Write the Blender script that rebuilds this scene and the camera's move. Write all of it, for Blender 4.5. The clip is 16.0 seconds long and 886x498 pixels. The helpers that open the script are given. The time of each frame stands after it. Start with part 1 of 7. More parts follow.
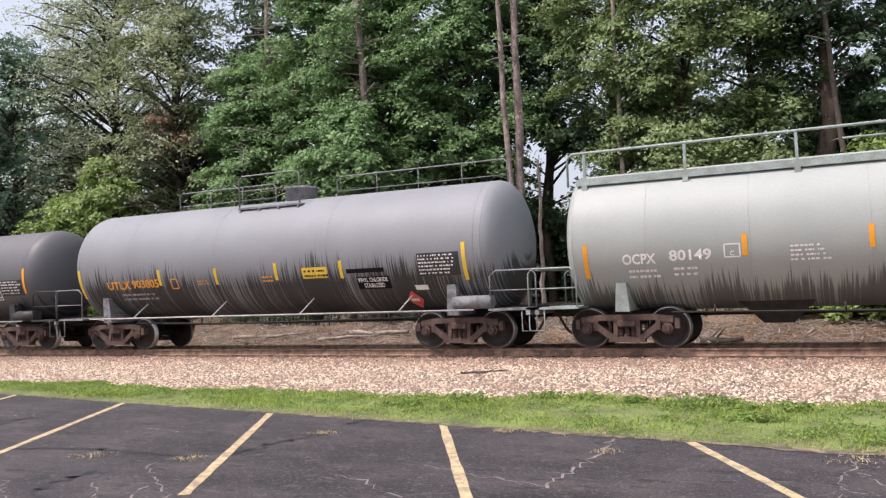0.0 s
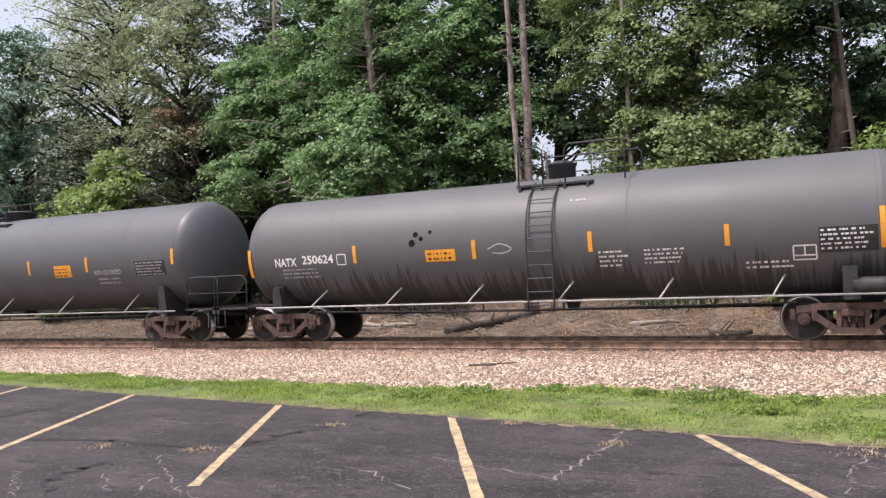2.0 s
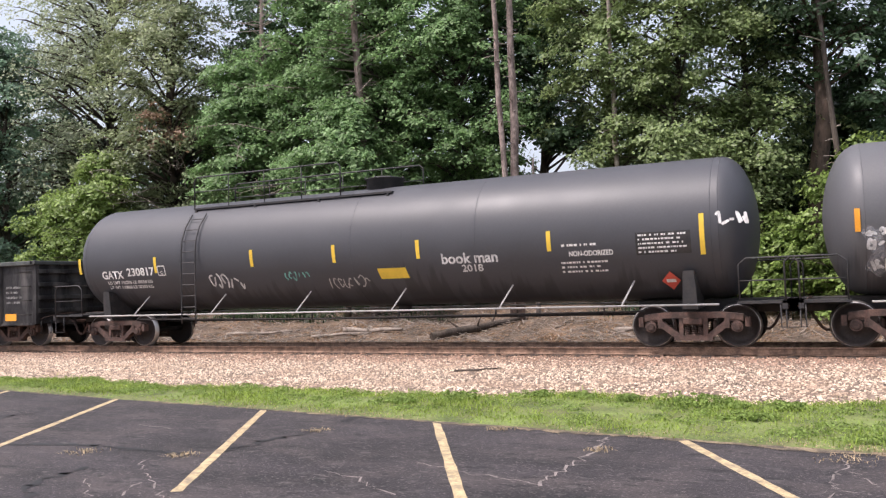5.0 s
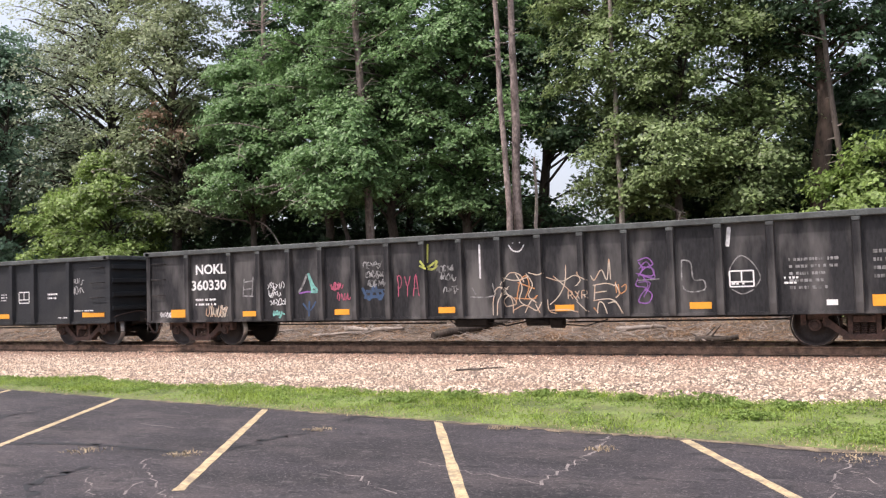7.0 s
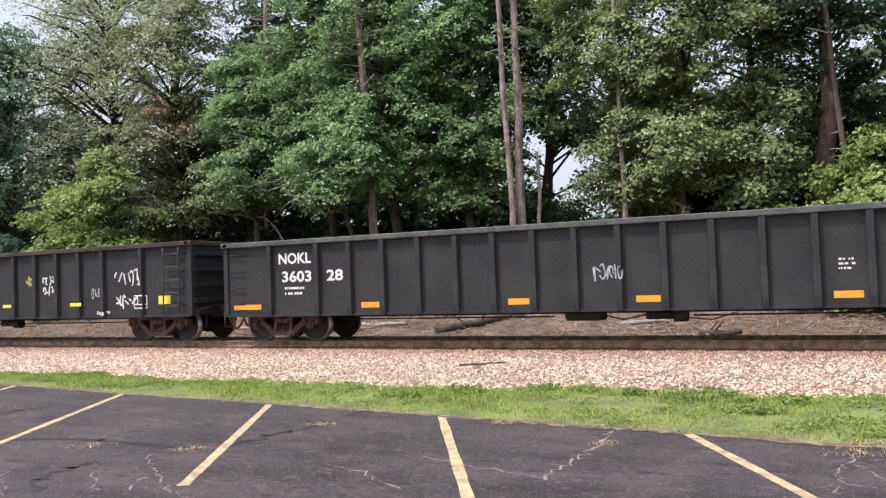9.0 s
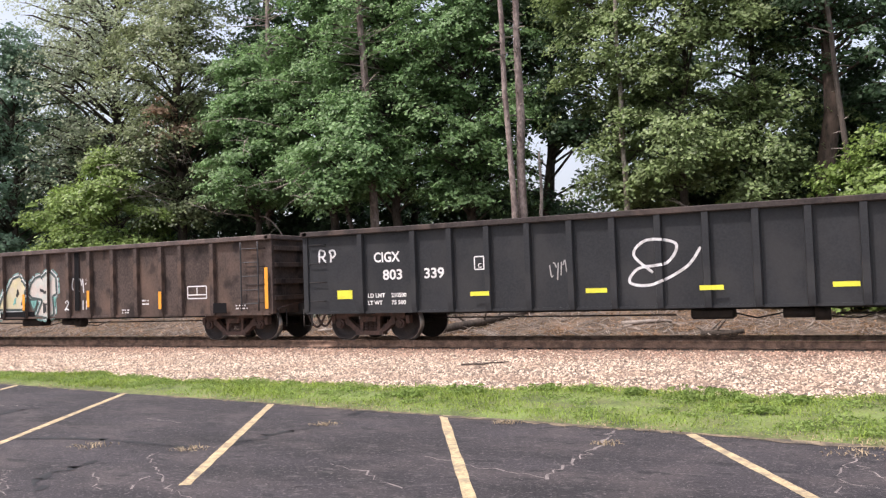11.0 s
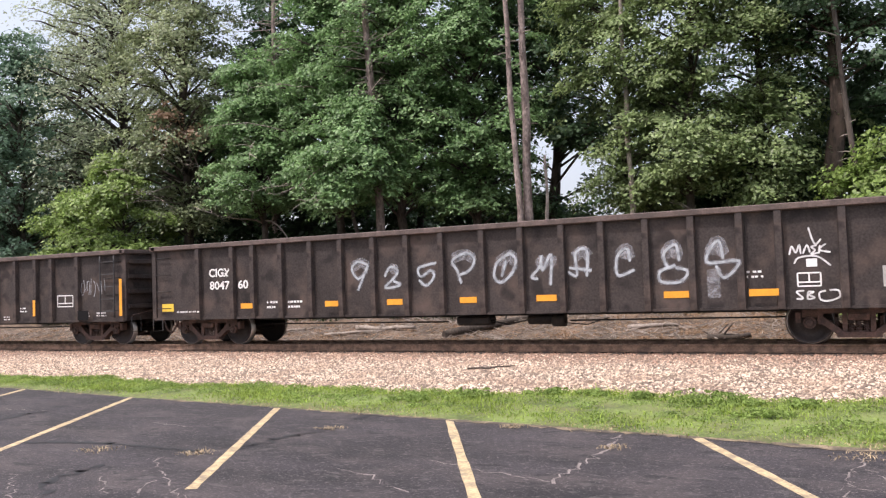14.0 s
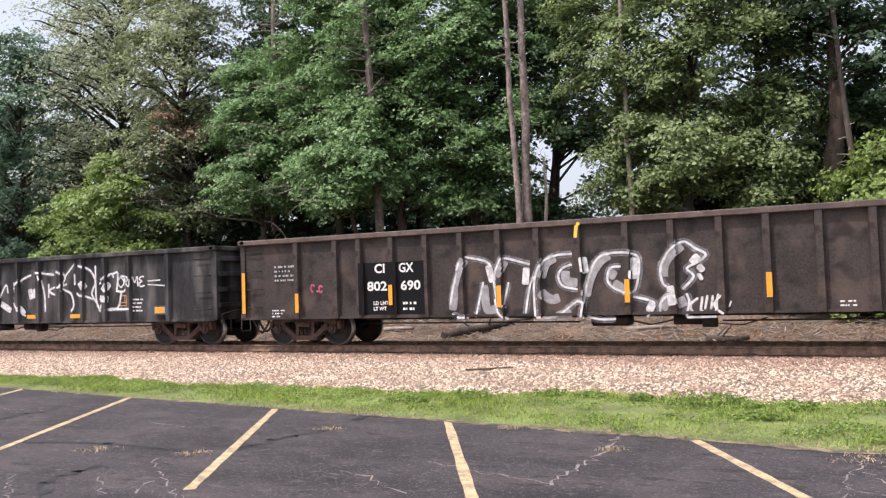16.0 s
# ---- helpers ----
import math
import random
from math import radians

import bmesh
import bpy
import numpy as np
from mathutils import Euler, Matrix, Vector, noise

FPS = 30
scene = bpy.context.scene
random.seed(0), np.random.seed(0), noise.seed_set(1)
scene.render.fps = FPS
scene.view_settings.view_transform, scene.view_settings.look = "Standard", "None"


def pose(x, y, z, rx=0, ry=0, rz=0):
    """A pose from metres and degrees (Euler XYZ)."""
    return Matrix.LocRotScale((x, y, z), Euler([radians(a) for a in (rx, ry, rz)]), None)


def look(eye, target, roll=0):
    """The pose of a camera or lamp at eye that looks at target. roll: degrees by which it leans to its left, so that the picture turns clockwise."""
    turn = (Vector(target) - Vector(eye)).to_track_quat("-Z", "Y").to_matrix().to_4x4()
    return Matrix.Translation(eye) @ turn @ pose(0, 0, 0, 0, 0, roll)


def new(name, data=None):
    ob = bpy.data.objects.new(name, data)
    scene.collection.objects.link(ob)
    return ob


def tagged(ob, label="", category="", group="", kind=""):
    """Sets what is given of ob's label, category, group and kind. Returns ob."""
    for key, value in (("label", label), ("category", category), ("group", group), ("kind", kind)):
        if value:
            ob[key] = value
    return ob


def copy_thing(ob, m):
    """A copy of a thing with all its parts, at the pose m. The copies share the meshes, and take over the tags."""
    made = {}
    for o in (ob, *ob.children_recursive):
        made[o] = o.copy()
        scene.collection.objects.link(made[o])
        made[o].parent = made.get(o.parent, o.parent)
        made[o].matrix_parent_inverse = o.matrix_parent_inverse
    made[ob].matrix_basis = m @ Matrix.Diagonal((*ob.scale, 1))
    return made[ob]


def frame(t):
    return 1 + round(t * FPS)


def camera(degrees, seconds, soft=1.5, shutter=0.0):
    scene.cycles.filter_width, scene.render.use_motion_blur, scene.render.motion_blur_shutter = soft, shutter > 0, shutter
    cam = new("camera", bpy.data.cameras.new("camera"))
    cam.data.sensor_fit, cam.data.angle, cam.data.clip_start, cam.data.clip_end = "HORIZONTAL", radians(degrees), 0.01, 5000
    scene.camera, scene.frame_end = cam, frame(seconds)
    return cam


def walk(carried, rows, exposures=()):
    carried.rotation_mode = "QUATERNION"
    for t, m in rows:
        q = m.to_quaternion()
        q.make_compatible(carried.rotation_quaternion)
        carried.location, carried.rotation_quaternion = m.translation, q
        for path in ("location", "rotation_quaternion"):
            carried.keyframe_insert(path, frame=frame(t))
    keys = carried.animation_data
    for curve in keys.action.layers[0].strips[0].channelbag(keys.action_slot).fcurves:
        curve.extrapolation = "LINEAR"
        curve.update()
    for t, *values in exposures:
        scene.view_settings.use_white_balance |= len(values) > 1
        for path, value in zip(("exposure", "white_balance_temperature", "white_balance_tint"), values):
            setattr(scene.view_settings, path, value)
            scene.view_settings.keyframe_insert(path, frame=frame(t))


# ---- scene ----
from math import cos, pi, sin, sqrt

EYE = (0.0, -19.2, 1.65)
RAIL = 0.20          # top of rail above the car park
AIM = [(0, -25.60, 2.88, -2.10), (0.5, -25.71, 2.64, -2.17), (1, -25.87, 2.49, -2.20), (1.5, -26.03, 2.41, -2.13), (2, -26.19, 2.38, -2.09), (2.5, -26.15, 2.45, -1.97), (3, -25.88, 2.55, -1.90), (3.5, -25.52, 2.70, -1.77), (4, -25.25, 2.70, -1.78), (6.5, -25.21, 2.72, -1.82), (7, -25.32, 2.66, -1.81), (7.5, -25.44, 2.60, -1.82), (8, -25.46, 2.52, -1.85), (8.5, -25.47, 2.41, -1.90), (9, -25.56, 2.32, -1.96), (11.5, -25.75, 2.29, -1.91), (12, -25.89, 2.27, -1.87), (12.5, -26.06, 2.33, -1.81), (13, -26.07, 2.43, -1.80), (13.5, -26.07, 2.53, -1.88), (14, -26.08, 2.59, -2.00), (14.5, -26.08, 2.59, -2.00), (15, -26.06, 2.60, -1.91), (15.5, -26.06, 2.59, -1.85), (16, -26.00, 2.67, -1.80)]
TRAIN = [(0, -96.96), (0.5, -90.51), (1, -84.49), (1.5, -78.88), (2, -72.94), (2.5, -66.88), (3, -60.30), (3.5, -54.27), (4, -48.69), (6.5, -18.44), (7, -12.35), (7.5, -5.94), (8, -0.00), (8.5, 5.71), (9, 11.85), (11.5, 42.10), (12, 48.35), (12.5, 54.88), (13, 60.96), (13.5, 66.63), (14, 72.79), (14.5, 79.34), (15, 85.46), (15.5, 91.22), (16, 97.41)]

cam = camera(56.8, 16.0, soft=1.3)


def aim(yaw, pitch, roll):
    y, q = radians(yaw), radians(pitch)
    way = Vector((sin(y) * cos(q), cos(y) * cos(q), sin(q)))
    return look(EYE, Vector(EYE) + way, roll)


walk(cam, [(t, aim(a, b, c)) for t, a, b, c in AIM], [(0, 0.02, 6350, 20), (3.5, 0.06, 6350, 20), (6.5, 0.17, 6350, 20), (12, 0.18, 6350, 20), (16, 0.15, 6350, 20)])

# ---------------------------------------------------------------- light
world = bpy.data.worlds.new("sky")
scene.world = world
world.use_nodes = True
wn = world.node_tree
sky = wn.nodes.new("ShaderNodeTexSky")
sky.sky_type, sky.sun_disc = "NISHITA", False
sky.sun_elevation, sky.sun_rotation = radians(61.3), radians(220.8)
sky.air_density, sky.dust_density, sky.ozone_density = 1.0, 6.5, 1.0
wn.links.new(sky.outputs[0], wn.nodes["Background"].inputs[0])
wn.nodes["Background"].inputs[1].default_value = 0.11
haze = wn.nodes.new("ShaderNodeBackground")        # thin white summer haze over the whole sky
haze.inputs[0].default_value, haze.inputs[1].default_value = (0.90, 0.97, 0.99, 1), 0.55
veil = wn.nodes.new("ShaderNodeAddShader")
wn.links.new(wn.nodes["Background"].outputs[0], veil.inputs[0])
wn.links.new(haze.outputs[0], veil.inputs[1])
wn.links.new(veil.outputs[0], wn.nodes["World Output"].inputs[0])
sun_data = bpy.data.lights.new("sun", "SUN")
sun_data.energy, sun_data.angle, sun_data.color = 3.4, radians(1.5), (1.0, 0.95, 0.88)
sun = new("sun", sun_data)
sun.matrix_basis = look((-38, -44, 106), (0, 0, 0))


# ---------------------------------------------------------------- materials
def material(name, colour, rough=0.7, metal=0.0, spread=0.25, scale=3.0, fine=40.0, bump=0.15, second=None, amount=0.5,
             stretch=(1, 1, 1), island=0.0, thing=0.0, spec=0.5, gap=(0.45, 0.62), specks=()):
    """Principled material with two scales of variation; second: a stain colour laid on in patches."""
    m = bpy.data.materials.new(name)
    m.use_nodes = True
    nt = m.node_tree
    p = nt.nodes["Principled BSDF"]
    p.inputs["Metallic"].default_value = metal
    p.inputs["Specular IOR Level"].default_value = spec
    tc = nt.nodes.new("ShaderNodeTexCoord")
    mp = nt.nodes.new("ShaderNodeMapping")
    mp.inputs["Scale"].default_value = stretch
    nt.links.new(tc.outputs["Object"], mp.inputs[0])

    def noise_node(s, detail):
        n = nt.nodes.new("ShaderNodeTexNoise")
        n.inputs["Scale"].default_value, n.inputs["Detail"].default_value = s, detail
        nt.links.new(mp.outputs[0], n.inputs["Vector"])
        return n

    big, small = noise_node(scale, 5), noise_node(fine, 4)
    both = nt.nodes.new("ShaderNodeMath")
    both.operation = "MULTIPLY_ADD"
    both.inputs[1].default_value = 0.5
    nt.links.new(small.outputs[0], both.inputs[0])
    half = nt.nodes.new("ShaderNodeMath")
    half.operation = "MULTIPLY"
    half.inputs[1].default_value = 0.5
    nt.links.new(big.outputs[0], half.inputs[0])
    nt.links.new(half.outputs[0], both.inputs[2])
    val = both.outputs[0]
    if island or thing:
        src = nt.nodes.new("ShaderNodeNewGeometry").outputs["Random Per Island"] if island else nt.nodes.new("ShaderNodeObjectInfo").outputs["Random"]
        mix = nt.nodes.new("ShaderNodeMix")
        mix.inputs[0].default_value = island or thing
        nt.links.new(val, mix.inputs[2])
        nt.links.new(src, mix.inputs[3])
        val = mix.outputs[0]
    ramp = nt.nodes.new("ShaderNodeValToRGB")
    e = ramp.color_ramp.elements
    e[0].position, e[1].position = (0.12, 0.88) if (island or thing) else (0.39, 0.61)
    e[0].color = (*[c * (1 - spread) for c in colour], 1)
    e[1].color = (*[min(1, c * (1 + spread)) for c in colour], 1)
    nt.links.new(val, ramp.inputs[0])
    out = ramp.outputs[0]
    if second:
        mask = nt.nodes.new("ShaderNodeMapRange")
        mask.inputs[1].default_value, mask.inputs[2].default_value = gap
        mask.inputs[4].default_value = amount
        patch = noise_node(scale * 1.7, 8)
        nt.links.new(patch.outputs[0], mask.inputs[0])
        mx = nt.nodes.new("ShaderNodeMix")
        mx.data_type = "RGBA"
        nt.links.new(mask.outputs[0], mx.inputs[0])
        nt.links.new(out, mx.inputs[6])
        mx.inputs[7].default_value = (*second, 1)
        out = mx.outputs[2]
    for tint, s_, lo, hi, amt in specks:
        dots = noise_node(s_, 2)
        cut = nt.nodes.new("ShaderNodeMapRange")
        cut.inputs[1].default_value, cut.inputs[2].default_value, cut.inputs[4].default_value = lo, hi, amt
        nt.links.new(dots.outputs[0], cut.inputs[0])
        mx = nt.nodes.new("ShaderNodeMix")
        mx.data_type = "RGBA"
        nt.links.new(cut.outputs[0], mx.inputs[0])
        nt.links.new(out, mx.inputs[6])
        mx.inputs[7].default_value = (*tint, 1)
        out = mx.outputs[2]
    nt.links.new(out, p.inputs["Base Color"])
    rr = nt.nodes.new("ShaderNodeMapRange")
    rr.inputs[3].default_value, rr.inputs[4].default_value = max(0.05, rough - 0.12), min(1, rough + 0.12)
    nt.links.new(big.outputs[0], rr.inputs[0])
    nt.links.new(rr.outputs[0], p.inputs["Roughness"])
    if bump:
        b = nt.nodes.new("ShaderNodeBump")
        b.inputs["Strength"].default_value, b.inputs["Distance"].default_value = bump, 0.01
        nt.links.new(both.outputs[0], b.inputs["Height"])
        nt.links.new(b.outputs[0], p.inputs["Normal"])
    return m


def streaked(name, colour, dirt, low, high, amount, rough=0.5, thin=9.0, spec=0.5, drip_tint=(0.012, 0.011, 0.010)):
    """Painted tank steel with thin dark drips that start near height high and close up into one dark tone below height
    low, and grime patches.
    """
    m = material(name, colour, min(0.9, rough + 0.04), 0, 0.06, 0.6, 25, 0.05, dirt, 0.28, spec=spec, gap=(0.42, 0.75))
    nt = m.node_tree
    p = nt.nodes["Principled BSDF"]
    base = p.inputs["Base Color"].links[0].from_socket
    tc = next(n for n in nt.nodes if n.type == "TEX_COORD")
    sep = nt.nodes.new("ShaderNodeSeparateXYZ")
    nt.links.new(tc.outputs["Object"], sep.inputs[0])
    mp = nt.nodes.new("ShaderNodeMapping")
    mp.inputs["Scale"].default_value = (thin, 0.25, 0.35)
    nt.links.new(tc.outputs["Object"], mp.inputs[0])
    drip = nt.nodes.new("ShaderNodeTexNoise")
    drip.inputs["Scale"].default_value, drip.inputs["Detail"].default_value = 1.0, 3
    nt.links.new(mp.outputs[0], drip.inputs["Vector"])
    wide = nt.nodes.new("ShaderNodeTexNoise")
    wide.inputs["Scale"].default_value = 0.8
    mp2 = nt.nodes.new("ShaderNodeMapping")
    mp2.inputs["Scale"].default_value = (1, 0.1, 0.1)
    nt.links.new(tc.outputs["Object"], mp2.inputs[0])
    nt.links.new(mp2.outputs[0], wide.inputs["Vector"])
    # grows from high down to low and stays full below, broken up along the tank
    edge = nt.nodes.new("ShaderNodeMapRange")
    edge.inputs[1].default_value, edge.inputs[2].default_value = low, high
    edge.inputs[3].default_value, edge.inputs[4].default_value = 0.30, -0.16
    nt.links.new(sep.outputs[2], edge.inputs[0])
    add = nt.nodes.new("ShaderNodeMath")
    nt.links.new(edge.outputs[0], add.inputs[0])
    nt.links.new(drip.outputs[0], add.inputs[1])
    add2 = nt.nodes.new("ShaderNodeMath")
    add2.operation = "MULTIPLY_ADD"
    add2.inputs[1].default_value = 0.6
    nt.links.new(wide.outputs[0], add2.inputs[0])
    nt.links.new(add.outputs[0], add2.inputs[2])
    cut = nt.nodes.new("ShaderNodeMapRange")
    cut.inputs[1].default_value, cut.inputs[2].default_value, cut.inputs[4].default_value = 0.95, 1.05, amount
    nt.links.new(add2.outputs[0], cut.inputs[0])
    mx = nt.nodes.new("ShaderNodeMix")
    mx.data_type = "RGBA"
    nt.links.new(cut.outputs[0], mx.inputs[0])
    nt.links.new(base, mx.inputs[6])
    mx.inputs[7].default_value = (*drip_tint, 1)
    nt.links.new(mx.outputs[2], p.inputs["Base Color"])
    return m


def leafy(name, colour, spread=0.65, through_light=0.38, spec=0.4):
    m = material(name, colour, 0.48, 0, spread, 0.35, 3, 0, island=0.45, spec=spec)
    nt = m.node_tree
    p, out = nt.nodes["Principled BSDF"], nt.nodes["Material Output"]
    tr = nt.nodes.new("ShaderNodeBsdfTranslucent")
    mix = nt.nodes.new("ShaderNodeMixShader")
    mix.inputs[0].default_value = through_light
    nt.links.new(p.inputs["Base Color"].links[0].from_socket, tr.inputs[0])
    nt.links.new(p.outputs[0], mix.inputs[1])
    nt.links.new(tr.outputs[0], mix.inputs[2])
    nt.links.new(mix.outputs[0], out.inputs[0])
    return m


def overspray(name, colour, cover):
    """A thin, uneven mist of paint that lets the steel show through."""
    m = material(name, colour, 0.8, 0, 0.1, 2.5, 70, 0)
    nt = m.node_tree
    tc = nt.nodes.new("ShaderNodeTexCoord")
    n = nt.nodes.new("ShaderNodeTexNoise")
    n.inputs["Scale"].default_value, n.inputs["Detail"].default_value = 9.0, 6
    nt.links.new(tc.outputs["Object"], n.inputs["Vector"])
    mr = nt.nodes.new("ShaderNodeMapRange")
    mr.inputs[1].default_value, mr.inputs[2].default_value = 0.30, 0.70
    mr.inputs[3].default_value, mr.inputs[4].default_value = cover * 0.25, min(1.0, cover * 1.6)
    nt.links.new(n.outputs[0], mr.inputs[0])
    nt.links.new(mr.outputs[0], nt.nodes["Principled BSDF"].inputs["Alpha"])
    return m


M = {
    "asphalt": material("asphalt", (0.029, 0.0250, 0.0275), 0.9, 0, 0.7, 0.8, 60, 0.9, (0.068, 0.056, 0.055), 0.8, stretch=(0.7, 1.2, 1), gap=(0.47, 0.68),
                        specks=[((0.20, 0.175, 0.16), 26, 0.61, 0.68, 0.5), ((0.13, 0.118, 0.11), 7, 0.60, 0.70, 0.4), ((0.010, 0.010, 0.011), 5, 0.60, 0.68, 0.8), ((0.30, 0.27, 0.25), 60, 0.645, 0.70, 0.6), ((0.012, 0.011, 0.012), 38, 0.58, 0.66, 0.7)]),
    "paint_line": material("faded_yellow_line_paint", (0.46, 0.36, 0.205), 0.8, 0, 0.3, 5, 40, 0.3, (0.16, 0.135, 0.11), 0.6, gap=(0.48, 0.64)),
    "crack": material("crack_filler", (0.23, 0.20, 0.185), 0.9, 0, 0.4, 4, 60, 0.3),
    "tar": material("tar_seam", (0.016, 0.016, 0.017), 0.7, 0, 0.3, 4, 60, 0.2),
    "soil": material("forest_soil", (0.150, 0.105, 0.072), 0.95, 0, 0.6, 0.8, 14, 0.9, (0.075, 0.055, 0.04), 0.85, specks=[((0.32, 0.25, 0.18), 18, 0.58, 0.66, 0.7), ((0.04, 0.03, 0.022), 9, 0.58, 0.66, 0.8)]),
    "fringe": material("dirt_and_straw", (0.20, 0.155, 0.10), 0.95, 0, 0.6, 3, 45, 0.8, (0.06, 0.05, 0.042), 0.85, gap=(0.42, 0.58)),
    "turf": material("turf_soil", (0.125, 0.165, 0.045), 0.95, 0, 0.5, 1.5, 30, 0.7, (0.17, 0.16, 0.07), 0.4),
    "gravel": material("gravel_bed", (0.19, 0.138, 0.105), 0.95, 0, 0.5, 2.0, 30, 0.9, (0.20, 0.15, 0.115), 0.6),
    "stone": material("ballast_stone", (0.450, 0.352, 0.264), 0.9, 0, 0.85, 0.6, 25, 0.2, (0.34, 0.225, 0.15), 0.45, island=0.8),
    "rust_stone": material("rust_stained_stone", (0.30, 0.19, 0.135), 0.95, 0, 0.7, 0.8, 25, 0.2, (0.15, 0.10, 0.075), 0.5, island=0.8),
    "rail_side": material("rusty_rail", (0.29, 0.185, 0.130), 0.85, 0, 0.35, 3, 40, 0.4, (0.06, 0.04, 0.03), 0.6),
    "rail_top": material("polished_rail_head", (0.55, 0.55, 0.56), 0.25, 1, 0.1, 3, 60, 0.02),
    "tie": material("creosoted_tie", (0.06, 0.045, 0.035), 0.9, 0, 0.4, 5, 40, 0.6),
    "bark": material("bark", (0.075, 0.060, 0.048), 0.95, 0, 0.45, 3, 22, 1.0, stretch=(1, 1, 0.25)),
    "oak_bark": material("oak_bark", (0.075, 0.055, 0.042), 0.95, 0, 0.5, 2.5, 20, 1.0, (0.17, 0.115, 0.085), 0.6, stretch=(1, 1, 0.3)),
    "pine_bark": material("pine_bark", (0.270, 0.215, 0.188), 0.95, 0, 0.5, 3, 20, 1.0, (0.10, 0.07, 0.06), 0.7, stretch=(1, 1, 0.4)),
    "dead": material("dead_wood", (0.31, 0.265, 0.225), 0.9, 0, 0.4, 3, 30, 0.6),
    "leaf_a": leafy("maple_leaf", (0.198, 0.325, 0.130)),
    "leaf_b": leafy("bright_leaf", (0.230, 0.325, 0.090)),
    "leaf_c": leafy("pale_locust_leaf", (0.345, 0.400, 0.255)),
    "leaf_g": leafy("grey_green_leaf", (0.265, 0.315, 0.165)),
    "leaf_cool": leafy("cool_green_leaf", (0.165, 0.260, 0.170)),
    # dark foliage; on the maples farther back this colour stands in for shade
    "leaf_d": leafy("dark_and_shade_leaf", (0.080, 0.140, 0.066)),
    # shrub leaf darkened: the understory's shade is put into this colour
    "leaf_shade": leafy("shrub_leaf_painted_shade", (0.045, 0.080, 0.035)),
    "leaf_e": leafy("sunny_ash_leaf", (0.225, 0.300, 0.120)),
    "leaf_dry": leafy("dry_leaf", (0.30, 0.20, 0.125)),
    "grass": leafy("grass_blade", (0.255, 0.345, 0.066), 0.6, 0.35, 0.15),
    "weed": leafy("weed_leaf", (0.225, 0.315, 0.085), 0.55, 0.35, 0.15),
    "straw": material("dry_straw", (0.36, 0.28, 0.17), 0.9, 0, 0.3, 3, 40, 0.1),
    "truck": material("rusty_cast_steel", (0.108, 0.066, 0.053), 0.85, 0, 0.4, 3, 35, 0.5, (0.04, 0.03, 0.027), 0.7),
    "wheel": material("wheel_steel", (0.034, 0.026, 0.024), 0.6, 0.2, 0.4, 3, 30, 0.3, (0.03, 0.025, 0.022), 0.6),
    "tread": material("bright_tread", (0.50, 0.48, 0.46), 0.4, 1, 0.15, 4, 50, 0.05),
    "black": material("sooty_black_steel", (0.018, 0.017, 0.017), 0.75, 0, 0.4, 2, 30, 0.3, (0.045, 0.035, 0.03), 0.6),
    "orange": material("reflector_amber", (0.85, 0.36, 0.03), 0.45, 0, 0.12, 3, 50, 0.03),
    "lemon": material("reflector_lemon", (0.78, 0.74, 0.06), 0.45, 0, 0.12, 3, 50, 0.03),
    "yellow": material("reflector_yellow", (0.80, 0.55, 0.06), 0.45, 0, 0.12, 3, 50, 0.03),
    "white": material("stencil_white", (0.80, 0.79, 0.77), 0.6, 0, 0.12, 3, 30, 0.05),
    "grey_text": material("worn_stencil_grey", (0.42, 0.41, 0.40), 0.7, 0, 0.2, 3, 30, 0.05),
    "red": material("placard_red", (0.75, 0.13, 0.09), 0.5, 0, 0.1, 3, 40, 0.02),
}


# ---------------------------------------------------------------- mesh helpers
def finish(bm, name, mats, smooth=False):
    me = bpy.data.meshes.new(name)
    bmesh.ops.recalc_face_normals(bm, faces=bm.faces)
    bm.to_mesh(me)
    bm.free()
    for m in mats if isinstance(mats, (list, tuple)) else [mats]:
        me.materials.append(m)
    if smooth:
        me.polygons.foreach_set("use_smooth", [True] * len(me.polygons))
    return me


def part(name, bm, mats, parent, label="", smooth=False):
    """Link a bmesh, or a mesh that is already made, as one object under a thing or a part."""
    me = bm if isinstance(bm, bpy.types.Mesh) else finish(bm, name, mats, smooth)
    ob = new(name, me)
    ob.parent = parent
    if label:
        ob["label"] = label
    return ob


def empty(name, label, category, group="", kind=""):
    return tagged(new(name), label, category, group, kind)


def box(bm, x0, x1, y0, y1, z0, z1, mi=0, bevel=0.0):
    vs = [bm.verts.new((x, y, z)) for x in (x0, x1) for y in (y0, y1) for z in (z0, z1)]
    fs = [bm.faces.new([vs[i] for i in q]) for q in ((0, 1, 3, 2), (4, 6, 7, 5), (0, 4, 5, 1), (2, 3, 7, 6), (0, 2, 6, 4), (1, 5, 7, 3))]
    for f in fs:
        f.material_index = mi
    if bevel:
        es = list({e for f in fs for e in f.edges})
        bmesh.ops.bevel(bm, geom=es, offset=bevel, segments=1, affect="EDGES", material=-1)
    return vs


def rod(bm, a, b, r0, r1=None, seg=6, mi=0, caps=True):
    a, b = Vector(a), Vector(b)
    r1 = r0 if r1 is None else r1
    d = (b - a).normalized()
    u = d.orthogonal().normalized()
    v = d.cross(u)
    ra, rb = [], []
    for i in range(seg):
        w = u * cos(2 * pi * i / seg) + v * sin(2 * pi * i / seg)
        ra.append(bm.verts.new(a + w * r0))
        rb.append(bm.verts.new(b + w * r1))
    for i in range(seg):
        j = (i + 1) % seg
        f = bm.faces.new((ra[i], ra[j], rb[j], rb[i]))
        f.material_index, f.smooth = mi, seg > 5
    if caps:
        bm.faces.new(ra[::-1]).material_index = mi
        bm.faces.new(rb).material_index = mi


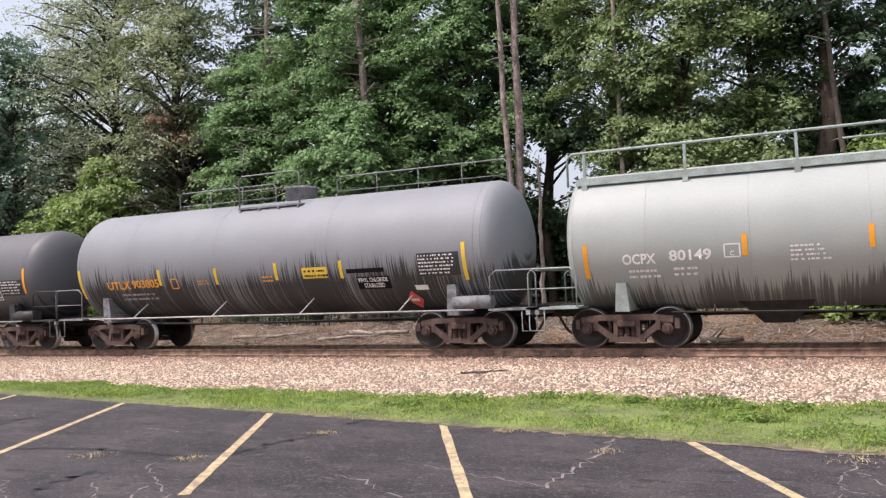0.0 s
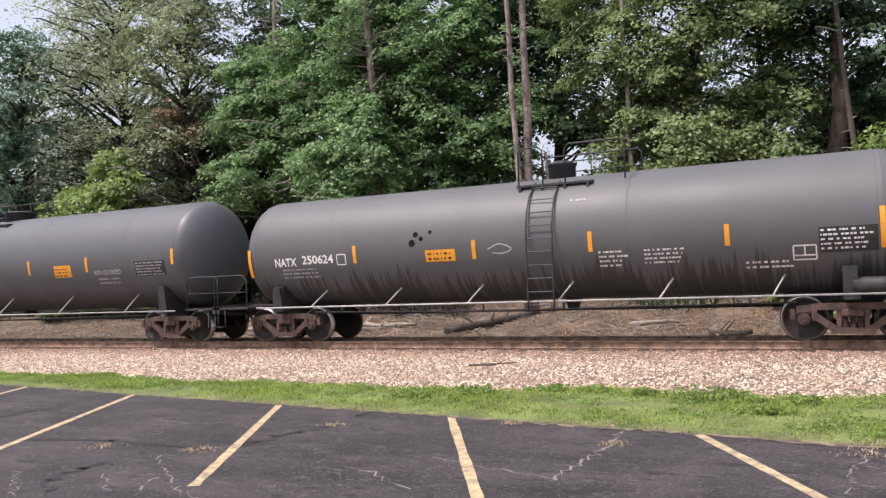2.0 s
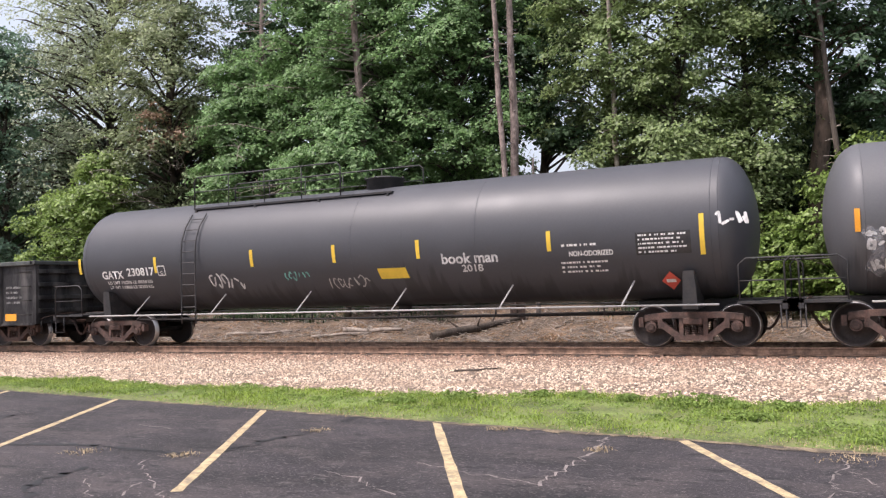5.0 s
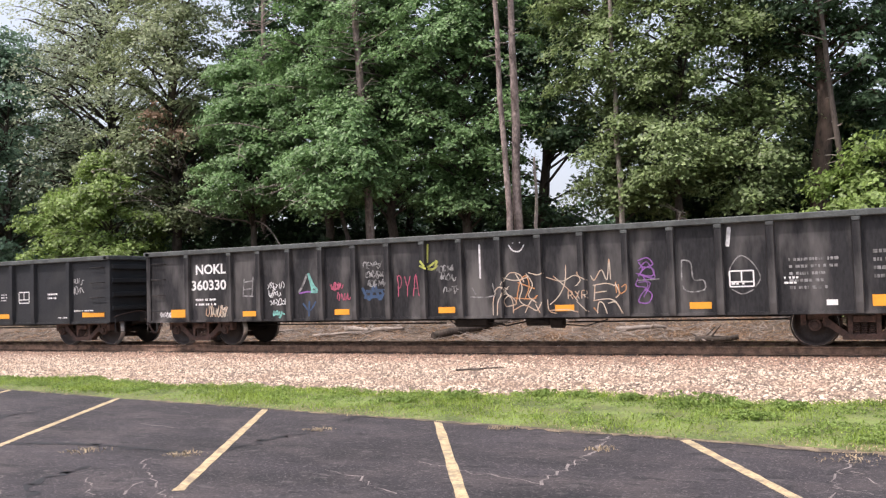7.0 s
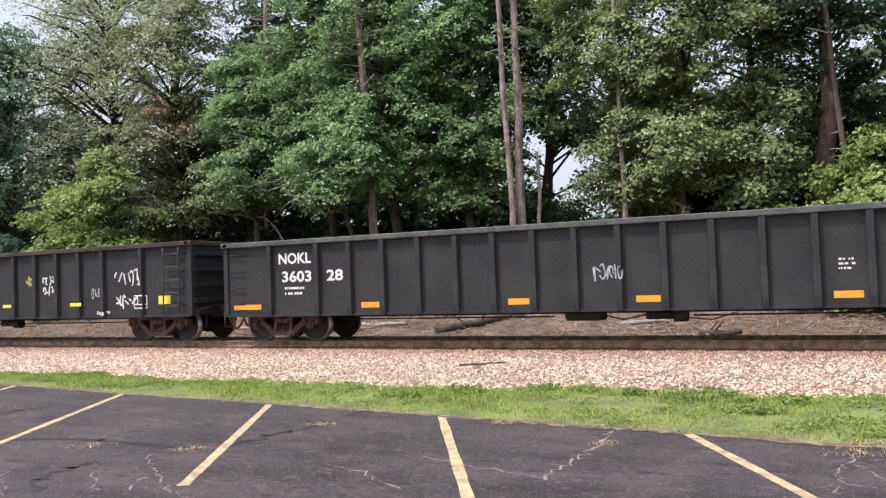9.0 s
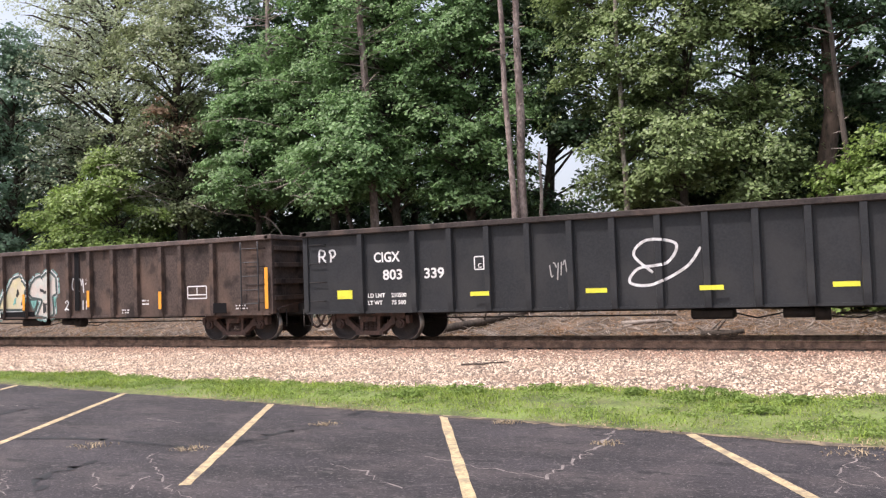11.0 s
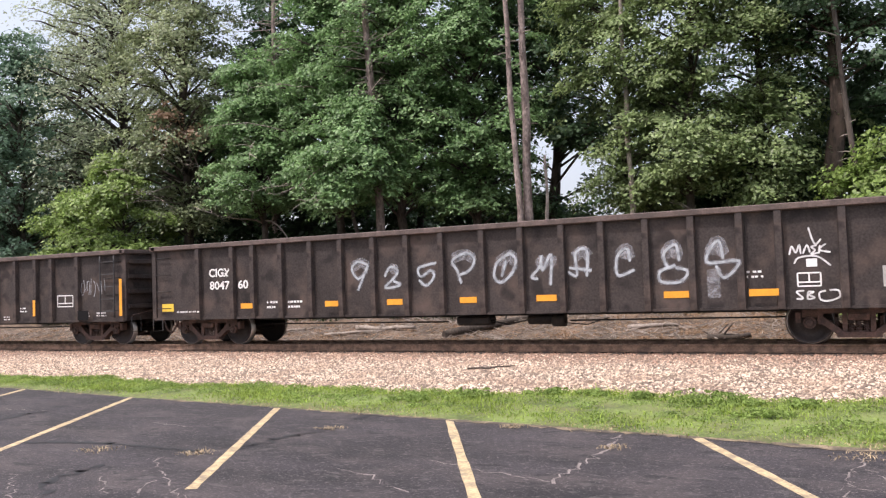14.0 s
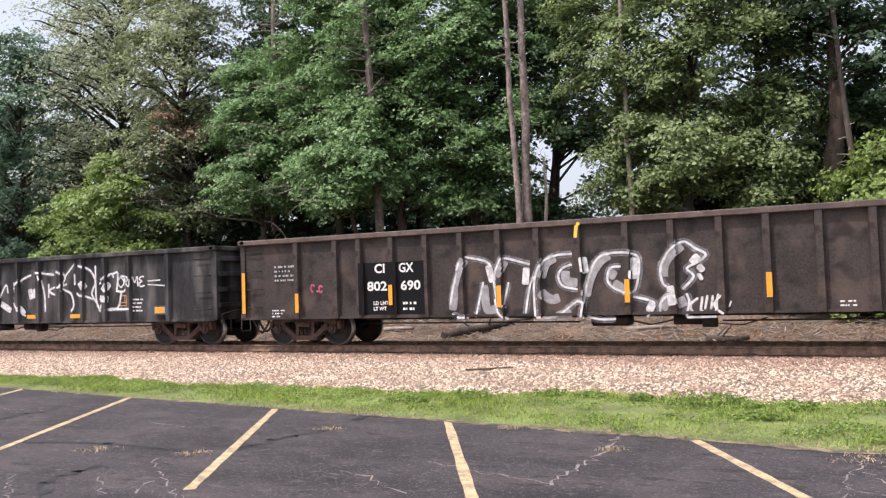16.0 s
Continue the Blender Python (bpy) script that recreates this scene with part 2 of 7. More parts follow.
def stem(bm, pts, radii, seg=8, mi=0):
    """One closed tapering tube through the points."""
    rings = []
    for k, p in enumerate(pts):
        d = (Vector(pts[min(k + 1, len(pts) - 1)]) - Vector(pts[max(k - 1, 0)])).normalized()
        u_ = d.cross(Vector((0.31, 0.93, 0.17))).normalized()
        v_ = d.cross(u_)
        rings.append([bm.verts.new(Vector(p) + (u_ * cos(2 * pi * i / seg) + v_ * sin(2 * pi * i / seg)) * radii[k]) for i in range(seg)])
    for a, b_ in zip(rings, rings[1:]):
        for i in range(seg):
            f = bm.faces.new((a[i], a[(i + 1) % seg], b_[(i + 1) % seg], b_[i]))
            f.smooth, f.material_index = True, mi
    bm.faces.new(rings[0][::-1]).material_index = mi
    bm.faces.new(rings[-1]).material_index = mi


def tube(bm, pts, r, seg=6, mi=0):
    stem(bm, pts, [r] * len(pts), seg, mi)


def bar(bm, a, b, w, y0, y1, mi=0):
    """A flat bar in the xz plane from a to b, w wide, from y0 to y1."""
    (ax, az), (bx, bz) = a, b
    l = sqrt((bx - ax) ** 2 + (bz - az) ** 2)
    nx, nz = -(bz - az) / l * w / 2, (bx - ax) / l * w / 2
    q = [(ax + nx, az + nz), (bx + nx, bz + nz), (bx - nx, bz - nz), (ax - nx, az - nz)]
    vs = [[bm.verts.new((x, y, z)) for x, z in q] for y in (y0, y1)]
    bm.faces.new(vs[0]), bm.faces.new(vs[1][::-1])
    for i in range(4):
        bm.faces.new((vs[0][i], vs[1][i], vs[1][(i + 1) % 4], vs[0][(i + 1) % 4]))


def lathe(bm, profile, axis="y", seg=28, mi=None, smooth=True):
    """Turn (along, radius) round the axis."""
    rings = []
    for d, r in profile:
        ring = []
        for i in range(seg):
            c, s = r * cos(2 * pi * i / seg), r * sin(2 * pi * i / seg)
            ring.append(bm.verts.new((c, d, s) if axis == "y" else (d, c, s) if axis == "x" else (c, s, d)))
        rings.append(ring)
    for k, (a, b) in enumerate(zip(rings, rings[1:])):
        for i in range(seg):
            f = bm.faces.new((a[i], a[(i + 1) % seg], b[(i + 1) % seg], b[i]))
            f.smooth, f.material_index = smooth, mi[k] if mi else 0
    bm.faces.new(rings[0]), bm.faces.new(rings[-1][::-1])


def raw(name, verts, faces, mats, smooth=False):
    """A mesh from numpy arrays of triangles or quads."""
    verts, faces = np.asarray(verts, np.float32), np.asarray(faces, np.int32)
    me = bpy.data.meshes.new(name)
    n, k = faces.shape
    me.vertices.add(len(verts)), me.loops.add(n * k), me.polygons.add(n)
    me.vertices.foreach_set("co", verts.ravel())
    me.loops.foreach_set("vertex_index", faces.ravel())
    me.polygons.foreach_set("loop_start", np.arange(n, dtype=np.int32) * k)
    for m in mats if isinstance(mats, (list, tuple)) else [mats]:
        me.materials.append(m)
    me.update(calc_edges=True)
    if smooth:
        me.polygons.foreach_set("use_smooth", [True] * n)
    return me


rng = np.random.default_rng(7)


# ---------------------------------------------------------------- ground
def lot_edge(x):
    return -10.43 - 0.132 * x


def ground_height(x, y):
    """The land without the car park's slab: level before the track, a low bank behind it."""
    z = np.interp(y, [-60, -7.6, -6.6, -2.4, -1.75, 1.75, 2.6, 4.0, 7.0, 10.0, 16.0, 40, 400], [-0.05, -0.03, -0.03, -0.02, -0.02, -0.02, -0.06, -0.02, 0.30, 0.72, 1.1, 1.6, 2.0])
    bumps = 0.05 * np.sin(x * 0.9 + y * 0.4) + 0.06 * np.sin(x * 0.37 - y * 1.1) + 0.04 * np.sin(x * 2.3 + y * 1.9)
    return z + bumps * np.clip((y - 3.0) / 3.0, 0, 1)


def grid_sheet(name, xs, ys, zf, mats):
    X, Y = np.meshgrid(xs, ys, indexing="ij")
    V = np.stack([X, Y, zf(X, Y)], -1).reshape(-1, 3)
    n = len(ys)
    i, j = np.meshgrid(np.arange(len(xs) - 1), np.arange(n - 1), indexing="ij")
    a = (i * n + j).ravel()
    return raw(name, V, np.stack([a, a + n, a + n + 1, a + 1], 1), mats, True)


xs = np.concatenate([[-2500, -800, -300, -130], np.arange(-70, 30.1, 0.6), [70, 200, 800, 2500]])
ys = np.concatenate([[-2500, -600, -150, -60, -30], np.arange(-14, 22, 0.5), [26, 40, 90, 400, 2500]])
ground = tagged(new("ground", grid_sheet("ground", xs, ys, ground_height, M["soil"])), "bare brown soil with leaf litter beside the railway", "ground", kind="structure")

# car park slab, its far edge oblique to the track
bm = bmesh.new()
ex = [-90 + 1.0 * i for i in range(50)] + [-40 + 0.12 * i for i in range(375)] + [5 + 1.0 * i for i in range(46)]
top = [bm.verts.new((x, lot_edge(x) + 0.10 * noise.noise((x * 0.7, 3, 0)) + 0.09 * noise.noise((x * 2.3, 8, 0)) + 0.05 * noise.noise((x * 6, 5, 0)), 0.0)) for x in ex]
low = [bm.verts.new((v.co.x, v.co.y + 0.03, -0.08)) for v in top]
back = [bm.verts.new((x, -70, 0.0)) for x in ex]
for i in range(len(ex) - 1):
    bm.faces.new((back[i], back[i + 1], top[i + 1], top[i]))
    bm.faces.new((top[i], top[i + 1], low[i + 1], low[i]))
pavement = tagged(new("pavement", finish(bm, "pavement", M["asphalt"])), "worn black asphalt car park with cracks and patches", "car park", kind="structure")

STALL = Vector((0.481, -0.877, 0))


def strip_on_ground(name, pts, width, mat, z, wobble=0.0, seed=0):
    """A thin raised strip along a line on the asphalt, with uneven edges."""
    rnd = random.Random(seed)
    b = bmesh.new()
    rows = []
    for k, (x, y) in enumerate(pts):
        a, c = pts[max(k - 1, 0)], pts[min(k + 1, len(pts) - 1)]
        d = Vector((c[0] - a[0], c[1] - a[1], 0)).normalized()
        n = Vector((-d.y, d.x, 0))
        w = width * (1 + wobble * (rnd.random() - 0.5) * 2) / 2
        rows.append([b.verts.new(Vector((x, y, z)) + n * w), b.verts.new(Vector((x, y, z)) - n * w)])
    for p, q in zip(rows, rows[1:]):
        b.faces.new((p[0], q[0], q[1], p[1]))
    for f in list(b.faces):
        if f.normal.z < 0:
            f.normal_flip()
    return finish(b, name, mat)


for k, (x, y, l) in enumerate([(-17.0, -8.4, 5.0), (-13.9, -8.75, 5.0), (-10.77, -9.06, 5.1), (-7.51, -9.42, 5.05), (-4.64, -9.75, 5.0), (-1.61, -10.18, 5.0), (1.35, -10.55, 5.0)]):
    n = 26
    pts = [(x + STALL.x * l * i / n, y + STALL.y * l * i / n) for i in range(n + 1)]
    tagged(new("parking_line", strip_on_ground("parking_line", pts, 0.10, M["paint_line"], 0.004, 0.12, k)), "faded yellow painted parking line on asphalt", "parking line", "parking lines")


def crack(pts, width, mat, seed, z=0.003):
    """A jagged line over the asphalt through the given turning points."""
    rnd = random.Random(seed)
    fine = []
    for (ax, ay), (bx, by) in zip(pts, pts[1:]):
        n = max(2, int(math.dist((ax, ay), (bx, by)) / 0.07))
        for i in range(n):
            w = 0.030 if width < 0.04 else 0.045
            fine.append((ax + (bx - ax) * i / n + rnd.gauss(0, w), ay + (by - ay) * i / n + rnd.gauss(0, w)))
    fine.append(pts[-1])
    return strip_on_ground("crack", fine, width, mat, z, 0.95, seed)


PALE = [[(-2.26, -12.69), (-2.25, -12.12), (-2.18, -11.51), (-2.23, -10.48)], [(-6.4, -12.9), (-5.99, -13.33), (-5.04, -14.03), (-4.4, -14.3)], [(-5.5, -14.08), (-5.63, -13.69)], [(-6.27, -13.77), (-5.67, -14.19)],
        [(-4.32, -12.79), (-3.91, -12.93), (-3.25, -13.36)], [(0.05, -11.0), (0.01, -11.45), (-0.08, -11.84), (-0.07, -12.47)], [(0.06, -11.43), (0.25, -11.9)], [(-0.07, -12.12), (0.2, -12.25)],
        [(-11.72, -10.86), (-10.67, -10.82)], [(-7.24, -13.95), (-6.6, -14.39), (-6.27, -14.69)], [(-3.6, -12.2), (-2.9, -12.5), (-2.26, -12.69)], [(-8.2, -11.2), (-7.4, -11.35)]]
SEAMS = [[(-5.9, -12.3), (-5.84, -12.07), (-5.82, -11.53), (-5.6, -11.21)], [(-6.11, -14.51), (-6.63, -14.02), (-6.72, -13.34)], [(-5.59, -10.43), (-5.76, -10.0), (-5.34, -9.89)],
         [(-8.66, -12.68), (-7.73, -12.5), (-6.25, -12.53), (-5.84, -12.07)], [(-10.76, -11.55), (-10.8, -10.89), (-10.69, -10.53)]]
for k, pts in enumerate(PALE):
    tagged(new("asphalt_crack", crack(pts, 0.012 if k else 0.020, M["crack"], k)), "jagged pale crack in old asphalt", "crack", "cracks in the car park", kind="structure")
for k, pts in enumerate(SEAMS):
    tagged(new("asphalt_crack", crack(pts, 0.075, M["tar"], 30 + k, 0.0036)), "dark tar-filled seam across the asphalt", "crack", "cracks in the car park", kind="structure")


def grass_edge(x):
    return -7.45 + 0.35 * np.sin(x * 0.31 + 1.0) + 0.18 * np.sin(x * 1.3) + 0.1 * np.sin(x * 3.1) - 0.10 * np.clip(x + 3, 0, 5)


# ballast and turf sheets
xg = np.arange(-75, 40, 0.5)
yg = np.arange(-8.6, -1.0, 0.25)
tagged(new("ballast_bed", grid_sheet("ballast_bed", xg, yg, lambda x, y: ground_height(x, y) + 0.022 + 0.012 * np.sin(5 * x + 3 * y), M["gravel"])), "pinkish-grey crushed stone railway ballast", "ballast", kind="structure")
u = np.linspace(0, 1, 9)
V = np.array([[x, lot_edge(x) - 0.35 + w * (grass_edge(x) - lot_edge(x) + 0.45), -0.015 + 0.06 * sin(pi * w) ** 0.5] for x in xg for w in u])
n = len(u)
i, j = np.meshgrid(np.arange(len(xg) - 1), np.arange(n - 1), indexing="ij")
a = (i * n + j).ravel()
tagged(new("verge", raw("verge", V, np.stack([a, a + n, a + n + 1, a + 1], 1), M["turf"], True)), "strip of green grass between car park and ballast", "verge", kind="structure")

OCTA = np.array([[1, 0, 0], [-1, 0, 0], [0, 1, 0], [0, -1, 0], [0, 0, 1], [0, 0, -1]], float)
OCTF = np.array([[0, 2, 4], [2, 1, 4], [1, 3, 4], [3, 0, 4]])


def stones(name, x, y, z, size, mat="stone"):
    """Many angular stones in one mesh."""
    k = len(x)
    o = OCTA[None] * (size[:, None, None] * rng.uniform(0.55, 1.25, (k, 6, 1)))
    o = o + rng.normal(0, 0.18, (k, 6, 3)) * size[:, None, None]
    th = rng.uniform(0, 2 * pi, k)
    c, s = np.cos(th), np.sin(th)
    X = o[..., 0] * c[:, None] - o[..., 1] * s[:, None]
    Y = o[..., 0] * s[:, None] + o[..., 1] * c[:, None]
    V = np.stack([X + x[:, None], Y + y[:, None], o[..., 2] * 0.75 + z[:, None]], -1).reshape(-1, 3)
    F = (OCTF[None] + 6 * np.arange(k)[:, None, None]).reshape(-1, 3)
    return raw(name, V, F, M[mat])


k = 105000
x = rng.uniform(-34, 8, k)
y = rng.uniform(-8.3, -0.9, k)
keep = (y > grass_edge(x) - 0.12 - rng.exponential(0.12, k)) & (rng.random(k) < np.where(x > -22, 1, 0.6)) & (np.abs(y + 0.75) > 0.1)
x, y = x[keep], y[keep]
rusty = y + rng.normal(0, 0.9, len(x)) > -2.6
for sel, mat_, lab in ((~rusty, "stone", "loose pinkish and white crushed ballast stones"), (rusty, "rust_stone", "rust-stained crushed stones beside the rail")):
    xx, yy = x[sel], y[sel]
    tagged(new("ballast_stones", stones("ballast_stones", xx, yy, ground_height(xx, yy) + 0.033, rng.uniform(0.014, 0.034, len(xx)), mat_)), lab, "ballast", kind="stuff")
k = 5000
x, y = rng.uniform(-34, 8, k), rng.uniform(1.0, 3.2, k)
tagged(new("ballast_stones", stones("ballast_stones_far", x, y, ground_height(x, y) + 0.02, rng.uniform(0.025, 0.05, k), "rust_stone")), "dirty crushed stones on the far track shoulder", "ballast", kind="stuff")


def blades(name, x, y, z, h, w, mat, lean=0.45):
    """Narrow bent blades, two faces each, in one mesh."""
    k = len(x)
    th = rng.uniform(0, 2 * pi, k)
    d = np.stack([np.cos(th), np.sin(th), 0 * th], 1)
    side = np.stack([-np.sin(th), np.cos(th), 0 * th], 1)
    base = np.stack([x, y, z], 1)
    up = np.array([0, 0, 1.0])
    ln = rng.uniform(0.1, lean, k)[:, None]
    mid = base + up * (h * 0.55)[:, None] + d * ln * (h * 0.35)[:, None]
    tip = base + up * h[:, None] * (1 - 0.3 * ln) + d * ln * (h * 1.2)[:, None]
    V = np.stack([base - side * w[:, None], base + side * w[:, None], mid + side * w[:, None] * 0.8, mid - side * w[:, None] * 0.8, tip], 1).reshape(-1, 3)
    F = np.concatenate([np.array([[0, 1, 2], [0, 2, 3], [3, 2, 4]])[None] + 5 * np.arange(k)[:, None, None]]).reshape(-1, 3)
    return raw(name, V, F, mat)


k = 120000
x = rng.uniform(-30, 6, k)
w = rng.random(k)
y = lot_edge(x) + (grass_edge(x) - lot_edge(x)) * w + rng.normal(0, 0.10, k)
patch = np.sin(x * 2.1 + 1.3 * np.sin(y * 3)) * np.sin(y * 3.7 + x) + rng.normal(0, 0.5, k)
keep = (patch > -1.1) & (rng.random(k) < np.where(x > -16, 1, 0.7))
x, y, w = x[keep], y[keep], w[keep]
h = rng.gamma(3.0, 0.0135, len(x)) * (1 + 0.5 * np.sin(x * 1.7) * np.sin(y * 2.3)) * np.where((w < 0.06) | (w > 0.94), 0.6, 1)
tagged(new("grass", blades("grass", x, y, 0.02 + 0 * x, h, rng.uniform(0.003, 0.0075, len(x)), M["grass"], 1.7)), "short bright green grass with patches of weeds", "grass", kind="stuff")
k = 6000
x = rng.uniform(-30, 6, k)
y = lot_edge(x) - 0.04 + rng.normal(0, 0.13, k)
keep = np.sin(x * 1.9) + np.sin(x * 0.83 + 1) + rng.normal(0, 0.5, k) > -0.2
x, y = x[keep], y[keep]
q = rng.normal(0, 1, (75, 2)) * np.array([0.16, 0.14])
clumps = ((0.06, -11.03, 1.0), (-2.14, -11.21, 0.5), (-5.58, -11.02, 0.5), (-7.36, -12.83, 0.7), (-6.13, -12.66, 0.6), (-3.51, -10.37, 0.5))
x = np.concatenate([x] + [q[:, 0] * w_ + cx for cx, cy, w_ in clumps])
y = np.concatenate([y] + [q[:, 1] * w_ + cy for cx, cy, w_ in clumps])
k = len(x)
tagged(new("dry_grass", blades("dry_grass", x, y, 0.01 + 0 * x, rng.uniform(0.012, 0.045, k), rng.uniform(0.003, 0.006, k), M["straw"], 2.4)), "dry straw along the asphalt edge", "dry grass", kind="stuff")


for n_, (off, wid) in enumerate(((-0.10, 0.26), (-0.22, 0.10))):
    pts = [(x_, float(lot_edge(x_)) + off + 0.09 * noise.noise((x_ * 0.9, 4 + n_, 0)) + 0.06 * noise.noise((x_ * 3.7, 9, 0))) for x_ in np.arange(-30, 7, 0.11).tolist()]
    tagged(new("dirt_fringe", strip_on_ground("dirt_fringe", pts, wid, M["fringe"], 0.0045 + 0.001 * n_, 0.9, 40 + n_)), "crumbled brown dirt along the asphalt edge", "dirt", kind="structure")


# ---------------------------------------------------------------- track
def rail_mesh():
    b = bmesh.new()
    prof = [(-0.07, -0.172), (0.07, -0.172), (0.07, -0.16), (0.012, -0.14), (0.012, -0.045), (0.036, -0.035), (0.036, -0.004), (0.028, 0), (-0.028, 0), (-0.036, -0.004), (-0.036, -0.035), (-0.012, -0.045), (-0.012, -0.14), (-0.07, -0.16)]
    ends = [[b.verts.new((x, y, z)) for y, z in prof] for x in (-120, 60)]
    for i in range(len(prof)):
        f = b.faces.new((ends[0][i], ends[0][(i + 1) % 14], ends[1][(i + 1) % 14], ends[1][i]))
        f.material_index = 1 if i == 7 else 0
    b.faces.new(ends[0]), b.faces.new(ends[1])
    return finish(b, "rail", [M["rail_side"], M["rail_top"]])


rm = rail_mesh()
for y in (-0.753, 0.753):
    r = tagged(new("rail", rm), "rusty steel rail with polished running surface", "rail", "rails", kind="structure")
    r.location = (0, y, RAIL)
b = bmesh.new()
box(b, -0.11, 0.11, -1.3, 1.3, -0.17, 0, bevel=0.012)
tie_mesh = finish(b, "railway_tie", M["tie"])
for i in range(80):
    t_ = tagged(new("railway_tie", tie_mesh), "dark creosoted wooden railway tie sunk in ballast", "railway tie", "railway ties")
    t_.matrix_basis = pose(-36 + 0.55 * i, rng.normal(0, 0.02), RAIL - 0.172, 0, 0, rng.normal(0, 0.6))


# ---------------------------------------------------------------- trees
def leaf_cloud(name, centres, radii, count, size, mat, seed, droop=0.0, extra=(), flat=0.45):
    """Folded leaves scattered through many small clumps, in one mesh."""
    r = np.random.default_rng(seed)
    centres, radii = np.asarray(centres), np.asarray(radii)
    wgt = radii ** 2
    pick = r.choice(len(centres), count, p=wgt / wgt.sum())
    d = r.normal(size=(count, 3))
    d /= np.linalg.norm(d, axis=1)[:, None]
    d[:, 2] = np.where(r.random(count) < 0.6, np.abs(d[:, 2]), d[:, 2])
    rad = radii[pick] * r.uniform(0.2, 1.0, count) ** 0.5
    pos = centres[pick] + d * rad[:, None] * np.array([1, 1, flat])
    pos[:, 2] -= droop * rad * np.abs(r.normal(size=count))
    nrm = d * 0.9 + np.array([0, 0, 0.35]) + r.normal(0, 0.5, (count, 3))
    nrm /= np.linalg.norm(nrm, axis=1)[:, None]
    ax = np.cross(nrm, r.normal(size=(count, 3)))
    ax /= np.linalg.norm(ax, axis=1)[:, None]
    bx = np.cross(nrm, ax)
    s = (size * r.uniform(0.6, 1.3, count))[:, None]
    fold = nrm * s * 0.22
    V = np.stack([pos - ax * s, pos + bx * s * 0.62 + fold, pos + ax * s, pos - bx * s * 0.62 + fold], 1).reshape(-1, 3)
    F = (np.array([[0, 1, 2], [0, 2, 3]])[None] + 4 * np.arange(count)[:, None, None]).reshape(-1, 3)
    me = raw(name, V, F, [mat, *extra])
    if extra:
        idx = (r.random(len(centres)) < 0.03).astype(np.int32)[pick]
        me.polygons.foreach_set("material_index", np.repeat(idx, 2))
    return me


def in_gap(p, rx, rz):
    """True where points lie in the one clear opening of the wood, through which the sky shows beside the pines."""
    s = p[:, 0] / (p[:, 1] + 19.2) + 0.3135
    v = (p[:, 2] - 1.65) / (p[:, 1] + 19.2) - 0.140
    return (s / rx) ** 2 + (v / rz) ** 2 < 1


def boughs(centres, heads, length, width, leaves, size, seed, sag=0.30, ragged=0.5, thick=0.22, tilt=0.7):
    """Leaves on flat, sagging sprays: lumpy fans that point along heads. Returns vertices and the spray of each leaf."""
    r = np.random.default_rng(seed)
    n, lumps = len(centres), 7
    L = length * r.uniform(0.6, 1.25, n)
    # each spray is a handful of lumps spread over its fan
    la = r.uniform(-1, 1, (n, lumps)) ** 1.0
    lb = r.uniform(-1, 1, (n, lumps)) * np.sqrt(np.clip(1 - la ** 2, 0.05, 1))
    lz = r.normal(0, thick, (n, lumps))
    count = int(leaves * n)
    pick = r.integers(0, n, count)
    lump = r.integers(0, lumps, count)
    a = la[pick, lump] + r.normal(0, 0.21, count) * (0.6 + ragged)
    b = lb[pick, lump] + r.normal(0, 0.21, count) * (0.6 + ragged)
    z = lz[pick, lump] + r.normal(0, 0.10, count)
    h = np.stack([np.cos(heads), np.sin(heads), 0 * heads], 1)[pick]
    side = np.stack([-h[:, 1], h[:, 0], 0 * a], 1)
    up = np.array([0, 0, 1.0])
    l_ = L[pick][:, None]
    drop = (0.35 * a + 0.5 * a * a + 0.35 * b * b)[:, None] * sag
    pos = centres[pick] + h * a[:, None] * l_ + side * b[:, None] * l_ * width + up * (z[:, None] - drop) * l_
    nrm = up * 0.75 + h * tilt * (0.5 + 0.5 * a[:, None]) + side * b[:, None] * 0.3 + r.normal(0, 0.40, (count, 3))
    nrm /= np.linalg.norm(nrm, axis=1)[:, None]
    ax = np.cross(nrm, r.normal(size=(count, 3)))
    ax /= np.linalg.norm(ax, axis=1)[:, None]
    bx = np.cross(nrm, ax)
    s = (size * r.uniform(0.55, 1.35, count))[:, None]
    fold = nrm * s * 0.22
    V = np.stack([pos - ax * s, pos + bx * s * 0.62 + fold, pos + ax * s, pos - bx * s * 0.62 + fold], 1)
    return V, pick


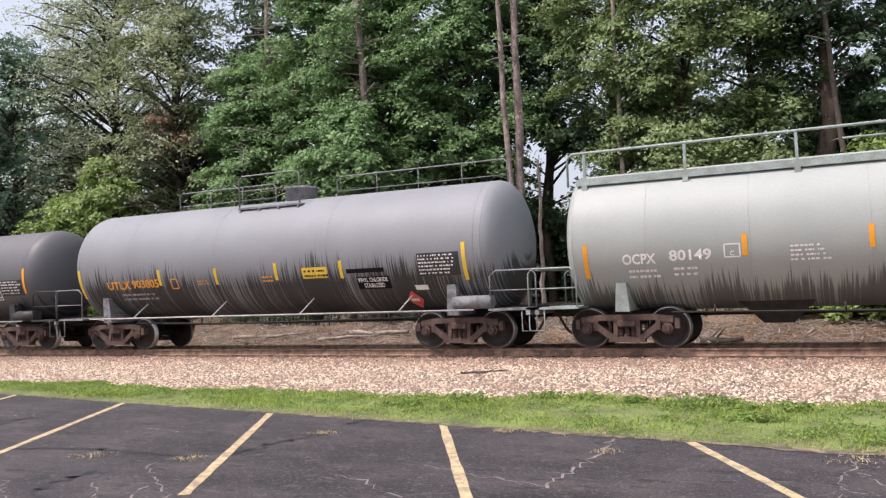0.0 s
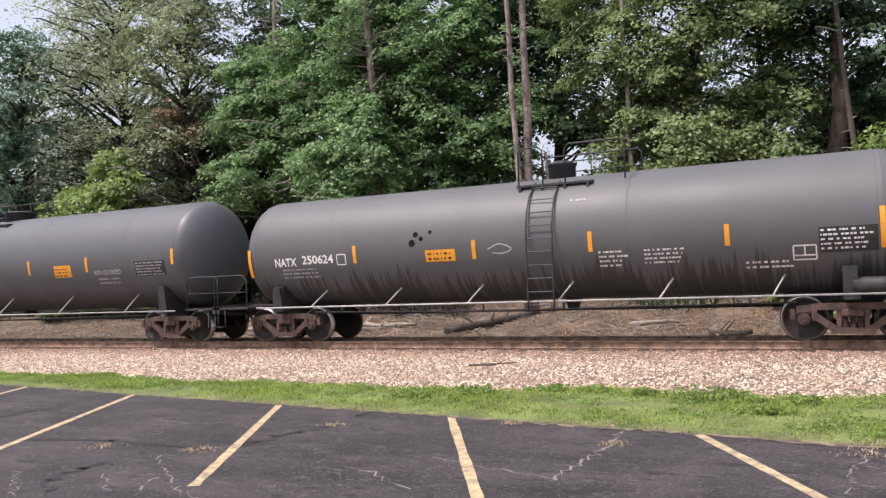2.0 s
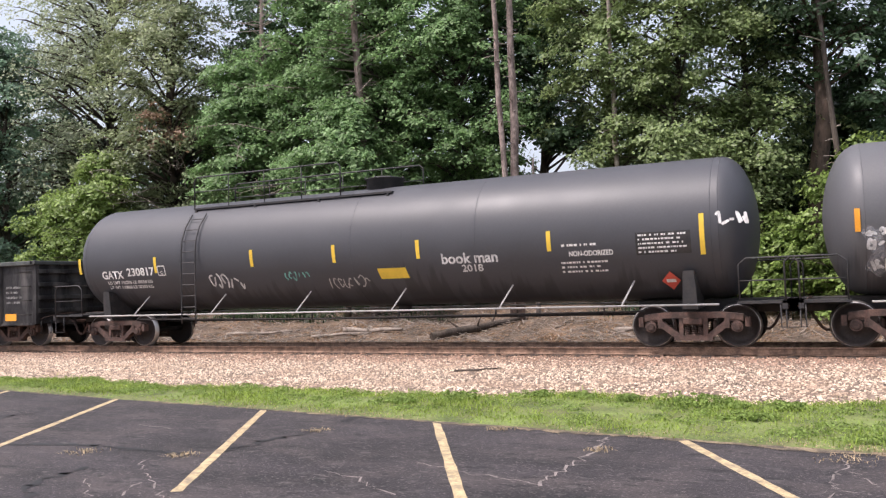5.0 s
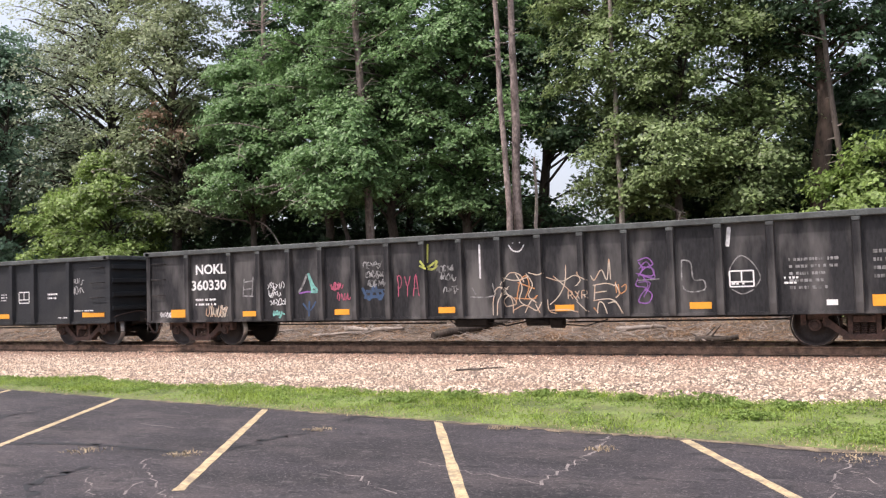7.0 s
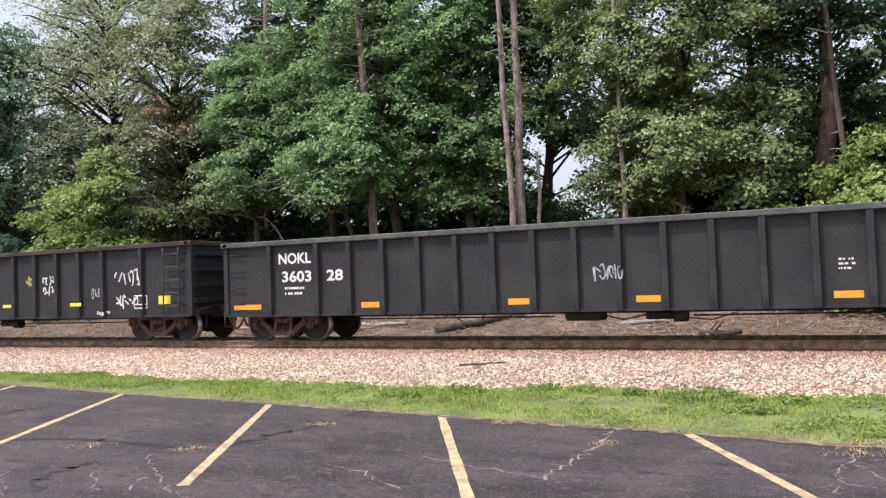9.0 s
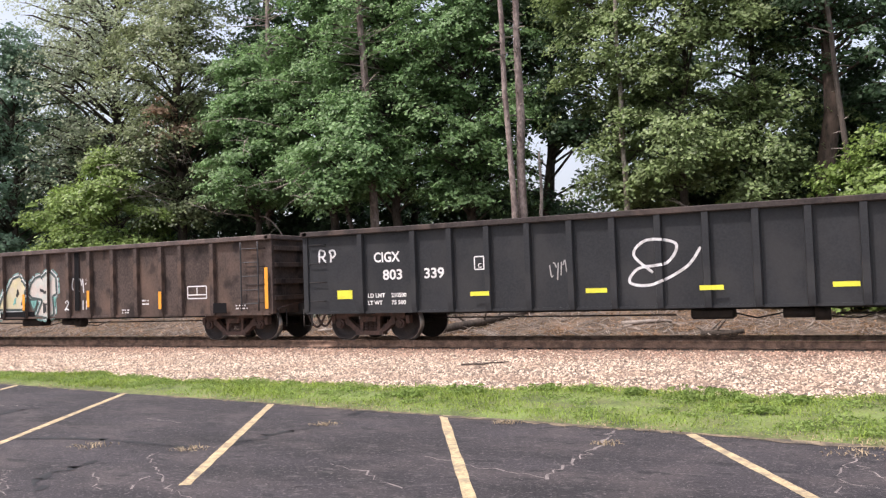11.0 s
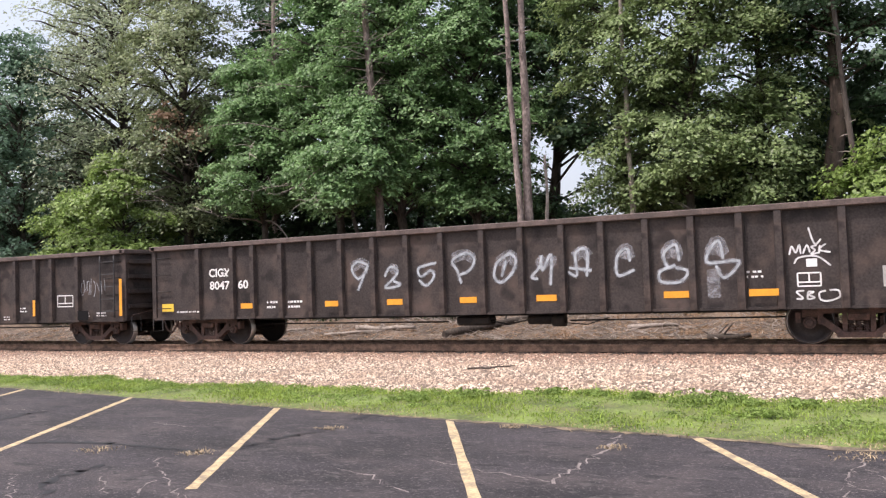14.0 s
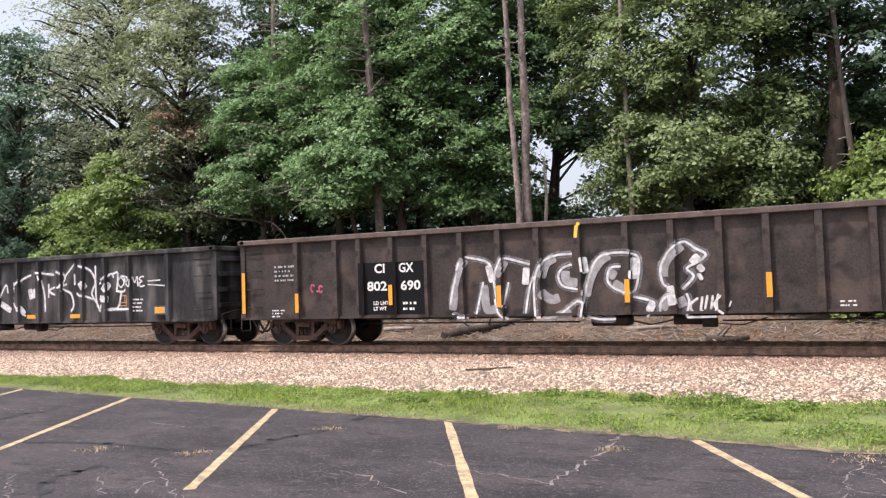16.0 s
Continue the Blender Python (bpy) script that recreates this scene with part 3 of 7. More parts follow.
def wood_tree(name, label, x, y, height, base, radius, sprays, leaves, size, leaf, seed, length=1.0, trunk=0.2, bark="bark", sag=0.3, ragged=0.5,
              dry=(), dead=(), top=0.35, category="tree", group="trees behind the railway"):
    """A tree at x, y: bent trunk, a limb to every spray of leaves, and a crown that is widest in its lower third.
    dry: (z, reach) of withered sprays; dead: (turn, z, length) of bare limbs."""
    r = np.random.default_rng(seed)
    rnd = random.Random(seed)
    ob = empty(name, label, category, group)
    z0 = float(ground_height(x, y))
    ob.location = (x, y, z0)
    bend = [(rnd.uniform(-0.25, 0.25), rnd.uniform(-0.25, 0.25)) for _ in range(9)]
    pts = [Vector((bend[i][0] * (i > 0), bend[i][1] * (i > 0), -0.3 if i == 0 else height * 0.95 * i / 8)) for i in range(9)]
    axis = lambda z: np.array([[np.interp(q, [p.z for p in pts], [p.x for p in pts]), np.interp(q, [p.z for p in pts], [p.y for p in pts])] for q in z])
    # heights of the sprays, denser where the crown is wide
    f = r.random(sprays) ** 1.15
    z = base + (height - base) * f
    wide = radius * np.interp(f, [0, 0.12, 0.35, 0.7, 1.0], [0.62, 0.92, 1.0, 0.75, top])
    th = np.where(r.random(sprays) < 0.72, r.uniform(-pi - 0.2, 0.2, sprays), r.uniform(0, pi, sprays))
    reach = wide * np.sqrt(r.uniform(0.22, 1.0, sprays)) * (1 + 0.22 * np.sin(3 * th + seed) + 0.12 * np.sin(7 * f * pi + seed))
    reach = np.maximum(reach - 0.35 * length, 0.15)
    mid = axis(z)
    c = np.stack([mid[:, 0] + np.cos(th) * reach, mid[:, 1] + np.sin(th) * reach, z], 1)
    keep = ~in_gap(c + np.array([x, y, z0]), 0.046, 0.050)
    c, th, reach, z = c[keep], th[keep], reach[keep], z[keep]
    b = bmesh.new()
    stem(b, pts, [trunk * (1.12 - 0.98 * i / 8) for i in range(9)], 9)
    for k in range(len(c)):
        zs = max(0.3, z[k] - reach[k] * rnd.uniform(0.25, 0.7))
        o = Vector((*axis([zs])[0], zs))
        e = Vector(c[k])
        m_ = o.lerp(e, 0.55) + Vector((rnd.uniform(-0.2, 0.2), rnd.uniform(-0.2, 0.2), 0.12 * reach[k]))
        w = max(0.018, min(trunk * 0.34, 0.02 * reach[k] + 0.012))
        stem(b, [o, m_, e, e + Vector((cos(th[k]), sin(th[k]), -0.15)) * length * 0.5], [w, w * 0.75, w * 0.5, 0.006], 5)
    part("trunk", b, M[bark], ob)
    for turn, zd, ld in dead:
        b = bmesh.new()
        a_ = radians(turn)
        o = Vector((*axis([zd])[0], zd))
        d = Vector((cos(a_), sin(a_), 0.1))
        path = [o]
        for i in range(7):
            d = (d + Vector((rnd.uniform(-0.28, 0.28), rnd.uniform(-0.2, 0.2), rnd.uniform(-0.30, 0.22)))).normalized()
            path.append(path[-1] + d * ld / 7)
        stem(b, path, [0.045 * (1 - i / 8.5) for i in range(8)], 5)
        for i in range(3, 8):
            for _ in range(2):
                tw = Vector((rnd.uniform(-1, 1), rnd.uniform(-1, 0.4), rnd.uniform(-0.9, 0.5))).normalized() * rnd.uniform(0.25, 0.8)
                stem(b, [path[i], path[i] + tw * 0.55 + Vector((0, 0, 0.06)), path[i] + tw], [0.014, 0.010, 0.004], 4)
        part("dead_limb", b, M["dead"], ob, "bare grey dead limb")
    V, pick = boughs(c, th, length, 0.85, leaves, size, seed + 1, sag, ragged)
    world_ = V.mean(1) + np.array([x, y, z0])
    ok = ~in_gap(world_, 0.023, 0.026)
    V, pick = V[ok], pick[ok]
    k = len(V)
    F = (np.array([[0, 1, 2], [0, 2, 3]])[None] + 4 * np.arange(k)[:, None, None]).reshape(-1, 3)
    me = raw("crown", V.reshape(-1, 3), F, [M[leaf], M["leaf_dry"]])
    if dry:
        withered = np.zeros(len(c), bool)
        for zd, near in dry:
            withered |= (np.abs(c[:, 2] - zd) < near) & (c[:, 1] < 0) & (np.abs(c[:, 0] - 0.6) < near)
        me.polygons.foreach_set("material_index", np.repeat(withered[pick].astype(np.int32), 2))
    part("crown", me, None, ob)
    return ob


# the wood's edge, from the far end of the view to the near one
wood_tree("maple_tree", "cool dark green tree at the far end of the wood", -42.5, 12.5, 16.0, 0.8, 4.2, 120, 245, 0.123, "leaf_cool", 11, 1.25, 0.24)
wood_tree("maple_tree", "cool dark green tree at the far end of the wood", -48.5, 15.0, 14.0, 0.8, 4.2, 90, 220, 0.146, "leaf_cool", 12, 1.3, 0.24)
wood_tree("locust_tree", "tall airy grey-green locust with dark crooked limbs", -39.0, 17.0, 24.0, 5.5, 5.6, 215, 170, 0.095, "leaf_c", 13, 1.25, 0.30, sag=0.5, ragged=0.9, top=0.6)
wood_tree("willow_tree", "bright yellowish-green young tree at the wood's edge", -31.6, 9.8, 7.6, 0.4, 3.3, 105, 220, 0.095, "leaf_b", 14, 0.95, 0.12, sag=0.25)
wood_tree("willow_tree", "bright yellowish-green young tree at the wood's edge", -35.4, 10.2, 6.0, 0.3, 2.8, 80, 220, 0.095, "leaf_b", 15, 0.9, 0.10, sag=0.25)
wood_tree("locust_tree", "tall grey-green tree with a few withered brown sprays", -29.6, 12.2, 19.5, 4.2, 3.7, 165, 245, 0.09, "leaf_g", 16, 1.1, 0.26, sag=0.45, ragged=0.8, dry=((8.9, 0.9),), dead=((-70, 7.0, 5.0), (-95, 6.4, 4.8), (-60, 6.0, 4.6), (-40, 7.6, 5.0), (-80, 5.2, 4.2), (-50, 4.6, 4.6), (-30, 5.6, 5.0)))
wood_tree("spruce_tree", "tall thin dark conifer standing among the maples", -28.0, 17.0, 21.0, 3.0, 3.2, 120, 190, 0.112, "leaf_d", 17, 1.1, 0.24, sag=0.5)
wood_tree("maple_tree", "low bright green maple with spreading boughs", -24.0, 11.2, 11.5, 4.9, 3.1, 120, 310, 0.083, "leaf_a", 18, 1.0, 0.18, dead=((-60, 7.2, 5.4), (-20, 4.2, 4.6), (-80, 4.0, 4.2)))
wood_tree("maple_tree", "tall dense green maple behind the railway", -20.2, 11.6, 15.5, 4.9, 3.3, 150, 325, 0.083, "leaf_a", 19, 1.05, 0.22, dead=((-120, 7.6, 5.6), (-75, 9.6, 5.2), (-95, 5.0, 4.6)))
wood_tree("maple_tree", "tall dense green maple behind the railway", -16.6, 11.0, 16.0, 4.6, 3.0, 150, 325, 0.083, "leaf_a", 20, 1.05, 0.22)
wood_tree("maple_tree", "dense green maple close to the pine trunks", -13.3, 11.4, 15.5, 4.2, 2.9, 150, 325, 0.083, "leaf_a", 21, 1.05, 0.22)
wood_tree("maple_tree", "tree behind the pine trunks, shade put into its dark green leaves", -10.6, 13.4, 16.0, 3.0, 2.7, 105, 280, 0.101, "leaf_d", 22, 1.05, 0.20)
wood_tree("ash_tree", "sunlit yellowish-green ash with layered boughs", -7.2, 11.6, 15.0, 3.6, 2.8, 98, 355, 0.078, "leaf_e", 23, 1.05, 0.19, sag=0.4, ragged=0.65)
wood_tree("ash_tree", "sunlit yellowish-green ash with layered boughs", -4.6, 10.4, 13.5, 4.0, 2.6, 92, 355, 0.078, "leaf_e", 24, 1.05, 0.17, sag=0.4, ragged=0.65, dead=((-80, 3.2, 1.6),))
wood_tree("ash_tree", "yellowish-green ash with hanging sprays", -2.3, 11.2, 14.0, 3.6, 2.5, 86, 355, 0.078, "leaf_e", 25, 1.0, 0.18, sag=0.5, ragged=0.7)
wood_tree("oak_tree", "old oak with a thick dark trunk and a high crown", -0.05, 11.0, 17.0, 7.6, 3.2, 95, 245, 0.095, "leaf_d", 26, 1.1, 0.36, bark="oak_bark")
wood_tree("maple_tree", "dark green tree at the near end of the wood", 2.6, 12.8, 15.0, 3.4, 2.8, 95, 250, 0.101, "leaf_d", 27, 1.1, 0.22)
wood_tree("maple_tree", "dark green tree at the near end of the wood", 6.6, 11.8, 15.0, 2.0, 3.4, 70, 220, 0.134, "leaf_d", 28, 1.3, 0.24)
for x, y, s_, k_ in ((0.5, 8.3, 1.3, 0), (1.6, 7.9, 1.5, 1), (3.6, 9.0, 1.4, 2), (-1.3, 9.3, 0.9, 3)):
    wood_tree("shrub", "leafy bright green shrub at the wood's edge", x, y, 3.4 * s_, 0.2, 1.6 * s_, 60, 170, 0.084, "leaf_b", 30 + k_, 0.62, 0.06, category="shrub", group="shrubs along the wood")
wood_tree("maple_tree", "young bright green maple before the taller trees", -17.3, 8.5, 8.4, 4.6, 2.2, 70, 310, 0.083, "leaf_a", 29, 0.95, 0.12, dead=((-130, 6.4, 3.8), (-70, 4.4, 2.8)))
wood_tree("locust_tree", "tall airy grey-green locust with dark crooked limbs", -46.5, 20.0, 20.5, 4.0, 5.0, 100, 165, 0.112, "leaf_c", 45, 1.3, 0.28, sag=0.5, ragged=0.9, top=0.6)
# the rows behind, closing the wood; their shade is put into a darker leaf colour
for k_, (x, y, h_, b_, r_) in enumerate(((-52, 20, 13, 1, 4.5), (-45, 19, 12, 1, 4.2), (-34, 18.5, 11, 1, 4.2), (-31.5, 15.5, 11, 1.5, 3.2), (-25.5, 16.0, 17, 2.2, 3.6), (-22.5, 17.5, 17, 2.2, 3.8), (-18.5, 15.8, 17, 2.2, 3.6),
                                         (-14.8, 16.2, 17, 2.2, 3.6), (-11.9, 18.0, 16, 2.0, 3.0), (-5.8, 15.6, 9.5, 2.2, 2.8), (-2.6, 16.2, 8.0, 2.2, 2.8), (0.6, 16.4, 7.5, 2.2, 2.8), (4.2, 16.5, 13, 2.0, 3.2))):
    wood_tree("maple_tree", "tree deep in the wood, shade put into its dark green leaves", x, y, h_, b_, r_, 70, 155, 0.14, "leaf_d", 50 + k_, 1.35, 0.2)
# understory shrubs, with the shade under the crowns painted into their leaves
shade = wood_tree("shrub", "dark green shrub deep in the wood, shade put into its leaf colour", 0, 0, 3.6, 0.2, 1.9, 44, 110, 0.123, "leaf_shade", 80, 0.75, 0.06, category="shrub", group="shrubs along the wood")
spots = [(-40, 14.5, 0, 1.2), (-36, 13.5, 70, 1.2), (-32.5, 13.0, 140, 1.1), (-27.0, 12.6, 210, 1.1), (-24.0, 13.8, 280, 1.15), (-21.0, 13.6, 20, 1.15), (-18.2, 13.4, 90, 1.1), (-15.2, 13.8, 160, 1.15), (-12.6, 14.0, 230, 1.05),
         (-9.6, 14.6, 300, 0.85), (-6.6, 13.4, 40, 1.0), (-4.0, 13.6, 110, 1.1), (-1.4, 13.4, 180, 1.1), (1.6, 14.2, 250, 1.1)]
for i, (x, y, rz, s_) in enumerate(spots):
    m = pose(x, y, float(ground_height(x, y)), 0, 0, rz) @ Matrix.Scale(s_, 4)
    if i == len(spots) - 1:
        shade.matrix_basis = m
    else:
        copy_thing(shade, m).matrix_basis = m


def snag(name, label, height, radius, lean, seed, mat, branches, longest):
    """A tall bare conifer stem with short dead branches."""
    rnd = random.Random(seed)
    ob = empty(name, label, "dead tree")
    b = bmesh.new()
    n = 14
    zs = [-0.3] + [height * (i + 1) / n for i in range(n)]
    stem(b, [(lean[0] * z + rnd.uniform(-0.04, 0.04), lean[1] * z + rnd.uniform(-0.04, 0.04), z) for z in zs], [radius * (1 - 0.55 * i / n) * rnd.uniform(0.93, 1.07) for i in range(n + 1)], 10)
    part("trunk", b, M[mat], ob)
    b = bmesh.new()
    for _ in range(branches):
        z = height * rnd.uniform(0.3, 0.98)
        th = rnd.uniform(0, 2 * pi)
        l = longest * rnd.uniform(0.2, 1.0)
        o = Vector((lean[0] * z, lean[1] * z, z))
        m_ = o + Vector((cos(th), sin(th), rnd.uniform(-0.1, 0.3))) * l * 0.5
        e = m_ + Vector((cos(th + rnd.uniform(-0.4, 0.4)), sin(th), rnd.uniform(-0.4, 0.2))) * l * 0.5
        rod(b, o, m_, 0.028, 0.018, seg=4, caps=False)
        rod(b, m_, e, 0.018, 0.007, seg=4, caps=False)
        if rnd.random() < 0.6:
            rod(b, m_, m_ + Vector((rnd.uniform(-1, 1), rnd.uniform(-1, 1), rnd.uniform(-0.3, 0.5))) * l * 0.3, 0.010, 0.004, seg=4, caps=False)
    tagged(part("deadwood", b, M["dead"], ob), kind="stuff")
    return ob


for args, (x, y) in [(("pine_snag", "tall bare reddish pine trunk with broken stubs", 19, 0.17, (-0.004, 0.0), 3, "pine_bark", 90, 0.55), (-9.72, 7.6)),
                     (("pine_snag", "thin leaning bare pine trunk", 18, 0.12, (-0.035, 0.0), 4, "pine_bark", 60, 0.5), (-9.85, 7.3)),
                     (("pine_snag", "thin grey dead pole among the trees", 5.6, 0.09, (0.01, 0.0), 5, "dead", 6, 0.4), (-9.35, 8.3)),
                     (("pine_snag", "dead conifer with many bare drooping branches", 20, 0.19, (-0.05, 0.0), 6, "pine_bark", 170, 2.2), (-16.4, 9.1)),
                     (("pine_snag", "slender pale trunk half hidden by leaves", 20, 0.16, (0.02, 0.0), 7, "pine_bark", 200, 2.4), (-24.9, 13.0)),
                     (("pine_snag", "slender leaning grey trunk at the wood's edge", 13, 0.11, (-0.07, 0.0), 8, "bark", 16, 0.9), (0.75, 8.6)),
                     (("pine_snag", "tall thin pale trunk among maples", 17, 0.11, (-0.015, 0.0), 9, "dead", 12, 0.6), (-6.6, 9.8))]:
    s_ = snag(*args)
    s_.matrix_basis = pose(x, y, float(ground_height(x, y)))

# distant woods behind, as one mass of leaves, dimmed by their colour
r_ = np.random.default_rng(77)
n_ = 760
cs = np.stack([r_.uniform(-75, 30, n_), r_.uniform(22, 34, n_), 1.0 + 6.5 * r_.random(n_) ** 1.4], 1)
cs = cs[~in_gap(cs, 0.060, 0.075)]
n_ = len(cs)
tagged(new("far_woods", leaf_cloud("far_woods", cs, r_.uniform(1.0, 2.0, n_), 130000, 0.18, M["leaf_d"], 78)), "green woods farther back, dimness put into the leaf colour", "woods", kind="stuff")


# ---------------------------------------------------------------- train: running gear
def wheelset_mesh():
    b = bmesh.new()
    for s in (-1, 1):
        prof = [(0.675, 0.10), (0.68, 0.40), (0.68, 0.482), (0.71, 0.482), (0.722, 0.458), (0.812, 0.452), (0.815, 0.437), (0.815, 0.395), (0.775, 0.375), (0.745, 0.20), (0.79, 0.13), (0.795, 0.10)]
        lathe(b, [(s * d, r) for d, r in prof], "y", 32, [0, 0, 1, 1, 1, 1, 0, 0, 0, 0, 0])
    lathe(b, [(-1.05, 0.075), (1.05, 0.075)], "y", 12, [0])
    return finish(b, "wheelset", [M["wheel"], M["tread"]])


def side_frame_mesh():
    b = bmesh.new()
    y0, y1 = -0.085, 0.085
    bar(b, (-0.62, 0.70), (0.62, 0.70), 0.13, y0, y1)
    for s in (-1, 1):
        bar(b, (s * 0.60, 0.70), (s * 1.02, 0.645), 0.13, y0, y1)
        bar(b, (s * 1.10, 0.66), (s * 1.10, 0.45), 0.10, y0, y1)
        bar(b, (s * 0.69, 0.66), (s * 0.69, 0.42), 0.10, y0, y1)
        bar(b, (s * 0.72, 0.55), (s * 0.32, 0.24), 0.13, y0, y1)
        bar(b, (s * 0.25, 0.66), (s * 0.25, 0.24), 0.09, y0 * 0.8, y1 * 0.8)
    bar(b, (-0.40, 0.215), (0.40, 0.215), 0.11, y0 - 0.03, y1 + 0.03)
    for s in (-1, 1):
        rod(b, (s * 0.889, -0.02, 0.455), (s * 0.889, -0.115, 0.455), 0.125, 0.12, 14)
        rod(b, (s * 0.889, -0.115, 0.455), (s * 0.889, -0.15, 0.455), 0.085, 0.075, 12)
        for k in range(3):
            th = 2 * pi * k / 3 + 0.5
            rod(b, (s * 0.889 + 0.05 * cos(th), -0.15, 0.455 + 0.05 * sin(th)), (s * 0.889 + 0.05 * cos(th), -0.165, 0.455 + 0.05 * sin(th)), 0.016, seg=6)
        box(b, s * 0.889 - 0.14, s * 0.889 + 0.14, -0.06, 0.06, 0.56, 0.63)
    bmesh.ops.bevel(b, geom=[e for e in b.edges if len(e.link_faces) == 2 and e.calc_face_angle(0) > 1.2], offset=0.008, segments=1, affect="EDGES")
    return finish(b, "side_frame", M["truck"])


def spring_mesh():
    b = bmesh.new()
    for x in (0.0,):
        for k in range(6):
            z = 0.285 + 0.04 * k
            lathe_at = [(z - 0.012, 0.05), (z - 0.006, 0.066), (z + 0.006, 0.066), (z + 0.012, 0.05)]
            n0 = len(b.verts)
            lathe(b, lathe_at, "z", 10)
            b.verts.ensure_lookup_table()
            for v in list(b.verts)[n0:]:
                v.co.x += x
                v.co.z += v.co.y * 0.12
    return finish(b, "spring", M["truck"])


def bolster_mesh():
    b = bmesh.new()
    box(b, -0.2, 0.2, -1.12, 1.12, 0.50, 0.64, bevel=0.02)
    box(b, -0.16, 0.16, -0.25, 0.25, 0.62, 0.78)
    for s in (-1, 1):
        box(b, s * 0.52 - 0.05, s * 0.52 + 0.05, -0.95, 0.95, 0.36, 0.48)
        box(b, s * 0.41 - 0.03, s * 0.41 + 0.03, -0.86, -0.66, 0.30, 0.56)
        box(b, s * 0.41 - 0.03, s * 0.41 + 0.03, 0.66, 0.86, 0.30, 0.56)
    return finish(b, "bolster", M["truck"])


WHEELSET, SIDE_FRAME, SPRING, BOLSTER = wheelset_mesh(), side_frame_mesh(), spring_mesh(), bolster_mesh()
ROLLING = []          # (wheelset, its car's place in the train)


def bogie(car, x, place):
    t = part("bogie", BOLSTER, None, car, "rusty cast-steel railway bogie")
    t.location = (x, 0, 0)
    for s in (-1, 1):
        f = part("side_frame", SIDE_FRAME, None, t)
        f.matrix_basis = pose(0, s * 0.99, 0, 0, 0, 0 if s < 0 else 180)
        for dx in (-0.14, 0.0, 0.14):
            g = part("spring", SPRING, None, t)
            g.location = (dx, s * 0.99, 0)
        w = part("wheelset", WHEELSET, None, t, "steel wheelset with bright worn treads")
        w.location = (s * 0.889, 0, 0.457)
        ROLLING.append((w, place, s * 0.889))


def coupler_mesh():
    b = bmesh.new()
    box(b, -0.75, 0.0, -0.09, 0.09, 0.76, 0.94, bevel=0.02)
    box(b, -0.05, 0.36, -0.15, 0.13, 0.73, 0.98, bevel=0.04)
    box(b, 0.22, 0.40, 0.02, 0.17, 0.75, 0.96, bevel=0.03)
    rod(b, (0.14, -0.02, 0.70), (0.14, -0.02, 1.02), 0.04)
    pts = [Vector((0.02 + 0.62 * i / 9, -0.25, 0.72 - 0.40 * sin(pi * i / 9))) for i in range(10)]
    tube(b, pts, 0.032, 7)
    tube(b, [(-0.1, -0.25, 0.78), (0.02, -0.25, 0.72)], 0.04, 7)
    tube(b, [(-0.2, -1.35, 0.86), (-0.1, -1.3, 0.92), (0.0, -0.7, 1.02), (0.05, -0.15, 1.02)], 0.018, 5)
    return finish(b, "coupler", M["truck"])


COUPLER = coupler_mesh()


def couplers(car, half):
    for s in (-1, 1):
        c = part("coupler", COUPLER, None, car, "rusty knuckle coupler with air hose")
        c.matrix_basis = pose(s * (half + 0.28), 0, 0, 0, 0, 0 if s > 0 else 180)


# ---------------------------------------------------------------- lettering and paint on the sides
def glyphs(text, height, tight=1.0):
    """A line of text as 2D vertices and triangles, its height being that of a capital, starting at 0, 0."""
    cu = bpy.data.curves.new("lettering", "FONT")
    cu.body, cu.size, cu.resolution_u, cu.space_character, cu.offset = text, height / 0.70, 3, tight, height * 0.035
    ob = bpy.data.objects.new("lettering", cu)
    me = bpy.data.meshes.new_from_object(ob)
    me.calc_loop_triangles()
    v = [(p.co.x, p.co.y) for p in me.vertices]
    f = [tuple(t.vertices) for t in me.loop_triangles]
    bpy.data.objects.remove(ob)
    bpy.data.curves.remove(cu)
    bpy.data.meshes.remove(me)
    return v, f


def on_side(surface, verts, faces, name, mat, parent, lift=0.006, label="", lifts=None):
    """Lay a flat pattern of x, z on a car's near side; surface(x, z) gives the side's y."""
    ribbed = surface(0.0, 1.2) in (SHEET, RIB)          # flat sides with ribs: each piece lies flush on what is under it
    V, F = [], []
    for k, q in enumerate(faces):
        up = lifts[k] if lifts else lift
        ps = [verts[i] for i in q]
        ys_ = [surface(*p) for p in ps]
        if ribbed:
            small = len(q) == 4 and max(p[0] for p in ps) - min(p[0] for p in ps) < 0.09
            y = surface(sum(p[0] for p in ps) / len(ps), sum(p[1] for p in ps) / len(ps)) if small else min(ys_)
            ys_ = [y] * len(ps)
        for i in range(1, len(ps) - 1):
            F.append((len(V), len(V) + 1, len(V) + 2))
            V += [(ps[j][0], ys_[j] - up, ps[j][1]) for j in (0, i, i + 1)]
    me = raw(name, V, F, mat)
    if len(V) < 4000:
        b = bmesh.new()
        b.from_mesh(me)
        bmesh.ops.remove_doubles(b, verts=b.verts, dist=0.00002)
        b.to_mesh(me)
        b.free()
    return part(name, me, None, parent, label)


def lettering(surface, text, x, z, height, mat, parent, width=None, lift=0.006):
    v, f = glyphs(text, height)
    w = max(p[0] for p in v)
    k = (width / w) if width else 1
    return on_side(surface, [(x + a * k, z + b) for a, b in v], f, "lettering", mat, parent, lift, "stencilled lettering")


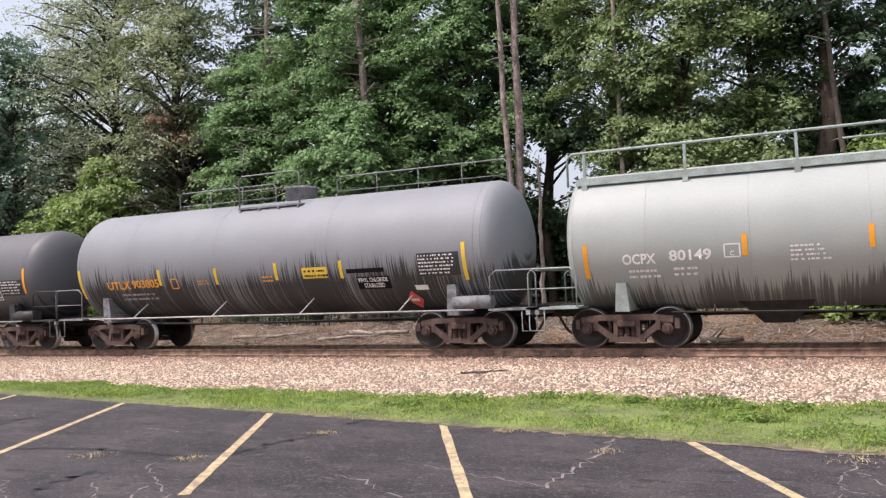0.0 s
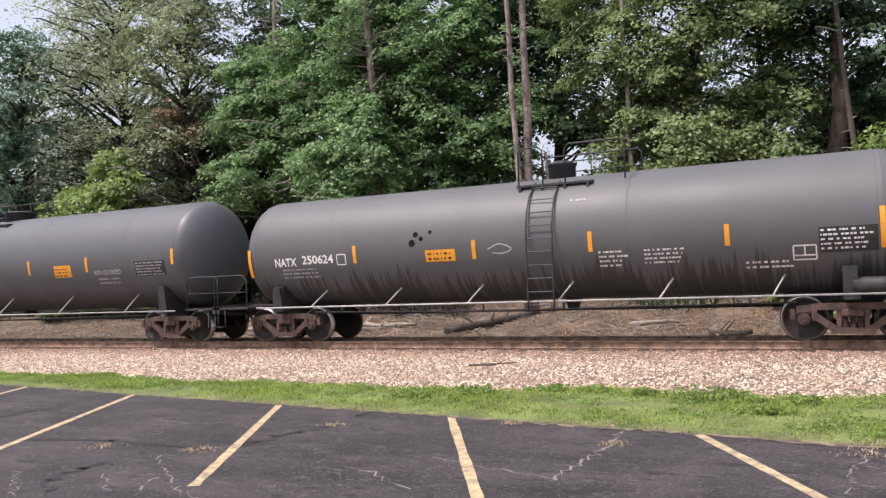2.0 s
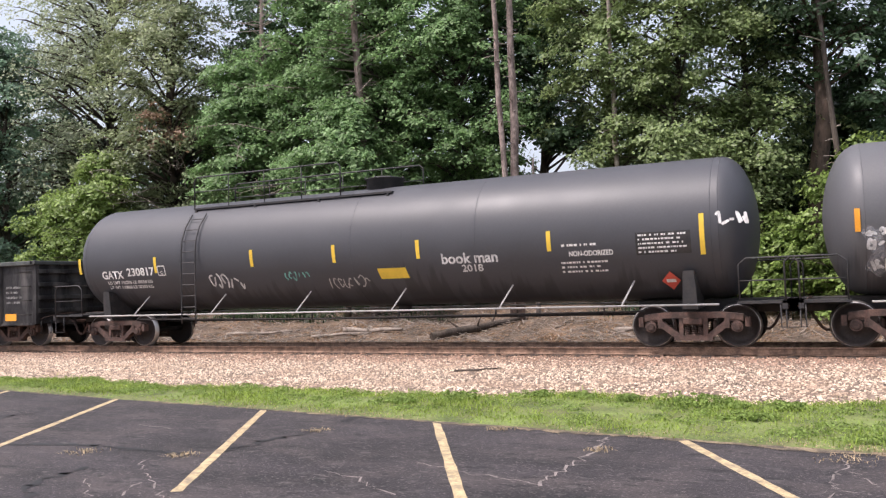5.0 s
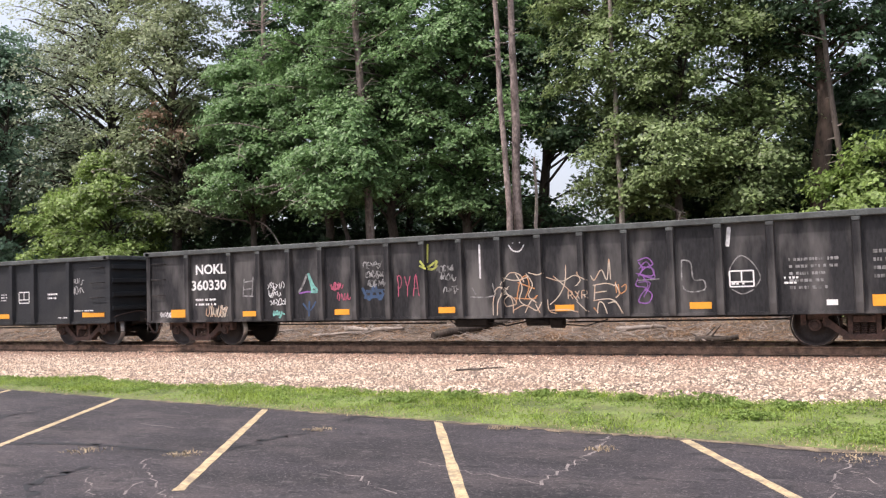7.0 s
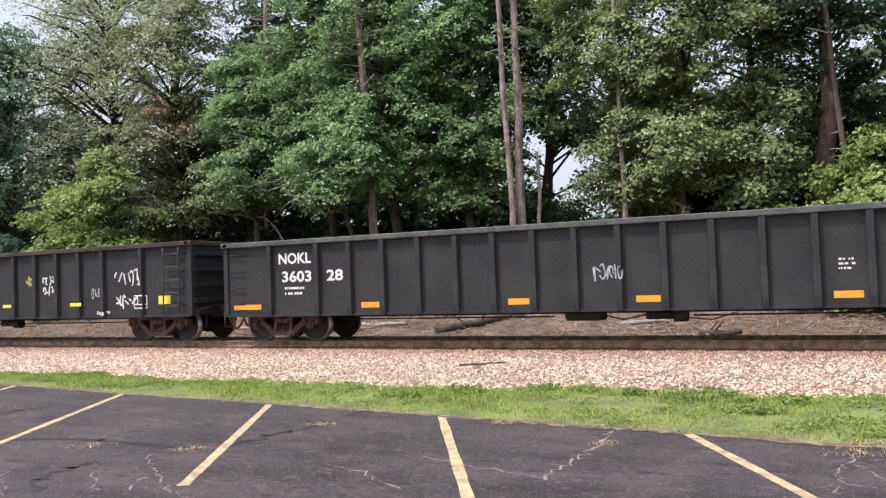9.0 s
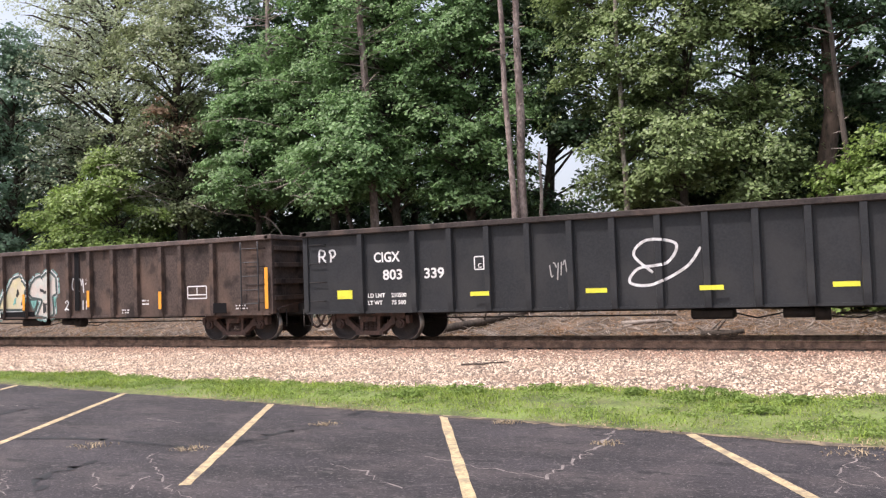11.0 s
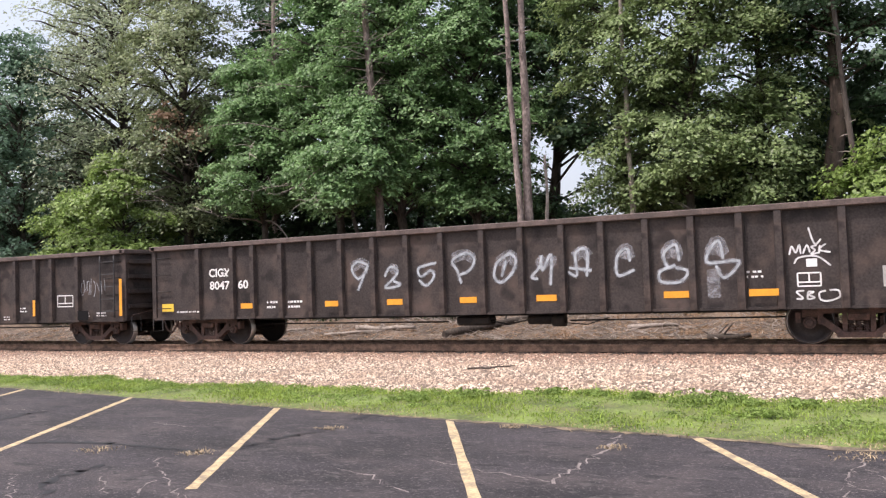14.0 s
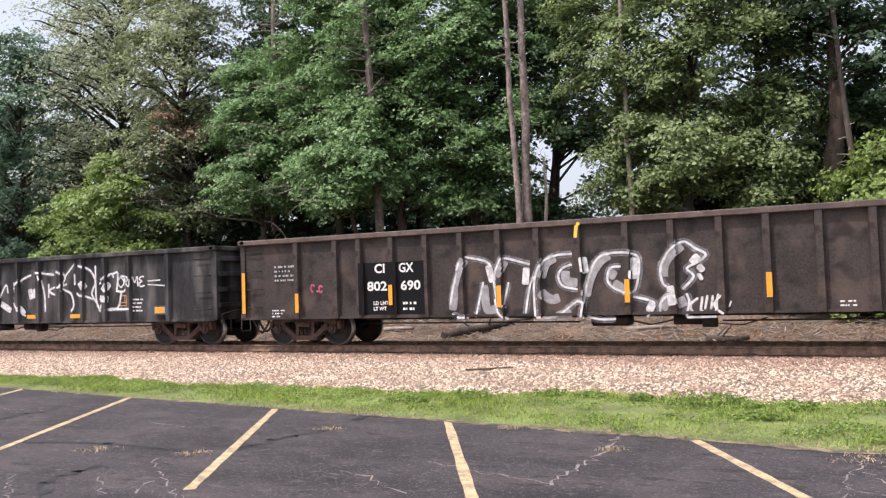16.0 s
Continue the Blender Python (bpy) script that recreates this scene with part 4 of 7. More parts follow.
def patch(surface, x0, x1, z0, z1, name, mat, parent, lift=0.004, label="", slant=0.0, cells=6):
    v, f = [], []
    for i in range(cells + 1):
        for j in range(cells + 1):
            v.append((x0 + (x1 - x0) * i / cells + slant * j / cells, z0 + (z1 - z0) * j / cells))
    for i in range(cells):
        for j in range(cells):
            a = i * (cells + 1) + j
            f.append((a, a + cells + 1, a + cells + 2, a + 1))
    if x1 - x0 < 0.8 and surface(0.0, 1.2) in (SHEET, RIB):                                   # a small stiff plate lies on the ribs
        y = min(surface(*p) for p in v)
        return on_side(lambda a_, b_: y, v, f, name, mat, parent, lift, label)
    return on_side(surface, v, f, name, mat, parent, lift, label)


def bars(surface, x, z, width, rows, pitch, mat, parent, seed=0, name="small_print", fill=0.8):
    """Rows of unreadable small print as plain bars."""
    rnd = random.Random(seed)
    v, f = [], []
    for r in range(rows):
        px = x
        end = x + width * rnd.uniform(0.75, 1.0)
        while px < end:
            l = rnd.uniform(0.02, 0.085)
            k = len(v)
            v += [(px, z - r * pitch), (px + l, z - r * pitch), (px + l, z - r * pitch + pitch * 0.42), (px, z - r * pitch + pitch * 0.42)]
            f.append((k, k + 1, k + 2, k + 3))
            px += l + rnd.choice((0.012, 0.018, 0.05)) / fill
    return tagged(on_side(surface, v, f, name, mat, parent, 0.008), kind="stuff")


def stroke(surface, pts, width, name, mat, parent, lift=0.005, label=""):
    """A painted line through x, z points, cut fine enough to follow the ribs of the side."""
    fine = []
    for a, b_ in zip(pts, pts[1:]):
        n = max(1, int(math.dist(a, b_) / 0.035))
        fine += [(a[0] + (b_[0] - a[0]) * i / n, a[1] + (b_[1] - a[1]) * i / n) for i in range(n)]
    fine.append(pts[-1])
    v, f = [], []
    m = max(1, int(round(width / 0.05)))
    for k, (x, z) in enumerate(fine):
        p, q = fine[max(k - 1, 0)], fine[min(k + 1, len(fine) - 1)]
        l = math.dist(p, q) or 1
        end = 0.72 if k in (0, len(fine) - 1) else 1.0
        nx, nz = -(q[1] - p[1]) / l * width / 2 * end, (q[0] - p[0]) / l * width / 2 * end
        v += [(x + nx * (1 - 2 * i / m), z + nz * (1 - 2 * i / m)) for i in range(m + 1)]
        if k:
            for i in range(m):
                a0, b0 = (k - 1) * (m + 1) + i, k * (m + 1) + i
                f.append((a0, a0 + 1, b0 + 1, b0))
    return v, f


def scrawl(surface, lines, width, name, mat, parent, lift=0.005, label=""):
    """Several painted strokes as one patch of graffiti."""
    V, F, up = [], [], []
    for n, pts in enumerate(lines):
        v, f = stroke(surface, curve(pts), width, name, mat, parent)
        F += [tuple(i + len(V) for i in q) for q in f]
        V += v
        up += [lift + 0.0006 * (n % 8) + 0.00001 * (k % 200) for k in range(len(f))]
    return tagged(on_side(surface, V, F, name, mat, parent, lift, label, up), kind="stuff")


def curve(pts, steps=6):
    """A smooth line through the points."""
    if len(pts) < 3:
        return list(pts)
    out = []
    P = [pts[0], *pts, pts[-1]]
    for i in range(1, len(P) - 2):
        p0, p1, p2, p3 = P[i - 1], P[i], P[i + 1], P[i + 2]
        for k in range(steps):
            t = k / steps
            out.append(tuple(0.5 * (2 * p1[c] + (p2[c] - p0[c]) * t + (2 * p0[c] - 5 * p1[c] + 4 * p2[c] - p3[c]) * t * t + (3 * p1[c] - p0[c] - 3 * p2[c] + p3[c]) * t ** 3) for c in (0, 1)))
    out.append(tuple(pts[-1]))
    return out


LETTER = {   # strokes in a unit square, for sprayed letters
    "C": [[(0.9, 0.85), (0.55, 1.0), (0.12, 0.7), (0.1, 0.3), (0.5, 0.0), (0.92, 0.2)]],
    "H": [[(0.12, 1.0), (0.08, 0.0)], [(0.88, 1.0), (0.92, 0.0)], [(0.1, 0.5), (0.9, 0.5)]],
    "A": [[(0.0, 0.0), (0.22, 0.5), (0.42, 0.98), (0.58, 0.98), (0.78, 0.5), (1.0, 0.0)], [(0.2, 0.38), (0.8, 0.38)]],
    "O": [[(0.5, 1.0), (0.1, 0.7), (0.1, 0.3), (0.5, 0.0), (0.9, 0.3), (0.9, 0.7), (0.5, 1.0)]],
    "S": [[(0.92, 0.88), (0.5, 1.0), (0.1, 0.75), (0.5, 0.52), (0.9, 0.28), (0.5, 0.0), (0.05, 0.12)]],
    "M": [[(0.0, 0.0), (0.12, 1.0), (0.5, 0.4), (0.88, 1.0), (1.0, 0.0)]],
    "E": [[(0.9, 0.95), (0.4, 0.95), (0.15, 0.72), (0.5, 0.52), (0.1, 0.3), (0.35, 0.0), (0.95, 0.1)]],
    "G": [[(0.9, 0.85), (0.5, 1.0), (0.1, 0.6), (0.15, 0.2), (0.55, 0.0), (0.95, 0.25), (0.9, 0.5), (0.5, 0.48)]],
    "R": [[(0.1, 0.0), (0.15, 1.0), (0.7, 0.98), (0.85, 0.72), (0.6, 0.5), (0.15, 0.5)], [(0.45, 0.5), (0.95, 0.0)]],
    "P": [[(0.3, 0.0), (0.35, 0.6), (0.2, 0.95), (0.7, 1.0), (0.9, 0.7), (0.6, 0.42), (0.25, 0.5)]],
    "9": [[(0.85, 0.7), (0.55, 0.5), (0.2, 0.7), (0.45, 1.0), (0.85, 0.9), (0.8, 0.5), (0.4, 0.0)]],
    "2": [[(0.15, 0.75), (0.5, 1.0), (0.85, 0.75), (0.5, 0.35), (0.1, 0.02), (0.5, 0.1), (0.95, 0.0)]],
    "5": [[(0.9, 1.0), (0.3, 0.95), (0.25, 0.55), (0.7, 0.6), (0.85, 0.3), (0.5, 0.0), (0.1, 0.15)]],
    "8": [[(0.5, 0.52), (0.15, 0.78), (0.5, 1.0), (0.85, 0.78), (0.5, 0.52), (0.05, 0.25), (0.5, 0.0), (0.95, 0.25), (0.5, 0.52)]],
    "K": [[(0.15, 1.0), (0.1, 0.0)], [(0.85, 1.0), (0.2, 0.5), (0.95, 0.0)]],
    "V": [[(0.0, 1.0), (0.5, 0.0), (1.0, 1.0)]], "X": [[(0.0, 1.0), (1.0, 0.0)], [(1.0, 1.0), (0.0, 0.0)]], "Y": [[(0.0, 1.0), (0.5, 0.5), (1.0, 1.0)], [(0.5, 0.5), (0.45, 0.0)]],
    "W": [[(0.0, 1.0), (0.25, 0.0), (0.5, 0.7), (0.75, 0.0), (1.0, 1.0)]],
    "I": [[(0.5, 1.0), (0.45, 0.0)]], "T": [[(0.0, 1.0), (1.0, 0.95)], [(0.5, 1.0), (0.45, 0.0)]],
    "/": [[(0.8, 0.95), (0.2, 0.05)]],
}


def sprayed(text, x, z, w, h, pitch):
    """The strokes of sprayed letters, with x, z of the first one's foot."""
    lines = []
    for k, ch in enumerate(text):
        lines += [[(x + k * pitch + a * w, z + b_ * h) for a, b_ in l] for l in LETTER.get(ch, [])]
    return lines


def tag_scribble(x, z, w, h, seed, n=5):
    """An unreadable tag of looping handwriting in one or two lines."""
    rnd = random.Random(seed)
    lines = []
    rows_ = 2 if h > 0.7 * w and n > 5 else 1
    for r in range(rows_):
        zz, hh = z + h * r / rows_, h / rows_ * 0.92
        k, px = 0, x + rnd.uniform(0, 0.1) * w
        while px < x + w * 0.9 and k < n:
            lw = w / n * rnd.uniform(0.8, 1.3) * rows_ ** 0.5
            ang, pts = rnd.uniform(0, 2 * pi), []
            slash = rnd.random() < 0.45
            for i in range(rnd.randrange(2, 4) if slash else rnd.randrange(3, 6)):
                ang += rnd.uniform(2.2, 3.6) if slash else rnd.uniform(0.9, 1.7)
                rr = rnd.uniform(0.5, 1.1)
                pts.append((px + lw * (0.5 + 0.5 * rr * cos(ang)) + 0.12 * hh, zz + hh * (0.5 + 0.5 * rr * sin(ang))))
            lines.append(pts)
            px += lw * rnd.uniform(0.7, 1.0)
            k += 1
    return lines


def ladder(car, x, z0, z1, y0, width, mat, rungs, surface=None):
    ob = None
    b = bmesh.new()
    ys = lambda z: (surface(x, z) - 0.09) if surface else y0
    zs = [z0 + (z1 - z0) * i / 8 for i in range(9)]
    for s in (-1, 1):
        tube(b, [(x + s * width / 2, ys(z), z) for z in zs], 0.022, 5)
    ob = part("ladder", b, mat, car, "steel side ladder")
    for k in range(rungs):
        z = z0 + (z1 - z0) * (k + 0.5) / rungs
        r = bmesh.new()
        rod(r, (x - width / 2, ys(z), z), (x + width / 2, ys(z), z), 0.014, seg=5)
        part("rung", r, mat, ob)
    return ob


# ---------------------------------------------------------------- gondolas
SHEET, RIB = -1.46, -1.565


def gondola(place, half, bogie_half, top, sill, ribs, mat, rim_mat, label, wide=0.13, group="gondola wagons"):
    """An open steel gondola: sheets, rim, ribs, ends, floor and running gear. Returns it and its side's surface."""
    car = empty("gondola_wagon", label, "gondola wagon", group)

    def surface(x, z):
        return RIB if any(abs(x - r) < wide / 2 + 0.028 for r in ribs) and z < top - 0.14 else SHEET

    b = bmesh.new()
    box(b, -half + 0.02, half - 0.02, -1.43, 1.43, sill + 0.05, sill + 0.16)
    part("floor", b, M["black"], car)
    b = bmesh.new()
    box(b, -half + 0.3, half - 0.3, -0.3, 0.3, sill - 0.12, sill + 0.05)
    for x in (-bogie_half, bogie_half):
        box(b, x - 0.18, x + 0.18, -1.4, 1.4, sill - 0.06, sill + 0.05)
    for k in range(11):
        x = -half + 1.2 + (2 * half - 2.4) * k / 10
        box(b, x - 0.06, x + 0.06, -1.4, 1.4, sill - 0.04, sill + 0.05)
    part("centre_sill", b, M["black"], car)
    for s in (-1, 1):
        b = bmesh.new()
        box(b, -half, half, s * 1.43, s * 1.46, sill, top - 0.02)
        part("side_sheet", b, mat, car)
        b = bmesh.new()
        box(b, -half - 0.03, half + 0.03, s * 1.40, s * 1.58, top - 0.13, top, bevel=0.015)
        part("top_rim", b, rim_mat, car)
        b = bmesh.new()
        box(b, -half, half, s * 1.462, s * 1.50, sill - 0.03, sill + 0.03)
        part("side_sill", b, mat, car)
    b = bmesh.new()
    q = [(-wide / 2 - 0.025, -1.463), (-wide / 2, RIB), (wide / 2, RIB), (wide / 2 + 0.025, -1.463)]
    lo = [b.verts.new((x, y + (0.03 if y == RIB else 0), sill - 0.02)) for x, y in q]
    mid = [b.verts.new((x, y, sill + 0.2)) for x, y in q]
    hi = [b.verts.new((x, y, top - 0.132)) for x, y in q]
    for a, c in ((lo, mid), (mid, hi)):
        for i in range(3):
            b.faces.new((a[i], a[i + 1], c[i + 1], c[i]))
    b.faces.new(lo), b.faces.new(hi)
    rib_mesh = finish(b, "rib", mat)
    for x in ribs:
        for s in (0, 180):
            r = part("rib", rib_mesh, None, car)
            r.matrix_basis = pose(x, 0, 0, 0, 0, s)
    for s in (-1, 1):
        b = bmesh.new()
        box(b, s * half - 0.02, s * half + 0.02, -1.43, 1.43, sill, top - 0.02)
        part("end_sheet", b, mat, car)
        for k in range(4):
            z = sill + 0.35 + (top - sill - 0.5) * k / 3.6
            b = bmesh.new()
            box(b, s * half + s * 0.022, s * half + s * 0.12, -1.42, 1.42, z, z + 0.13, bevel=0.01)
            part("end_rib", b, mat, car)
        for yy in (-1.44, 1.44):
            b = bmesh.new()
            box(b, s * half - 0.06, s * half + 0.08, yy - 0.06, yy + 0.06, sill, top - 0.13)
            part("corner_post", b, mat, car)
        b = bmesh.new()
        box(b, s * half - 0.1, s * half + 0.13, -1.58, 1.58, top - 0.12, top + 0.002, bevel=0.015)
        part("end_rim", b, rim_mat, car)
        b = bmesh.new()
        box(b, s * half - 0.4, s * half + 0.25, -0.28, 0.28, 0.66, 1.0, bevel=0.02)
        part("striker", b, M["black"], car)
        for yy in (-1.2, 1.2):
            b = bmesh.new()
            tube(b, [(s * half + 0.16 * s, yy - 0.18, sill + 0.1), (s * half + 0.16 * s, yy - 0.18, 0.42), (s * half + 0.16 * s, yy + 0.18, 0.42), (s * half + 0.16 * s, yy + 0.18, sill + 0.1)], 0.016, 5)
            part("stirrup_step", b, M["black"], car)
    for k in range(4):
        z = sill + 0.3 + k * (top - sill - 0.55) / 3.2
        for xa, xb in ((half - 0.18, half - 0.72), (-half + 0.14, -half + 0.62)):
            b = bmesh.new()
            tube(b, [(xa, SHEET, z), (xa, SHEET - 0.07, z), (xb, SHEET - 0.07, z), (xb, SHEET, z)], 0.013, 5)
            part("grab_iron", b, M["black"], car)
    b = bmesh.new()
    box(b, -0.55, 0.35, -0.9, -0.45, 0.46, 0.69, bevel=0.05)
    rod(b, (1.3, -0.75, 0.58), (1.9, -0.75, 0.58), 0.11, seg=14)
    rod(b, (1.9, -0.75, 0.56), (2.2, -0.75, 0.56), 0.15, seg=12)
    tube(b, [(0.3, -0.85, 0.6), (0.8, -0.85, 0.48), (1.3, -0.8, 0.58)], 0.018, 5)
    tube(b, [(2.2, -0.8, 0.5), (2.7, -0.7, 0.45), (3.2, -0.6, 0.6)], 0.015, 5)
    tube(b, [(-bogie_half + 1, -0.35, 0.55), (-0.9, -0.6, 0.55)], 0.02, 5)
    tube(b, [(bogie_half - 1, -0.35, 0.55), (2.3, -0.7, 0.55)], 0.02, 5)
    part("brake_gear", b, M["black"], car, "black brake reservoir and rods")
    for x in (-bogie_half, bogie_half):
        bogie(car, x, place)
    couplers(car, half)
    return car, surface


def box_outline(surface, x, z, w, h, car, mat=None, split=True):
    """The white stencilled frame that holds service dates."""
    mat = mat or M["white"]
    lines = [[(x, z), (x + w, z)], [(x + w, z), (x + w, z + h)], [(x + w, z + h), (x, z + h)], [(x, z + h), (x, z)]]
    if split:
        lines += [[(x + w / 2, z + h * 0.3), (x + w / 2, z + h)], [(x, z + h * 0.3), (x + w, z + h * 0.3)]]
    return scrawl(surface, lines, 0.03, "service_panel", mat, car, 0.006, "white stencilled service panel")


PAINT = {
    "n330": material("worn_black_wagon_paint", (0.026, 0.0255, 0.027), 0.6, 0, 0.35, 1.1, 25, 0.25, (0.170, 0.160, 0.152), 0.8, stretch=(1, 1, 0.3), gap=(0.47, 0.72), spec=0.22),
    "n328": material("clean_black_wagon_paint", (0.031, 0.033, 0.036), 0.6, 0, 0.2, 0.7, 25, 0.2, (0.05, 0.05, 0.05), 0.5, spec=0.22),
    "brown": material("rusty_brown_wagon_paint", (0.080, 0.060, 0.052), 0.75, 0, 0.35, 0.7, 22, 0.3, (0.185, 0.122, 0.090), 0.75, stretch=(1, 1, 0.7), gap=(0.48, 0.72), specks=[((0.018, 0.015, 0.014), 2.2, 0.56, 0.68, 0.7)], spec=0.22),
    "brown_black": material("sooty_brown_wagon_paint", (0.052, 0.043, 0.040), 0.7, 0, 0.35, 0.8, 22, 0.3, (0.130, 0.094, 0.078), 0.7, gap=(0.49, 0.72), specks=[((0.016, 0.014, 0.014), 2.0, 0.56, 0.68, 0.7)], spec=0.22),
    "rim_green": material("scuffed_green_grey_rim", (0.085, 0.095, 0.09), 0.6, 0, 0.3, 2, 30, 0.3, (0.04, 0.04, 0.04), 0.6),
    "rim_brown": material("worn_brown_rim", (0.125, 0.090, 0.078), 0.7, 0, 0.3, 2, 30, 0.4, (0.06, 0.045, 0.04), 0.6),
    "black_patch": material("fresh_black_patch", (0.009, 0.009, 0.010), 0.8, 0, 0.2, 3, 30, 0.05, spec=0.15),
    "spray_white": material("spray_white", (0.72, 0.72, 0.72), 0.7, 0, 0.15, 4, 30, 0.05, (0.30, 0.29, 0.28), 0.6),
    "spray_blue": material("spray_pale_blue", (0.42, 0.45, 0.48), 0.7, 0, 0.2, 4, 30, 0.05, (0.12, 0.13, 0.14), 0.6),
    "chalk": material("faded_grey_chalk", (0.30, 0.295, 0.29), 0.8, 0, 0.2, 4, 30, 0.05, (0.07, 0.068, 0.066), 0.85, gap=(0.42, 0.6)),
    "spray_peach": material("spray_peach", (0.56, 0.48, 0.38), 0.7, 0, 0.15, 3, 30, 0.05, (0.45, 0.22, 0.09), 0.6, gap=(0.48, 0.62)),
    "spray_silver": material("spray_silver", (0.34, 0.335, 0.34), 0.7, 0, 0.2, 4, 30, 0.05, (0.20, 0.19, 0.19), 0.6),
    "spray_teal": material("spray_teal", (0.20, 0.50, 0.44), 0.7, 0, 0.2, 4, 30, 0.05, (0.09, 0.17, 0.16), 0.7),
    "spray_cream": material("spray_cream", (0.62, 0.55, 0.49), 0.7, 0, 0.15, 2, 30, 0.05, (0.42, 0.58, 0.55), 0.5),
    "spray_gold": material("spray_pale_yellow", (0.62, 0.56, 0.34), 0.7, 0, 0.15, 2, 30, 0.05, (0.60, 0.53, 0.46), 0.5),
    "steel_grey_green": material("dark_outline_paint", (0.060, 0.085, 0.080), 0.7, 0, 0.3, 3, 30, 0.05, (0.12, 0.15, 0.14), 0.4),
    "mist_white": overspray("white_overspray", (0.55, 0.56, 0.60), 0.26),
    "mist_teal": overspray("teal_overspray", (0.34, 0.60, 0.56), 0.55),
    "spray_pink": material("spray_pink", (0.50, 0.10, 0.17), 0.7, 0, 0.2, 4, 30, 0.05, (0.13, 0.05, 0.06), 0.7),
    "spray_purple": material("spray_purple", (0.26, 0.11, 0.36), 0.7, 0, 0.2, 4, 30, 0.05, (0.09, 0.06, 0.11), 0.7),
    "spray_deep_blue": material("spray_deep_blue", (0.038, 0.08, 0.16), 0.7, 0, 0.2, 4, 30, 0.05, (0.035, 0.05, 0.08), 0.7),
    "spray_orange": material("spray_orange", (0.60, 0.27, 0.10), 0.7, 0, 0.2, 4, 30, 0.05, (0.35, 0.20, 0.11), 0.7),
    "spray_lime": material("spray_lime", (0.46, 0.48, 0.10), 0.7, 0, 0.2, 4, 30, 0.05, (0.16, 0.17, 0.06), 0.7),
    "tank_grey": streaked("streaked_grey_tank_paint", (0.225, 0.235, 0.248), (0.16, 0.163, 0.170), 1.75, 2.75, 0.88, 0.55, 40.0),
    "tank_dark": streaked("dark_grey_tank_paint", (0.110, 0.110, 0.115), (0.080, 0.078, 0.080), 1.3, 2.3, 0.6, 0.5, 14.0),
    "tank_long": streaked("charcoal_tank_paint", (0.103, 0.105, 0.113), (0.080, 0.080, 0.085), 1.2, 2.4, 0.3, 0.46, 22.0),
    "tank_black": streaked("black_tank_paint", (0.062, 0.064, 0.073), (0.045, 0.045, 0.050), 1.2, 2.3, 0.4, 0.45, 5.0),
    "tank_pale": streaked("pale_green_grey_wagon_paint", (0.35, 0.375, 0.355), (0.27, 0.29, 0.285), 1.15, 1.9, 0.7, 0.5, 34.0, drip_tint=(0.03, 0.03, 0.03)),
    "steel_pale": material("pale_green_steel", (0.30, 0.36, 0.34), 0.6, 0, 0.2, 3, 30, 0.2, (0.2, 0.17, 0.14), 0.4),
    "steel_grey": material("grey_painted_steel", (0.22, 0.225, 0.235), 0.6, 0, 0.25, 3, 30, 0.2, (0.06, 0.055, 0.05), 0.6),
    "steel_black": material("black_painted_steel", (0.028, 0.028, 0.030), 0.6, 0, 0.3, 3, 30, 0.2, (0.07, 0.06, 0.055), 0.4),
}


# ---------------------------------------------------------------- tank wagons
def tank_shell(half, zc, R, head, mat, seams=()):
    b = bmesh.new()
    prof = []
    for k in range(10):
        a = pi / 2 * (1 - k / 9)
        prof.append((-half + head * (1 - sin(a)), max(0.02, R * cos(a))))
    body = [(-half + head, R), (-half + head + 0.01, R), (half - head - 0.01, R), (half - head, R)]
    prof = prof[:-1] + body + [(-x, r) for x, r in prof[:-1][::-1]]
    lathe(b, prof, "x", 72)
    bmesh.ops.translate(b, vec=(0, 0, zc), verts=b.verts)
    return finish(b, "tank_shell", mat, True)


